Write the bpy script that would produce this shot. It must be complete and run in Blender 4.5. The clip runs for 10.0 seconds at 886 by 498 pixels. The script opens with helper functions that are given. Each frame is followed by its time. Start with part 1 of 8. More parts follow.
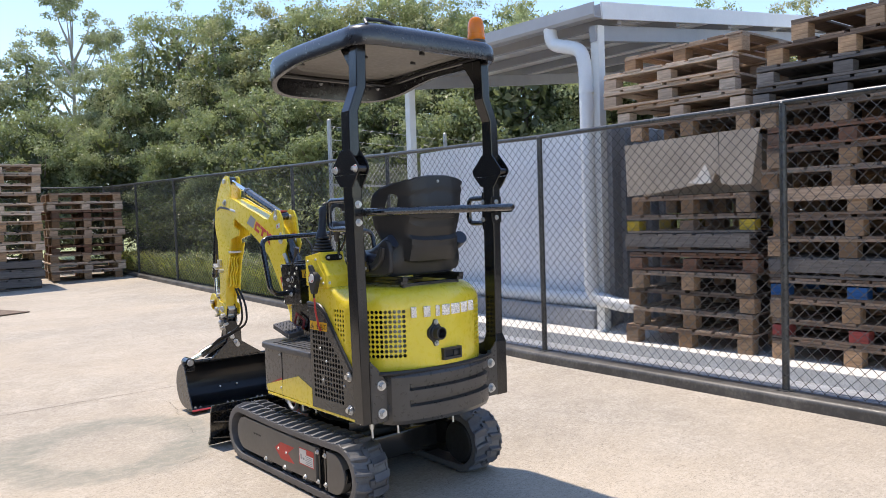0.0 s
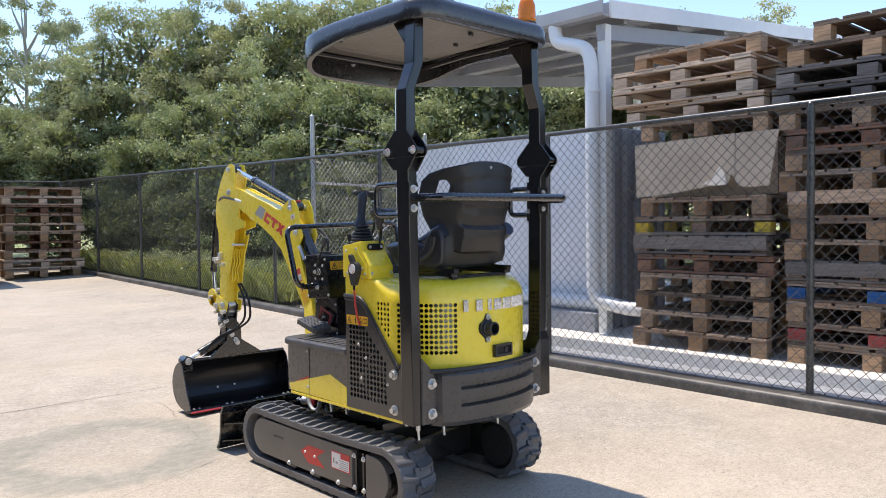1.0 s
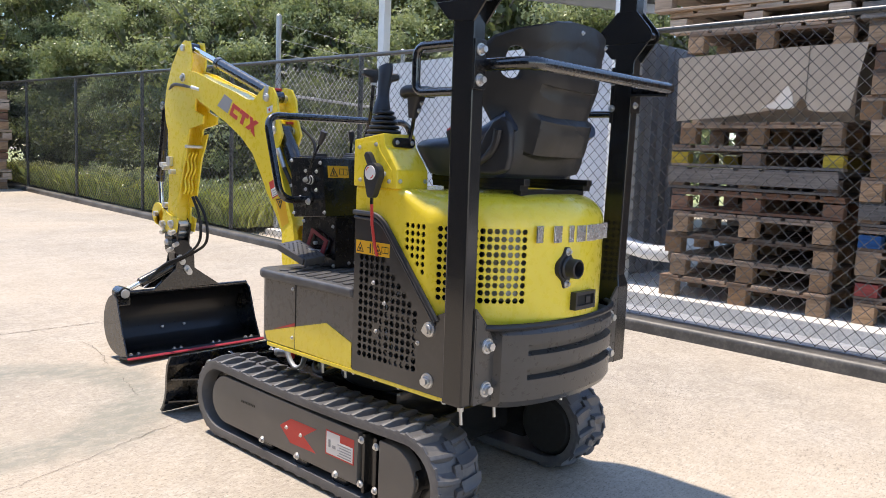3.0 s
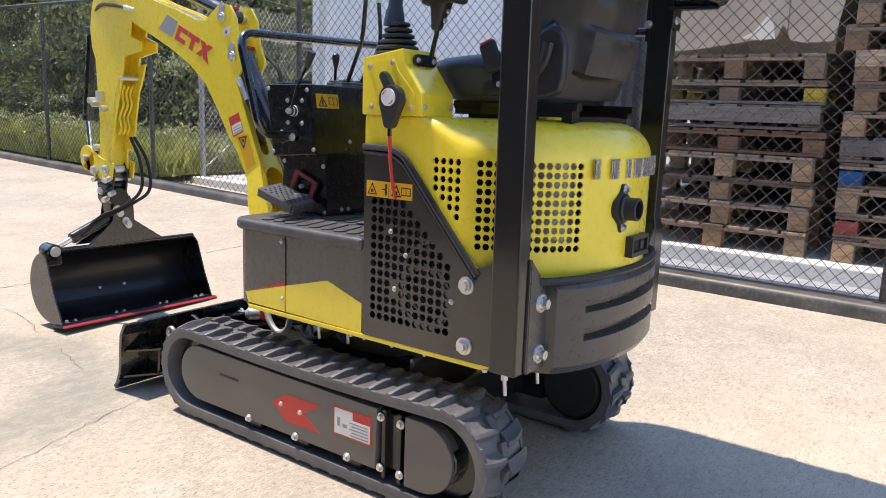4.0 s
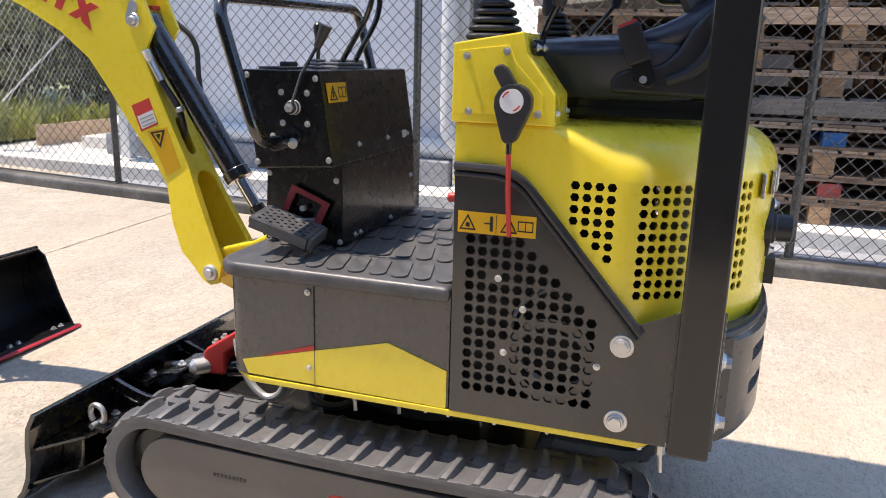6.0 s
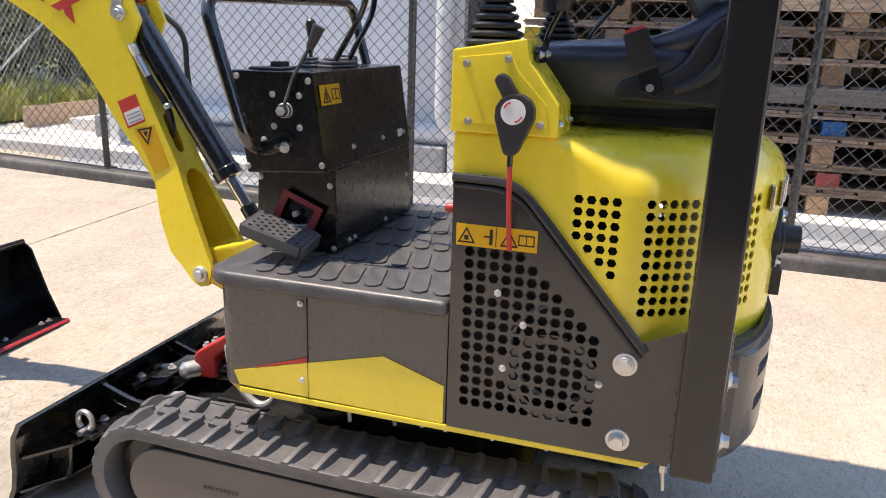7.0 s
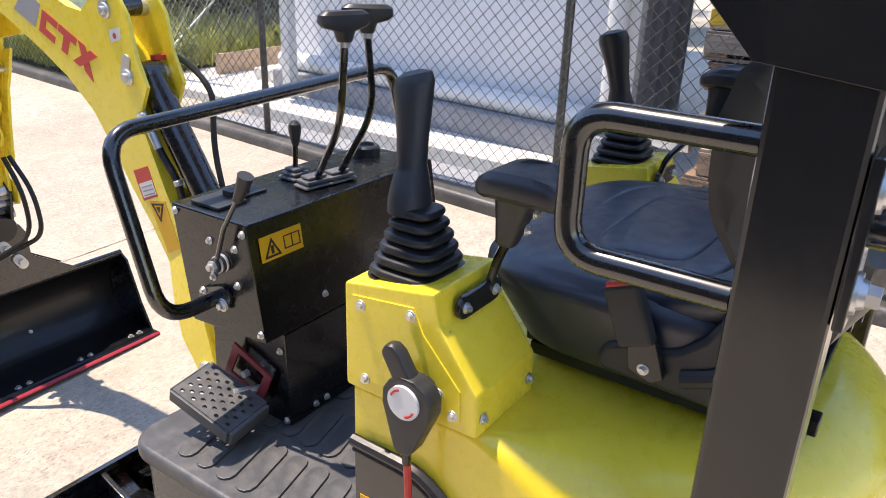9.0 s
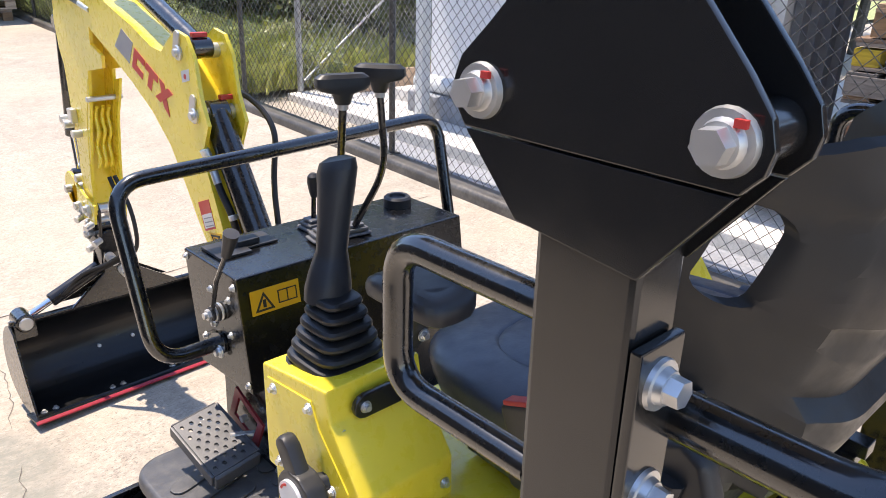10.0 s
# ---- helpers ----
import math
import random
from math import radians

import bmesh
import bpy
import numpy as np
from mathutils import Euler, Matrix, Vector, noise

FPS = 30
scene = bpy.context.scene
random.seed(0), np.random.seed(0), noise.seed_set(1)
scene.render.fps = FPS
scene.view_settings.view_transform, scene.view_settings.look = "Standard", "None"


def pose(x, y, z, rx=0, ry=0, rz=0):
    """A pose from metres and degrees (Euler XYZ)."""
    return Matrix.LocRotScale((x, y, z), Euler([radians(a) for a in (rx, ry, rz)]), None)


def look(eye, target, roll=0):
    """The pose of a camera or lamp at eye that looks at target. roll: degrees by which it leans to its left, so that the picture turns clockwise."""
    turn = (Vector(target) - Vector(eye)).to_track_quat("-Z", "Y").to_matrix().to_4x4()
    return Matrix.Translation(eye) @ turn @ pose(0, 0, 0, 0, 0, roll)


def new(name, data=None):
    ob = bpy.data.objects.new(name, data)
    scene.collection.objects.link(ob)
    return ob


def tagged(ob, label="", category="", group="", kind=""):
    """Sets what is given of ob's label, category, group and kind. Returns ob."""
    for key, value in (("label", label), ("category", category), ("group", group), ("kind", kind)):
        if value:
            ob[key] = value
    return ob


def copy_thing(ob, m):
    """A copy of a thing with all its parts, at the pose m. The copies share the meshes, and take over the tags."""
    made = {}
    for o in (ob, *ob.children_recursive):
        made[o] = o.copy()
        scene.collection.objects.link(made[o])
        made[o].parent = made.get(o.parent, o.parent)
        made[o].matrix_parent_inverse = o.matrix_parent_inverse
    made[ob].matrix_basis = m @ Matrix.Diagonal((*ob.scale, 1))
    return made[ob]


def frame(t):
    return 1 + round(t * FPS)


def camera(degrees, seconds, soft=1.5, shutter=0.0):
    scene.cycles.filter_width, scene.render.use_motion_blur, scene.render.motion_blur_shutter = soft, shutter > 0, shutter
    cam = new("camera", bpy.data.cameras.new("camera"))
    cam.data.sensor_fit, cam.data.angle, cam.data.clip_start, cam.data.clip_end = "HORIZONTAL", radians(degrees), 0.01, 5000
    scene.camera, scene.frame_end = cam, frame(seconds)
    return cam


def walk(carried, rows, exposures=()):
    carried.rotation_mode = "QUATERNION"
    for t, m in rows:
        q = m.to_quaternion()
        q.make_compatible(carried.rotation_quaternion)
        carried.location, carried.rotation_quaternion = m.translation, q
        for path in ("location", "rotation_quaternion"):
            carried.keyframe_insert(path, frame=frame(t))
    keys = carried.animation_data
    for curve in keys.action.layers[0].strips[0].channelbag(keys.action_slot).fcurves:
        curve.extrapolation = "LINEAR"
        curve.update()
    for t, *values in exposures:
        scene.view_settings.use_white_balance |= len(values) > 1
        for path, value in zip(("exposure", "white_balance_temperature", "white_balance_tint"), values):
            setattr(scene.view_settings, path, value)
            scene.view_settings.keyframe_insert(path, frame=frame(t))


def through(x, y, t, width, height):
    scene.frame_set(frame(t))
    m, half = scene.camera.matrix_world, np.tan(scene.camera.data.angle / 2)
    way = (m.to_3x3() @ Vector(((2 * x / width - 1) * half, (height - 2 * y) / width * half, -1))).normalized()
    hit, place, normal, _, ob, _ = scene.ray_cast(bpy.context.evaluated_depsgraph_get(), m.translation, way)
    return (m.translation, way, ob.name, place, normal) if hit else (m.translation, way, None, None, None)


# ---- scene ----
cam = camera(60.6, 10.0, 0.9)
PATH = [
    (0, (-2.254, -3.21, 1.333), (-0.968, -1.681, 1.245), -1.9),
    (0.5, (-2.407, -3.003, 1.302), (-1.062, -1.525, 1.222), -1.7),
    (1, (-2.452, -2.759, 1.258), (-1.069, -1.316, 1.187), -0.7),
    (1.5, (-2.329, -2.48, 1.219), (-0.918, -1.064, 1.153), 0.8),
    (2, (-2.235, -2.235, 1.164), (-0.811, -0.835, 1.068), 1.9),
    (3.5, (-1.891, -1.542, 1.067), (-0.372, -0.277, 0.766), 2.1),
    (4, (-1.885, -1.301, 1.029), (-0.29, -0.149, 0.67), 2.0),
    (4.5, (-1.843, -1.078, 1.025), (-0.17, -0.064, 0.612), 1.7),
    (5, (-1.734, -0.839, 1.039), (0.015, 0.027, 0.602), 1.6),
    (5.5, (-1.726, -0.605, 1.071), (0.088, 0.106, 0.618), 1.6),
    (5.7, (-1.766, -0.489, 1.1), (0.068, 0.16, 0.637), 1.6),
    (6.8, (-1.751, -0.315, 1.168), (0.097, 0.239, 0.642), 1.7),
    (7, (-1.705, -0.351, 1.184), (0.13, 0.224, 0.634), 1.8),
    (7.5, (-1.511, -0.47, 1.273), (0.279, 0.167, 0.651), 1.9),
    (8, (-1.33, -0.495, 1.359), (0.397, 0.241, 0.671), 2.1),
    (8.5, (-1.139, -0.454, 1.47), (0.499, 0.417, 0.723), 2.1),
    (9, (-1.006, -0.507, 1.549), (0.519, 0.531, 0.776), 1.9),
    (9.5, (-0.886, -0.612, 1.6), (0.525, 0.582, 0.835), 2.4),
    (10, (-0.776, -0.662, 1.627), (0.5, 0.683, 0.877), 1.7),
]
walk(cam, [(t, look(eye, target, roll)) for t, eye, target, roll in PATH],
     exposures=[(0.0, 0.91, 6850, 14.8), (2.5, 1.07, 6950, 15.0), (4.0, 1.16, 7050, 15.4), (6.0, 1.22, 7250, 16.6), (7.5, 1.26, 7500, 17.4), (8.5, 1.36, 7300, 17.4), (10.0, 1.33, 7050, 17.0)])

# ---- light: clear midday sky, high sun a little ahead of the machine ----
SUN_WAY = Vector((0.060, -0.36, -1.0)).normalized()
world = bpy.data.worlds.new("sky")
scene.world = world
world.use_nodes = True
wn = world.node_tree.nodes
wn.clear()
w_out, w_bg, w_sky = wn.new("ShaderNodeOutputWorld"), wn.new("ShaderNodeBackground"), wn.new("ShaderNodeTexSky")
w_sky.sky_type, w_sky.sun_disc = "NISHITA", False
w_sky.sun_elevation, w_sky.sun_rotation = radians(70), radians(-9.5)
w_sky.air_density, w_sky.dust_density, w_sky.ozone_density = 1.0, 0.1, 3.5
w_bg.inputs["Strength"].default_value = 0.15
world.node_tree.links.new(w_sky.outputs["Color"], w_bg.inputs["Color"])
world.node_tree.links.new(w_bg.outputs["Background"], w_out.inputs["Surface"])
sun = new("sun", bpy.data.lights.new("sun", "SUN"))
sun.data.energy, sun.data.angle, sun.data.color = 2.75, radians(0.55), (1.0, 0.94, 0.84)
sun.matrix_world = look(-20 * SUN_WAY, (0, 0, 0))


# ---- materials ----
def mat_base(name):
    m = bpy.data.materials.new(name)
    m.use_nodes = True
    nt = m.node_tree
    return m, nt, nt.nodes["Principled BSDF"]


def link(nt, a, b):
    nt.links.new(a, b)


def coords(nt, scale, kind="Object"):
    tc, mp = nt.nodes.new("ShaderNodeTexCoord"), nt.nodes.new("ShaderNodeMapping")
    mp.inputs["Scale"].default_value = (scale, scale, scale) if isinstance(scale, (int, float)) else scale
    link(nt, tc.outputs[kind], mp.inputs["Vector"])
    return mp.outputs["Vector"]


def noise_tex(nt, vec, scale, detail=4.0, rough=0.6, distortion=0.0):
    n = nt.nodes.new("ShaderNodeTexNoise")
    n.inputs["Scale"].default_value, n.inputs["Detail"].default_value = scale, detail
    n.inputs["Roughness"].default_value, n.inputs["Distortion"].default_value = rough, distortion
    link(nt, vec, n.inputs["Vector"])
    return n.outputs["Fac"]


def ramp(nt, fac, stops):
    r = nt.nodes.new("ShaderNodeValToRGB")
    e = r.color_ramp.elements
    while len(e) < len(stops):
        e.new(0.5)
    for el, (p, c) in zip(e, stops):
        el.position, el.color = p, (*c, 1) if len(c) == 3 else c
    link(nt, fac, r.inputs["Fac"])
    return r.outputs["Color"]


def mix(nt, fac, a, b, mode="MIX"):
    m = nt.nodes.new("ShaderNodeMix")
    m.data_type, m.blend_type = "RGBA", mode
    for sock, v in ((m.inputs["Factor"], fac), (m.inputs["A"], a), (m.inputs["B"], b)):
        if isinstance(v, (int, float)):
            sock.default_value = v
        elif isinstance(v, tuple):
            sock.default_value = (*v, 1)
        else:
            link(nt, v, sock)
    return m.outputs["Result"]


def bump(nt, height, strength, distance, bsdf):
    b = nt.nodes.new("ShaderNodeBump")
    b.inputs["Strength"].default_value, b.inputs["Distance"].default_value = strength, distance
    link(nt, height, b.inputs["Height"])
    link(nt, b.outputs["Normal"], bsdf.inputs["Normal"])


def random_value(nt):
    return nt.nodes.new("ShaderNodeObjectInfo").outputs["Random"]


def paint(name, col, rough=0.35, metal=0.0, coat=0.0, vary=0.12, dust=0.10, peel=0.03, dust_col=(0.42, 0.38, 0.32), spec=0.5):
    """Sprayed or moulded surface with slight mottling, a thin uneven dust film and orange peel."""
    m, nt, b = mat_base(name)
    v = coords(nt, 1.0)
    big, fine = noise_tex(nt, v, 3.0, 3), noise_tex(nt, v, 45.0, 5)
    lo, hi = tuple(c * (1 - vary) for c in col), tuple(min(1, c * (1 + vary)) for c in col)
    c = ramp(nt, big, [(0.3, lo), (0.7, hi)])
    dusty = ramp(nt, mix(nt, 0.5, big, fine), [(0.45, (0, 0, 0)), (0.75, (dust, dust, dust))])
    link(nt, mix(nt, dusty, c, dust_col), b.inputs["Base Color"])
    r = ramp(nt, fine, [(0.3, (rough * 0.8,) * 3), (0.7, (min(1, rough * 1.3),) * 3)])
    link(nt, r, b.inputs["Roughness"])
    b.inputs["Metallic"].default_value, b.inputs["Specular IOR Level"].default_value = metal, spec
    b.inputs["Coat Weight"].default_value, b.inputs["Coat Roughness"].default_value = coat, 0.12
    if peel:
        bump(nt, noise_tex(nt, v, 260.0, 2), peel, 0.002, b)
    return m


M_YELLOW = paint("yellow_paint", (0.92, 0.705, 0.046), 0.28, coat=0.5, vary=0.03, dust=0.03)
M_CHARCOAL = paint("charcoal_paint", (0.082, 0.074, 0.066), 0.28, coat=0.1, vary=0.12, dust=0.04, spec=0.75)
M_WEIGHT = paint("dark_grey_casting", (0.054, 0.050, 0.046), 0.30, coat=0.1, vary=0.14, dust=0.04, spec=0.6)
M_PANEL = paint("satin_black_panel", (0.040, 0.037, 0.034), 0.20, vary=0.12, dust=0.03, spec=0.75)
M_FRAME = paint("grey_track_frame_paint", (0.138, 0.125, 0.110), 0.38, vary=0.12, dust=0.08)
M_BELLOWS = paint("rubber_bellows", (0.013, 0.013, 0.014), 0.38, vary=0.2, dust=0.02)
M_LEG = paint("black_paint", (0.015, 0.0144, 0.0140), 0.17, coat=0.2, vary=0.15, dust=0.003, peel=0.006, spec=0.5)
M_GLOSS = paint("gloss_black_paint", (0.003, 0.003, 0.0035), 0.26, coat=0.9, vary=0.15, dust=0.006, peel=0.005, spec=0.45)
M_GLOSS.node_tree.nodes["Principled BSDF"].inputs["Coat IOR"].default_value = 1.65
M_BOX = paint("black_enamel", (0.0035, 0.0035, 0.0038), 0.24, coat=0.35, vary=0.15, dust=0.006, peel=0.004, spec=0.5)
M_BUCKET = paint("black_bucket_paint", (0.004, 0.004, 0.0045), 0.34, coat=0.25, vary=0.2, dust=0.01, peel=0.006, spec=0.35)
M_PLASTIC = paint("black_plastic", (0.024, 0.024, 0.026), 0.40, vary=0.12, dust=0.03, peel=0.03)
# black vinyl; the blue in its base colour stands for reflected sky
M_SEAT = paint("black_vinyl_sky_tint", (0.015, 0.021, 0.040), 0.42, coat=0.15, vary=0.15, dust=0.01, peel=0.1, spec=0.75)
M_SHELL = paint("dark_grey_plastic", (0.026, 0.026, 0.028), 0.22, vary=0.10, dust=0.03, peel=0.02, spec=0.9)
M_BACK = paint("moulded_seat_plastic", (0.024, 0.0235, 0.023), 0.40, vary=0.10, dust=0.02, peel=0.03, spec=0.45)
M_RUBBER = paint("black_rubber", (0.105, 0.106, 0.112), 0.40, vary=0.25, dust=0.22, peel=0.2)
M_MAT = paint("rubber_mat", (0.074, 0.075, 0.079), 0.40, vary=0.2, dust=0.2, peel=0.15)
M_ZINC = paint("zinc_steel", (0.66, 0.66, 0.65), 0.36, metal=0.82, vary=0.12, dust=0.12)
M_CHROME = paint("chrome", (0.82, 0.82, 0.83), 0.10, metal=1.0, vary=0.03, dust=0.05, peel=0)
# near-black colour that carries the shade inside hollows and gaps
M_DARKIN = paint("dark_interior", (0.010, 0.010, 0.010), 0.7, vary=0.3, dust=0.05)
M_RED = paint("red_paint", (0.55, 0.035, 0.030), 0.40, vary=0.06, dust=0.06)
M_REDDARK = paint("dark_red_paint", (0.24, 0.022, 0.028), 0.40, vary=0.1, dust=0.06)
M_EDGERED = paint("crimson_paint", (0.42, 0.022, 0.040), 0.40, vary=0.12, dust=0.06)
M_DECALRED = paint("red_decal", (0.58, 0.045, 0.035), 0.45, vary=0.05, dust=0.05, peel=0)
M_DECALWHITE = paint("white_decal", (0.74, 0.73, 0.71), 0.45, vary=0.05, dust=0.06, peel=0)
M_DECALYELLOW = paint("amber_decal", (0.80, 0.43, 0.01), 0.40, vary=0.04, dust=0.03, peel=0)
M_DECALBLACK = paint("black_decal", (0.015, 0.014, 0.013), 0.5, vary=0.05, dust=0.03, peel=0)
M_DECALGREY = paint("grey_decal", (0.30, 0.30, 0.31), 0.45, vary=0.05, dust=0.03, peel=0)
M_GALV = paint("galvanised_steel", (0.42, 0.43, 0.43), 0.42, metal=0.55, vary=0.2, dust=0.15)
M_FENCE = paint("black_fence_coating", (0.035, 0.037, 0.037), 0.30, vary=0.2, dust=0.12, spec=0.8)
M_WIRE = paint("coated_wire", (0.095, 0.095, 0.093), 0.28, metal=0.35, vary=0.3, dust=0.12, spec=0.9)
M_BADGE = paint("chromed_plastic", (0.80, 0.80, 0.80), 0.24, metal=0.9, vary=0.05, dust=0.06, peel=0)
M_KERB = paint("weathered_kerb", (0.075, 0.071, 0.066), 0.45, vary=0.35, dust=0.30, peel=0.2)
M_PVC = paint("white_pvc", (0.74, 0.75, 0.75), 0.40, vary=0.06, dust=0.12)
M_WALL = paint("pale_grey_wall", (0.80, 0.80, 0.81), 0.60, vary=0.07, dust=0.12, peel=0.1)
M_DARKWALL = paint("added_wall_dark", (0.060, 0.061, 0.065), 0.7, vary=0.2, dust=0.1)
M_RIBBED = paint("pale_ribbed_steel", (0.34, 0.345, 0.36), 0.45, vary=0.08, dust=0.12)
M_STEELGREY = paint("grey_sheet_steel", (0.32, 0.33, 0.35), 0.45, vary=0.08, dust=0.12)
M_ROOF = paint("pale_roof_steel", (0.74, 0.74, 0.71), 0.45, vary=0.07, dust=0.1)
M_UNDER = paint("canopy_liner", (0.23, 0.215, 0.195), 0.6, vary=0.1, dust=0.1)
M_CARD = paint("brown_cardboard", (0.44, 0.36, 0.275), 0.8, vary=0.14, dust=0.05, peel=0.1)
M_CARDIN = paint("torn_paper", (0.78, 0.71, 0.62), 0.9, vary=0.1, dust=0.05)
M_HOSE = paint("hydraulic_hose", (0.010, 0.010, 0.011), 0.4, vary=0.2, dust=0.04)


def concrete(name, lo, hi, stain, flecks=0.0, scrub=None):
    m, nt, b = mat_base(name)
    v = coords(nt, 1.0)
    big, mid = noise_tex(nt, v, 0.55, 5, 0.6, 0.6), noise_tex(nt, v, 3.1, 6, 0.65, 0.4)
    fine, grit = noise_tex(nt, v, 42.0, 6, 0.7), noise_tex(nt, v, 190.0, 3, 0.7)
    c = ramp(nt, big, [(0.32, lo), (0.66, hi)])
    c = mix(nt, ramp(nt, mid, [(0.42, (0, 0, 0)), (0.66, (0.75,) * 3)]), c, stain)
    c = mix(nt, ramp(nt, noise_tex(nt, v, 1.3, 7, 0.7, 1.2), [(0.55, (0, 0, 0)), (0.72, (0.5,) * 3)]), c, tuple(x * 0.78 for x in lo))
    c = mix(nt, ramp(nt, fine, [(0.38, (0.55,) * 3), (0.54, (0, 0, 0))]), c, tuple(x * 0.60 for x in lo))
    c = mix(nt, ramp(nt, noise_tex(nt, v, 11.0, 6, 0.75, 0.5), [(0.40, (0.42,) * 3), (0.53, (0, 0, 0))]), c, tuple(x * 0.80 for x in lo))
    c = mix(nt, ramp(nt, noise_tex(nt, v, 6.0, 6, 0.75, 0.8), [(0.52, (0, 0, 0)), (0.72, (0.35,) * 3)]), c, tuple(min(0.8, x * 1.10) for x in hi))
    c = mix(nt, ramp(nt, grit, [(0.32, (0.6,) * 3), (0.44, (0, 0, 0))]), c, tuple(x * 0.45 for x in lo))
    if flecks:
        # exposed dark aggregate, and warm tints that drift over metres
        c = mix(nt, ramp(nt, noise_tex(nt, v, 0.35, 4, 0.6, 0.4), [(0.40, (0, 0, 0)), (0.65, (0.5,) * 3)]), c, (hi[0] * 1.04, hi[1] * 0.95, hi[2] * 0.84))
        spots = noise_tex(nt, coords(nt, (1.0, 1.7, 1.0)), 85.0, 2, 0.5, 0.3)
        dense = ramp(nt, noise_tex(nt, v, 1.1, 5, 0.7), [(0.35, (flecks * 0.3,) * 3), (0.65, (flecks,) * 3)])
        c = mix(nt, mix(nt, 1.0, ramp(nt, spots, [(0.335, (1, 1, 1)), (0.42, (0, 0, 0))]), dense, "MULTIPLY"), c, tuple(x * 0.22 for x in lo))
        # pale worn chips and fine scratches from the screed
        chips = noise_tex(nt, coords(nt, (1.0, 2.4, 1.0)), 34.0, 5, 0.75, 0.5)
        c = mix(nt, ramp(nt, chips, [(0.56, (0, 0, 0)), (0.66, (0.55,) * 3)]), c, tuple(min(0.78, x * 1.16) for x in hi))
        streak = noise_tex(nt, coords(nt, (1.2, 6.0, 1.0)), 14.0, 6, 0.75, 0.8)
        c = mix(nt, ramp(nt, streak, [(0.36, (0.42,) * 3), (0.47, (0, 0, 0))]), c, tuple(x * 0.62 for x in lo))
    if scrub:
        # a greenish ring scrubbed into the surface
        dist = nt.nodes.new("ShaderNodeVectorMath")
        dist.operation = "DISTANCE"
        link(nt, v, dist.inputs[0])
        dist.inputs[1].default_value = scrub
        wav = nt.nodes.new("ShaderNodeMath")
        wav.operation = "MULTIPLY_ADD"
        link(nt, noise_tex(nt, v, 2.6, 6, 0.7, 0.6), wav.inputs[0])
        wav.inputs[1].default_value = 0.55
        link(nt, dist.outputs["Value"], wav.inputs[2])
        ring = ramp(nt, wav.outputs["Value"], [(0.30, (0, 0, 0)), (0.60, (0.15,) * 3), (0.74, (1.0,) * 3), (0.90, (0.7,) * 3), (1.0, (0, 0, 0))])
        broken = ramp(nt, noise_tex(nt, coords(nt, (1.0, 2.0, 1.0)), 9.0, 6, 0.75, 0.6), [(0.38, (0.35,) * 3), (0.60, (1, 1, 1))])
        c = mix(nt, mix(nt, 1.0, ring, broken, "MULTIPLY"), c, (lo[0] * 0.60, lo[1] * 0.68, lo[2] * 0.68))
    link(nt, c, b.inputs["Base Color"])
    b.inputs["Roughness"].default_value = 0.86
    bump(nt, mix(nt, 0.45, fine, grit), 0.35, 0.006, b)
    return m


M_CONCRETE = concrete("yard_concrete", (0.400, 0.350, 0.285), (0.548, 0.494, 0.412), (0.370, 0.324, 0.256), 0.6, (-0.90, 1.58, 0.0))
M_SLAB = concrete("pale_slab", (0.72, 0.69, 0.64), (0.82, 0.79, 0.74), (0.68, 0.64, 0.58))
M_BLOCK = concrete("grey_plinth", (0.28, 0.30, 0.33), (0.38, 0.40, 0.43), (0.32, 0.32, 0.33))
M_CRACK = concrete("crack_dirt", (0.17, 0.145, 0.12), (0.27, 0.23, 0.19), (0.15, 0.13, 0.10))
M_JOINT = concrete("joint_dirt", (0.10, 0.075, 0.06), (0.15, 0.115, 0.09), (0.09, 0.07, 0.055))
M_SOIL = concrete("weedy_soil", (0.30, 0.33, 0.12), (0.46, 0.47, 0.20), (0.26, 0.31, 0.10))


def wood(name, lo, hi, grey):
    """Rough sawn pallet timber; each board takes its own tint."""
    m, nt, b = mat_base(name)
    v = coords(nt, (1.0, 1.0, 1.0))
    grain = noise_tex(nt, coords(nt, (9.0, 3.0, 40.0)), 2.2, 6, 0.65, 0.8)
    blot = noise_tex(nt, v, 4.0, 4)
    rnd = random_value(nt)
    c = ramp(nt, rnd, [(0.0, tuple(x * 0.65 for x in lo)), (0.22, tuple(x * 1.0 for x in lo)), (0.50, hi), (0.74, tuple(x * 0.75 for x in grey)), (1.0, tuple(x * 1.1 for x in hi))])
    c = mix(nt, ramp(nt, grain, [(0.35, (0.65,) * 3), (0.62, (0, 0, 0))]), c, tuple(x * 0.42 for x in lo))
    c = mix(nt, ramp(nt, blot, [(0.5, (0, 0, 0)), (0.8, (0.55,) * 3)]), c, tuple(x * 0.6 for x in grey))
    link(nt, c, b.inputs["Base Color"])
    b.inputs["Roughness"].default_value = 0.85
    bump(nt, grain, 0.5, 0.004, b)
    return m


M_WOOD = wood("weathered_pallet_wood", (0.27, 0.175, 0.115), (0.50, 0.355, 0.245), (0.40, 0.325, 0.26))
M_WOODNEW = wood("fresh_pallet_wood", (0.60, 0.43, 0.30), (0.74, 0.57, 0.42), (0.66, 0.52, 0.40))
M_WOODDARK = wood("old_dark_pallet_wood", (0.13, 0.088, 0.064), (0.27, 0.185, 0.130), (0.20, 0.155, 0.115))
M_WOODRED = wood("reddish_pallet_wood", (0.22, 0.105, 0.062), (0.31, 0.165, 0.10), (0.20, 0.13, 0.09))
M_CHIP = wood("pressed_chip_block", (0.34, 0.20, 0.105), (0.52, 0.325, 0.185), (0.38, 0.27, 0.18))
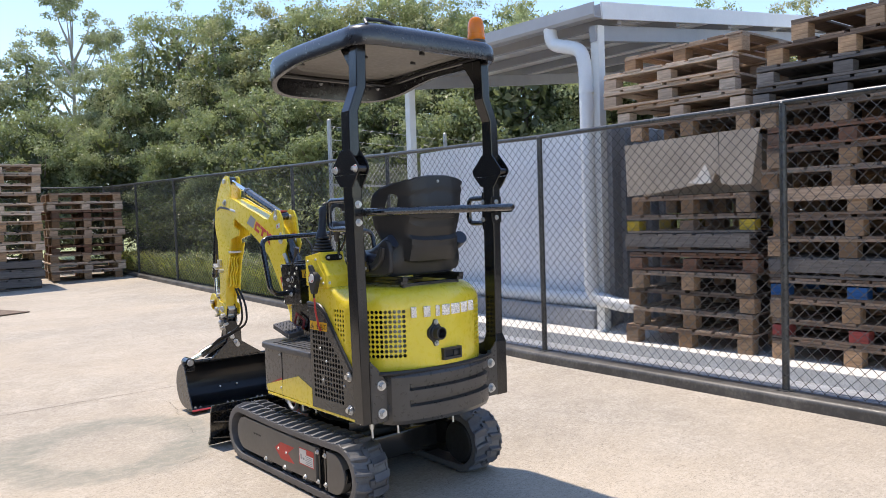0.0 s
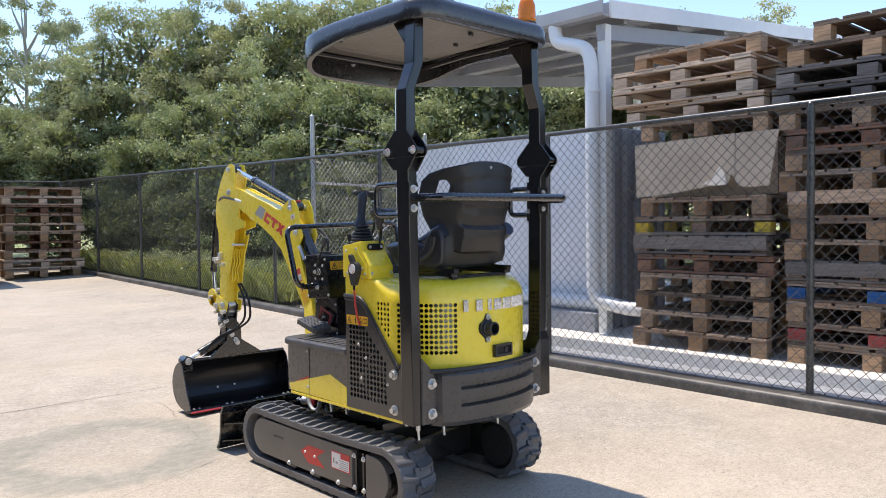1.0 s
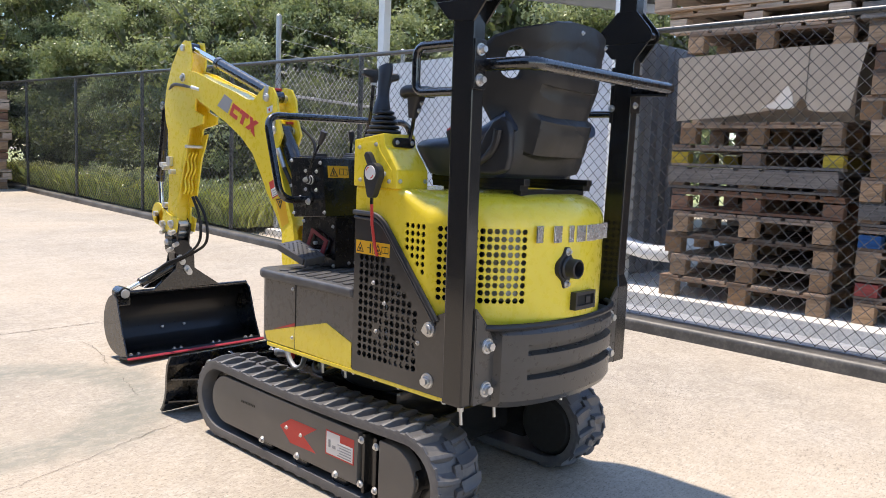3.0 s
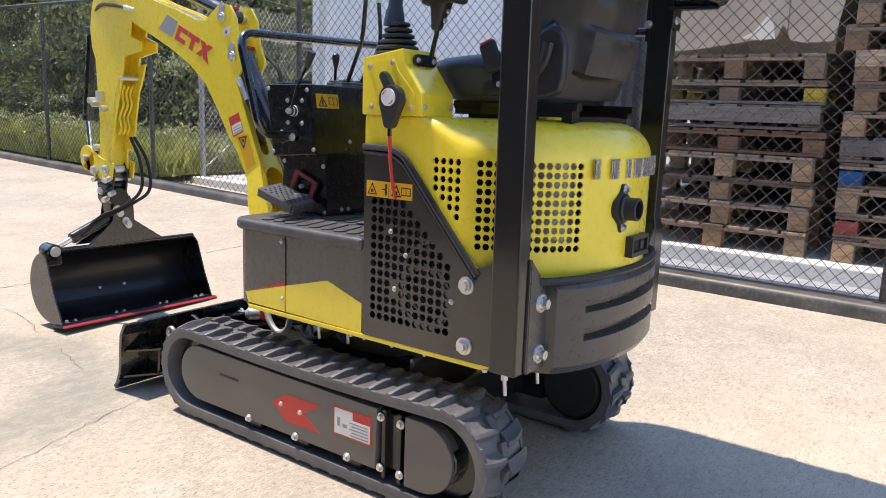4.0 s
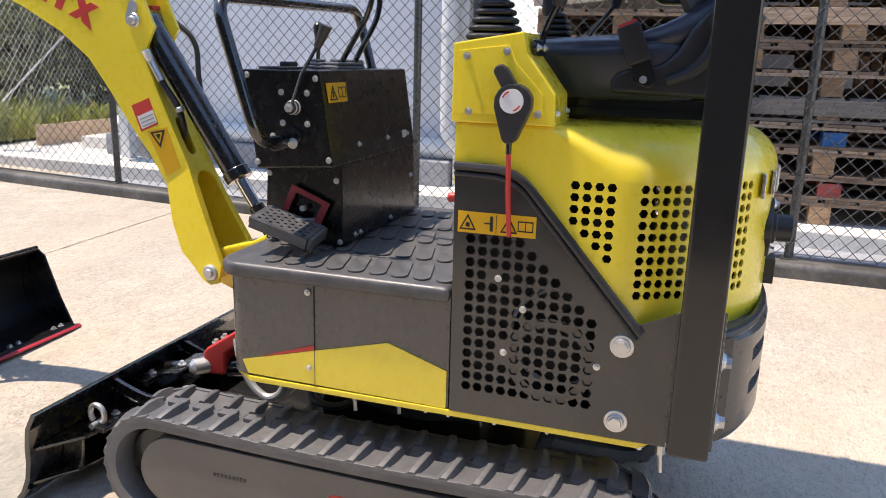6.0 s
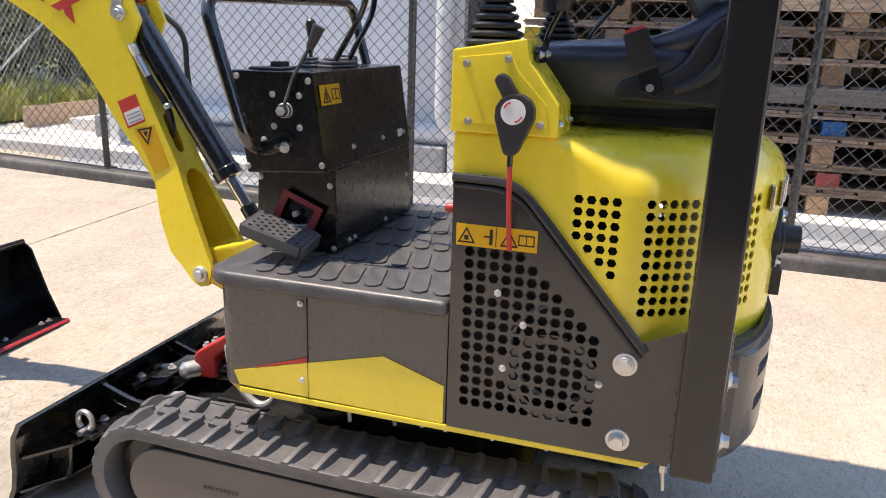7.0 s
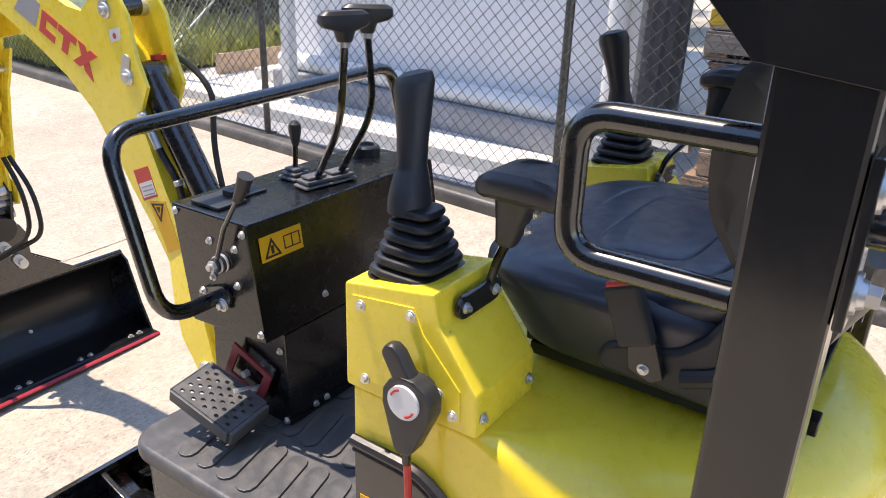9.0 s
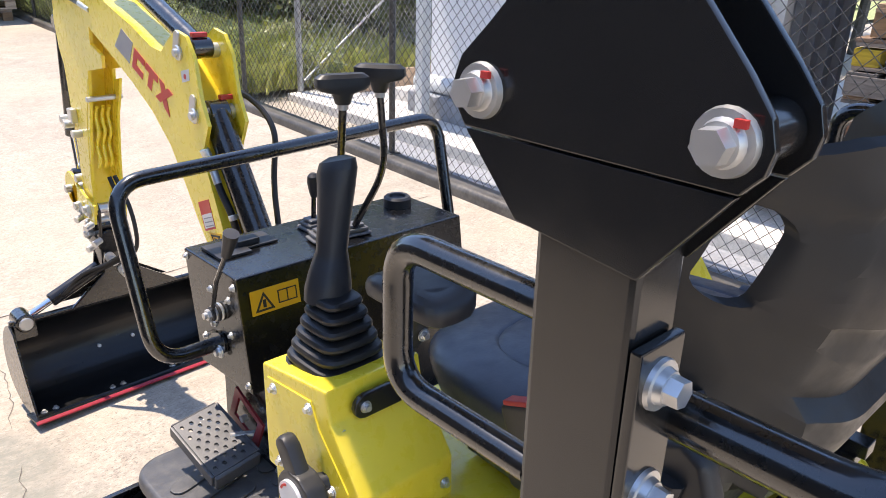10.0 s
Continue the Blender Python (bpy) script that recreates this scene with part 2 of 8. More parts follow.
M_WOODGREY = wood("grey_weathered_wood", (0.14, 0.125, 0.115), (0.23, 0.205, 0.185), (0.17, 0.155, 0.145))
M_BLUEWOOD = wood("blue_painted_wood", (0.015, 0.10, 0.30), (0.02, 0.15, 0.40), (0.03, 0.11, 0.26))
M_REDWOOD = wood("red_painted_wood", (0.30, 0.05, 0.045), (0.36, 0.07, 0.06), (0.25, 0.06, 0.05))
M_YELLOWWOOD = wood("yellow_painted_wood", (0.52, 0.36, 0.03), (0.60, 0.43, 0.05), (0.45, 0.32, 0.06))
M_BARKPALE = wood("pale_gum_bark", (0.42, 0.40, 0.36), (0.58, 0.56, 0.52), (0.36, 0.34, 0.31))
M_BARK = wood("bark", (0.16, 0.14, 0.115), (0.27, 0.245, 0.21), (0.20, 0.185, 0.16))


def leafy(name, dark, mid, light, through=0.42, sheen_through=(0.34, 0.42, 0.08), rough=0.36):
    m, nt, b = mat_base(name)
    geo = nt.nodes.new("ShaderNodeNewGeometry")
    c = ramp(nt, geo.outputs["Random Per Island"], [(0.0, dark), (0.5, mid), (1.0, light)])
    c = mix(nt, ramp(nt, noise_tex(nt, coords(nt, 1.0), 0.9, 3), [(0.35, (0, 0, 0)), (0.65, (0.6,) * 3)]), c, tuple(x * 1.25 for x in mid))
    c = mix(nt, 0.35, c, ramp(nt, random_value(nt), [(0, dark), (1, light)]))
    link(nt, c, b.inputs["Base Color"])
    b.inputs["Roughness"].default_value = rough
    tr = nt.nodes.new("ShaderNodeBsdfTranslucent")
    link(nt, mix(nt, 0.4, c, sheen_through), tr.inputs["Color"])
    ms = nt.nodes.new("ShaderNodeMixShader")
    ms.inputs["Fac"].default_value = through
    link(nt, b.outputs["BSDF"], ms.inputs[1])
    link(nt, tr.outputs["BSDF"], ms.inputs[2])
    link(nt, ms.outputs["Shader"], nt.nodes["Material Output"].inputs["Surface"])
    return m


M_LEAF = leafy("eucalypt_leaf", (0.105, 0.140, 0.066), (0.275, 0.325, 0.160), (0.58, 0.60, 0.36), 0.45)
M_LEAFOLIVE = leafy("olive_leaf", (0.145, 0.160, 0.082), (0.345, 0.355, 0.185), (0.62, 0.60, 0.38), 0.45)
M_LEAFGREY = leafy("grey_green_leaf", (0.150, 0.175, 0.115), (0.290, 0.320, 0.210), (0.48, 0.50, 0.36), 0.45)
# leaf green darkened to carry the shade under and inside the crowns
M_LEAFSHADE = leafy("shade_leaf", (0.034, 0.045, 0.028), (0.085, 0.104, 0.056), (0.20, 0.22, 0.13), rough=0.55)
M_GRASS = leafy("grass_blade", (0.30, 0.34, 0.10), (0.54, 0.56, 0.19), (0.80, 0.76, 0.42), 0.55, (0.62, 0.66, 0.14), 0.5)

m_amber, _, b_amber = mat_base("amber_lens")
b_amber.inputs["Base Color"].default_value = (0.95, 0.26, 0.01, 1)
b_amber.inputs["Roughness"].default_value, b_amber.inputs["Transmission Weight"].default_value = 0.12, 0.45
M_AMBER = m_amber


# ---- mesh helpers ----
def bm_new():
    return bmesh.new()


def absorb(bm, tmp):
    me = bpy.data.meshes.new("tmp")
    tmp.to_mesh(me)
    tmp.free()
    bm.from_mesh(me)
    bpy.data.meshes.remove(me)


def finish(bm, name, material, angle=0.55):
    bmesh.ops.recalc_face_normals(bm, faces=bm.faces)
    for f in bm.faces:
        f.smooth = True
    for e in bm.edges:
        if len(e.link_faces) == 2 and e.calc_face_angle(0) > angle:
            e.smooth = False
    # normals weighted by face area keep large faces flat beside their bevels
    normals, limit = [], math.cos(angle)
    if angle < 2.0:
        area = {f: f.calc_area() for f in bm.faces}
        for f in bm.faces:
            for corner in f.loops:
                acc = Vector()
                for g in corner.vert.link_faces:
                    if g.normal.dot(f.normal) > limit:
                        acc += g.normal * area[g]
                normals.append(acc.normalized() if acc.length > 1e-12 else f.normal.copy())
    me = bpy.data.meshes.new(name)
    bm.to_mesh(me)
    bm.free()
    me.materials.append(material)
    if normals:
        me.normals_split_custom_set(normals)
    return me


def part(name, bm, material, parent=None, label="", angle=0.55):
    """Link a bmesh as one mesh object, under a thing or a part."""
    ob = new(name, finish(bm, name, material, angle))
    if parent:
        ob.parent = parent
    return tagged(ob, label) if label else ob


def shared(name, me, parent, m, label=""):
    ob = new(name, me)
    ob.parent = parent
    ob.matrix_basis = m
    return tagged(ob, label) if label else ob


def thing(name, label, category, group="", kind="", m=None):
    ob = new(name)
    ob.empty_display_size = 0.1
    if m is not None:
        ob.matrix_basis = m
    return tagged(ob, label, category, group, kind)


def add_box(bm, x0, x1, y0, y1, z0, z1, bev=0.0, m=None, seg=2):
    t = bm_new()
    bmesh.ops.create_cube(t, size=1.0)
    bmesh.ops.transform(t, matrix=Matrix.Translation(((x0 + x1) / 2, (y0 + y1) / 2, (z0 + z1) / 2)) @ Matrix.Diagonal((x1 - x0, y1 - y0, z1 - z0, 1)), verts=t.verts)
    if bev:
        bmesh.ops.bevel(t, geom=t.edges[:], offset=bev, segments=seg, affect="EDGES", profile=0.5)
    if m is not None:
        bmesh.ops.transform(t, matrix=m, verts=t.verts)
    absorb(bm, t)


def frame_of(way):
    w = Vector(way).normalized()
    a = Vector((0, 0, 1)) if abs(w.z) < 0.9 else Vector((1, 0, 0))
    u = w.cross(a).normalized()
    return u, w.cross(u).normalized(), w


def add_cyl(bm, p0, p1, r0, r1=None, seg=16, bev=0.0):
    r1 = r0 if r1 is None else r1
    p0, p1 = Vector(p0), Vector(p1)
    u, v, w = frame_of(p1 - p0)
    rings = [(p0, r0), (p1, r1)]
    if bev:
        rings = [(p0, r0 - bev), (p0 + w * bev, r0), (p1 - w * bev, r1), (p1, r1 - bev)]
    loops = [[bm.verts.new(p + (u * math.cos(k * math.tau / seg) + v * math.sin(k * math.tau / seg)) * r) for k in range(seg)] for p, r in rings]
    for a, b in zip(loops, loops[1:]):
        for k in range(seg):
            bm.faces.new((a[k], a[(k + 1) % seg], b[(k + 1) % seg], b[k]))
    bm.faces.new(loops[0][::-1])
    bm.faces.new(loops[-1])


def rounded(pts, rad, n=6):
    """A polyline with its inner corners turned into arcs."""
    pts = [Vector(p) for p in pts]
    out = [pts[0]]
    for a, b, c in zip(pts, pts[1:], pts[2:]):
        d0, d1 = (a - b), (c - b)
        r = min(rad, 0.49 * d0.length, 0.49 * d1.length)
        s, e = b + d0.normalized() * r, b + d1.normalized() * r
        for k in range(n + 1):
            f = k / n
            out.append(s * (1 - f) ** 2 + b * 2 * f * (1 - f) + e * f * f)
    return out + [pts[-1]]


def add_tube(bm, pts, r, seg=10, taper=None):
    pts = [Vector(p) for p in pts]
    n = len(pts)
    ways = [(pts[min(i + 1, n - 1)] - pts[max(i - 1, 0)]).normalized() for i in range(n)]
    u, v, _ = frame_of(ways[0])
    loops = []
    for i, (p, w) in enumerate(zip(pts, ways)):
        u = (u - w * u.dot(w)).normalized()
        v = w.cross(u)
        rr = r if taper is None else r + (taper - r) * i / (n - 1)
        loops.append([bm.verts.new(p + (u * math.cos(k * math.tau / seg) + v * math.sin(k * math.tau / seg)) * rr) for k in range(seg)])
    for a, b in zip(loops, loops[1:]):
        for k in range(seg):
            bm.faces.new((a[k], a[(k + 1) % seg], b[(k + 1) % seg], b[k]))
    bm.faces.new(loops[0][::-1])
    bm.faces.new(loops[-1])


AXIS = {"x": lambda a, p: (a, p[0], p[1]), "y": lambda a, p: (p[0], a, p[1]), "z": lambda a, p: (p[0], p[1], a)}


def add_prism(bm, poly, axis, a, b, bev=0.0, m=None, seg=2):
    """A polygon, in the other two axes, drawn out along one axis from a to b."""
    t = bm_new()
    f = AXIS[axis]
    lo, hi = [t.verts.new(f(a, p)) for p in poly], [t.verts.new(f(b, p)) for p in poly]
    t.faces.new(lo[::-1])
    t.faces.new(hi)
    for k in range(len(poly)):
        j = (k + 1) % len(poly)
        t.faces.new((lo[k], lo[j], hi[j], hi[k]))
    bmesh.ops.recalc_face_normals(t, faces=t.faces)
    if bev:
        es = [e for e in t.edges if len(e.link_faces) == 2 and e.calc_face_angle(0) > 0.35]
        bmesh.ops.bevel(t, geom=es, offset=bev, segments=seg, affect="EDGES", profile=0.5, clamp_overlap=True)
    if m is not None:
        bmesh.ops.transform(t, matrix=m, verts=t.verts)
    absorb(bm, t)


def ngon(cx, cy, r, n, turn=0.0):
    return [(cx + r * math.cos(turn + k * math.tau / n), cy + r * math.sin(turn + k * math.tau / n)) for k in range(n)]


def slot(cx, cy, length, r, turn, n=6):
    """A long hole with round ends."""
    c, s = math.cos(turn), math.sin(turn)
    pts = []
    for end in (1, -1):
        for k in range(n + 1):
            a = -math.pi / 2 + math.pi * k / n
            x, y = end * (length / 2 + r * math.cos(a)), end * r * math.sin(a)
            pts.append((cx + c * x - s * y, cy + s * x + c * y))
    return pts


def add_perforated(bm, outer, holes, axis, a, b):
    """A plate from a to b along the axis with true holes through it."""
    t = bm_new()
    f = AXIS[axis]
    for loop in [outer] + holes:
        vs = [t.verts.new(f(a, p)) for p in loop]
        for k in range(len(vs)):
            t.edges.new((vs[k], vs[(k + 1) % len(vs)]))
    bmesh.ops.triangle_fill(t, use_beauty=True, edges=t.edges[:])
    bmesh.ops.recalc_face_normals(t, faces=t.faces)
    ex = bmesh.ops.extrude_face_region(t, geom=t.faces[:])
    d = Vector(f(b, (0, 0))) - Vector(f(a, (0, 0)))
    bmesh.ops.translate(t, vec=d, verts=[g for g in ex["geom"] if isinstance(g, bmesh.types.BMVert)])
    absorb(bm, t)


def add_lathe(bm, profile, m, seg=20):
    """Rings of (radius, height) about local z."""
    loops = [[bm.verts.new(m @ Vector((r * math.cos(k * math.tau / seg), r * math.sin(k * math.tau / seg), z))) for k in range(seg)] for r, z in profile]
    for a, b in zip(loops, loops[1:]):
        for k in range(seg):
            bm.faces.new((a[k], a[(k + 1) % seg], b[(k + 1) % seg], b[k]))
    bm.faces.new(loops[0][::-1])
    bm.faces.new(loops[-1])


def bolt_mesh(name, r, head, washer, material):
    """Hexagon head on a flanged washer, pointing along local z."""
    bm = bm_new()
    add_cyl(bm, (0, 0, 0), (0, 0, washer), r * 1.75, r * 1.65, 20)
    add_cyl(bm, (0, 0, washer), (0, 0, washer + head * 0.35), r * 1.25, r * 1.1, 20)
    add_cyl(bm, (0, 0, washer + head * 0.2), (0, 0, washer + head), r, r * 0.93, 6)
    return finish(bm, name, material)


OUT = {"-x": Matrix.Rotation(radians(-90), 4, "Y"), "x": Matrix.Rotation(radians(90), 4, "Y"), "-y": Matrix.Rotation(radians(90), 4, "X"),
       "y": Matrix.Rotation(radians(-90), 4, "X"), "z": Matrix.Identity(4), "-z": Matrix.Rotation(radians(180), 4, "X")}


def at(p, way="z"):
    return Matrix.Translation(p) @ OUT[way]


def ground_z(x, y):
    """The yard falls gently towards the machine."""
    return 0.03 * max(0.0, min(x - 0.5, 2.6)) + 0.019 * max(0.0, min(y - 1.2, 16.0))


# ---- the yard ----
def grid_sheet(name, xs, ys, zf, material, label, category):
    bm = bm_new()
    vs = [[bm.verts.new((x, y, zf(x, y))) for x in xs] for y in ys]
    for j in range(len(ys) - 1):
        for i in range(len(xs) - 1):
            bm.faces.new((vs[j][i], vs[j][i + 1], vs[j + 1][i + 1], vs[j + 1][i]))
    return tagged(part(name, bm, material), label, category, kind="structure")


xs = [-400, -120, -40, -15, -8, -5, -3] + [-2 + 0.25 * k for k in range(20)] + [3.1, 4, 6, 10, 20, 60, 150, 400]
ys = [-400, -120, -40, -15, -8, -5, -3] + [-2 + 0.4 * k for k in range(50)] + [20, 30, 60, 150, 400]
grid_sheet("ground", xs, ys, ground_z, M_CONCRETE, "pale weathered concrete yard with hairline cracks", "ground")


def fence_x(y):
    return 2.51 + 0.035 * (y + 0.92)


# soil and weeds beyond the fence
sx, sy = [0.12, 0.6, 1.5, 3, 6, 12, 30, 90], [5.9, 7, 9, 11, 13, 15.2, 18, 24, 40, 90]
bm = bm_new()
vs = [[bm.verts.new((fence_x(min(y, 15.2)) + x, y, ground_z(3, y) + 0.075 + 0.05 * noise.noise((x * 0.7, y * 0.7, 0)))) for x in sx] for y in sy]
for j in range(len(sy) - 1):
    for i in range(len(sx) - 1):
        bm.faces.new((vs[j][i], vs[j][i + 1], vs[j + 1][i + 1], vs[j + 1][i]))
tagged(part("verge", bm, M_SOIL), "weedy brown soil beyond the fence", "ground", kind="structure")
bm = bm_new()
vs = [[bm.verts.new((x, y, ground_z(3, 15) + 0.03)) for x in (-60, -20, -8, -3, 0, 2.9)] for y in (15.35, 17, 22, 40, 90)]
for j in range(4):
    for i in range(5):
        bm.faces.new((vs[j][i], vs[j][i + 1], vs[j + 1][i + 1], vs[j + 1][i]))
tagged(part("verge", bm, M_SOIL), "shaded brown soil under the trees", "ground", kind="structure")

# cracks and saw cut in the slab: thin dirt-filled lines
random.seed(11)


def crack(pts, width, wander, name, label):
    bm = bm_new()
    path = []
    for a, b in zip(pts, pts[1:]):
        n = max(2, int(math.dist(a, b) / 0.035))
        for k in range(n):
            f = k / n
            path.append((a[0] + (b[0] - a[0]) * f + random.uniform(-wander, wander), a[1] + (b[1] - a[1]) * f + random.uniform(-wander, wander)))
    path.append(pts[-1])
    left, right = [], []
    for i, p in enumerate(path):
        q, r = path[max(i - 1, 0)], path[min(i + 1, len(path) - 1)]
        d = Vector((r[0] - q[0], r[1] - q[1])).normalized()
        w = width * random.uniform(0.35, 1.0) * (0.3 if i in (0, len(path) - 1) else 1)
        z = ground_z(*p) + 0.0022
        left.append(bm.verts.new((p[0] - d.y * w, p[1] + d.x * w, z)))
        right.append(bm.verts.new((p[0] + d.y * w, p[1] - d.x * w, z)))
    for i in range(len(path) - 1):
        bm.faces.new((left[i], left[i + 1], right[i + 1], right[i]))
    return tagged(part(name, bm, M_JOINT if name == "saw_cut" else M_CRACK), label, "crack", kind="structure")


crack([(-8.0, 2.86), (-0.236, 2.842)], 0.0042, 0.001, "saw_cut", "straight dirt-filled joint in the concrete")
crack([(-0.236, 2.842), (1.2, 2.84), (2.4, 2.83)], 0.0036, 0.001, "saw_cut", "straight dirt-filled joint in the concrete")
crack([(-0.255, 2.46), (-0.281, 2.184), (-0.34, 1.95)], 0.0019, 0.012, "crack", "wandering crack in the concrete")
crack([(-0.385, 1.72), (-0.40, 1.60), (-0.44, 1.42)], 0.0016, 0.012, "crack", "short broken crack in the concrete")
crack([(-0.45, 1.02), (-0.75, 0.92), (-1.10, 0.80), (-1.45, 0.72)], 0.0016, 0.012, "crack", "fine crack in the concrete")

# kerb with a rounded front edge under the fence
KY = [-9.0, -6.0, -3.2, -0.92, 1.22, 3.54, 5.8, 8.1, 10.45, 12.75, 15.2]


def kerb_profile():
    arc = [(-0.115 + 0.035 - 0.035 * math.cos(a), 0.045 + 0.035 * math.sin(a)) for a in np.linspace(0, math.pi / 2, 5)]
    return [(-0.115, -0.05)] + arc + [(0.02, 0.082), (0.03, 0.06), (0.03, -0.05)]


bm = bm_new()
rows = [[bm.verts.new((fence_x(y) + px, y, ground_z(2.5, y) + pz)) for px, pz in kerb_profile()] for y in KY]
for a, b in zip(rows, rows[1:]):
    for k in range(len(a) - 1):
        bm.faces.new((a[k], a[k + 1], b[k + 1], b[k]))
bm.faces.new(rows[0])
bm.faces.new(rows[-1][::-1])
tagged(part("kerb", bm, M_KERB), "weathered dark grey kerb along the fence", "kerb", kind="structure")

# pale slab beyond the fence
bm = bm_new()
corners = [(fence_x(-9) + 0.20, -9), (fence_x(5.75) + 0.42, 5.75), (9.0, 5.75), (9.0, -9)]
add_prism(bm, corners, "z", 0.02, 0.232, 0.012)
tagged(part("slab", bm, M_SLAB), "raised pale concrete slab behind the fence", "slab", kind="structure")
bm = bm_new()
add_prism(bm, [(fence_x(-9) + 0.02, -9), (fence_x(5.75) + 0.10, 5.75), (fence_x(5.75) + 0.43, 5.75), (fence_x(-9) + 0.21, -9)], "z", 0.0, 0.135, 0.0)
tagged(part("gutter_strip", bm, M_BLOCK), "grey concrete strip between kerb and slab", "slab", kind="structure")


# ---- chain link fence ----
def add_wire(bm, a, b, r):
    a, b = Vector(a), Vector(b)
    u, v, _ = frame_of(b - a)
    la = [bm.verts.new(a + (u * c + v * s) * r) for c, s in ((1, 0), (-0.5, 0.87), (-0.5, -0.87))]
    lb = [bm.verts.new(b + (u * c + v * s) * r) for c, s in ((1, 0), (-0.5, 0.87), (-0.5, -0.87))]
    for k in range(3):
        bm.faces.new((la[k], la[(k + 1) % 3], lb[(k + 1) % 3], lb[k]))


def chain_link(origin, along, up, length, height, pitch, r):
    """Diagonal wires of a woven panel, as one mesh."""
    bm = bm_new()
    origin, along, up = Vector(origin), Vector(along), Vector(up)
    side = along.cross(up).normalized()
    for sense in (1, -1):
        n = int((length + height) / pitch) + 2
        for k in range(n):
            c = k * pitch - (height if sense > 0 else 0)
            # line: s = c + sense * h
            h0, h1 = 0.0, height
            if sense > 0:
                h0, h1 = max(h0, -c), min(h1, length - c)
            else:
                h0, h1 = max(h0, c - length), min(h1, c)
            if h1 - h0 < 0.02:
                continue
            pts = [h0 + (h1 - h0) * q / 6 for q in range(7)]
            line = [origin + along * (c + sense * h) + up * h + side * (sense * r * 0.9) for h in pts]
            add_wire(bm, line[0], line[-1], r)
    return bm


fence = thing("fence", "black coated chain link fence on a dark kerb", "fence", kind="structure")


def fence_base(y):
    return ground_z(2.5, y) + 0.080


for y in KY:
    bm = bm_new()
    x, z = fence_x(y), fence_base(y)
    add_cyl(bm, (x, y, z - 0.02), (x, y, z + 1.835), 0.023 if y not in (15.2,) else 0.03, seg=14)
    add_cyl(bm, (x, y, z + 1.83), (x, y, z + 1.85), 0.026, 0.012, seg=14)
    add_box(bm, x - 0.045, x + 0.045, y - 0.045, y + 0.045, z - 0.004, z + 0.006, 0.002)
    part("post", bm, M_FENCE, fence)
for y0, y1 in zip(KY, KY[1:]):
    a, b = Vector((fence_x(y0), y0, fence_base(y0))), Vector((fence_x(y1), y1, fence_base(y1)))
    bm = bm_new()
    add_cyl(bm, a + Vector((0, 0, 1.835)), b + Vector((0, 0, 1.835)), 0.019, seg=12)
    part("top_rail", bm, M_FENCE, fence)
    d = b - a
    bm = chain_link(a + Vector((-0.026, 0, 0.02)), d.normalized(), (0, 0, 1), d.length, 1.80, 0.078, 0.0024)
    tagged(part("chain_mesh", bm, M_WIRE, fence, angle=3.0), kind="stuff")
# the fence turns the corner behind the far pallets
CORNER = Vector((fence_x(15.2), 15.2, fence_base(15.2)))
back = [CORNER + Vector((-2.4 * k, 0.35 * k, -0.02 * k)) for k in range(6)]
for a, b in zip(back, back[1:]):
    bm = bm_new()
    add_cyl(bm, b, b + Vector((0, 0, 1.835)), 0.023, seg=12)
    part("post", bm, M_FENCE, fence)
    bm = bm_new()
    add_cyl(bm, a + Vector((0, 0, 1.835)), b + Vector((0, 0, 1.835)), 0.019, seg=12)
    part("top_rail", bm, M_FENCE, fence)
    d = b - a
    bm = chain_link(a + Vector((0, 0, 0.02)), d.normalized(), (0, 0, 1), d.length, 1.80, 0.078, 0.0024)
    tagged(part("chain_mesh", bm, M_WIRE, fence, angle=3.0), kind="stuff")

# taller galvanised fence running away behind, with three barbed strands
GP = Vector((3.30, 5.72, 0.18))
galv = thing("galvanised_fence", "galvanised chain link fence with wire strands on top", "fence", kind="structure")
GDIR = Vector((0.97, 0.24, 0)).normalized()
for k in range(4):
    p = GP + GDIR * (2.7 * k)
    bm = bm_new()
    add_cyl(bm, p, p + Vector((0, 0, 2.50)), 0.030, seg=14)
    add_cyl(bm, p + Vector((0, 0, 2.50)), p + Vector((0, 0, 2.52)), 0.033, 0.015, seg=14)
    part("post", bm, M_GALV, galv)
for k in range(3):
    a, b = GP + GDIR * (2.7 * k), GP + GDIR * (2.7 * (k + 1))
    bm = chain_link(a + Vector((0, -0.035, 0.03)), GDIR, (0, 0, 1), 2.7, 1.92, 0.085, 0.0024)
    tagged(part("chain_mesh", bm, M_GALV, galv, angle=3.0), kind="stuff")
    bm = bm_new()
    add_cyl(bm, a + Vector((0, 0, 1.62)), b + Vector((0, 0, 1.62)), 0.018, seg=10)
    part("mid_rail", bm, M_GALV, galv)
    for z in (2.08, 2.24, 2.42):
        bm = bm_new()
        add_wire(bm, a + Vector((0, 0, z)), b + Vector((0, 0, z - 0.02)), 0.003)
        for q in range(14):
            c = a.lerp(b, (q + 0.5) / 14) + Vector((0, 0, z - 0.01))
            add_wire(bm, c + Vector((-0.02, 0, -0.02)), c + Vector((0.02, 0, 0.02)), 0.0018)
        part("wire_strand", bm, M_GALV, galv)
bm = bm_new()
add_cyl(bm, GP + Vector((0, 0, 0.15)) + GDIR * 0.05, GP + GDIR * 2.6 + Vector((0, 0, 1.55)), 0.012, seg=8)
part("stay", bm, M_GALV, galv)
# timber edging beside the slab
bm = bm_new()
add_box(bm, 3.75, 4.95, 5.36, 5.40, 0.22, 0.42, 0.004)
tagged(part("timber_edging", bm, M_WOODNEW), "orange brown timber edging board", "board")

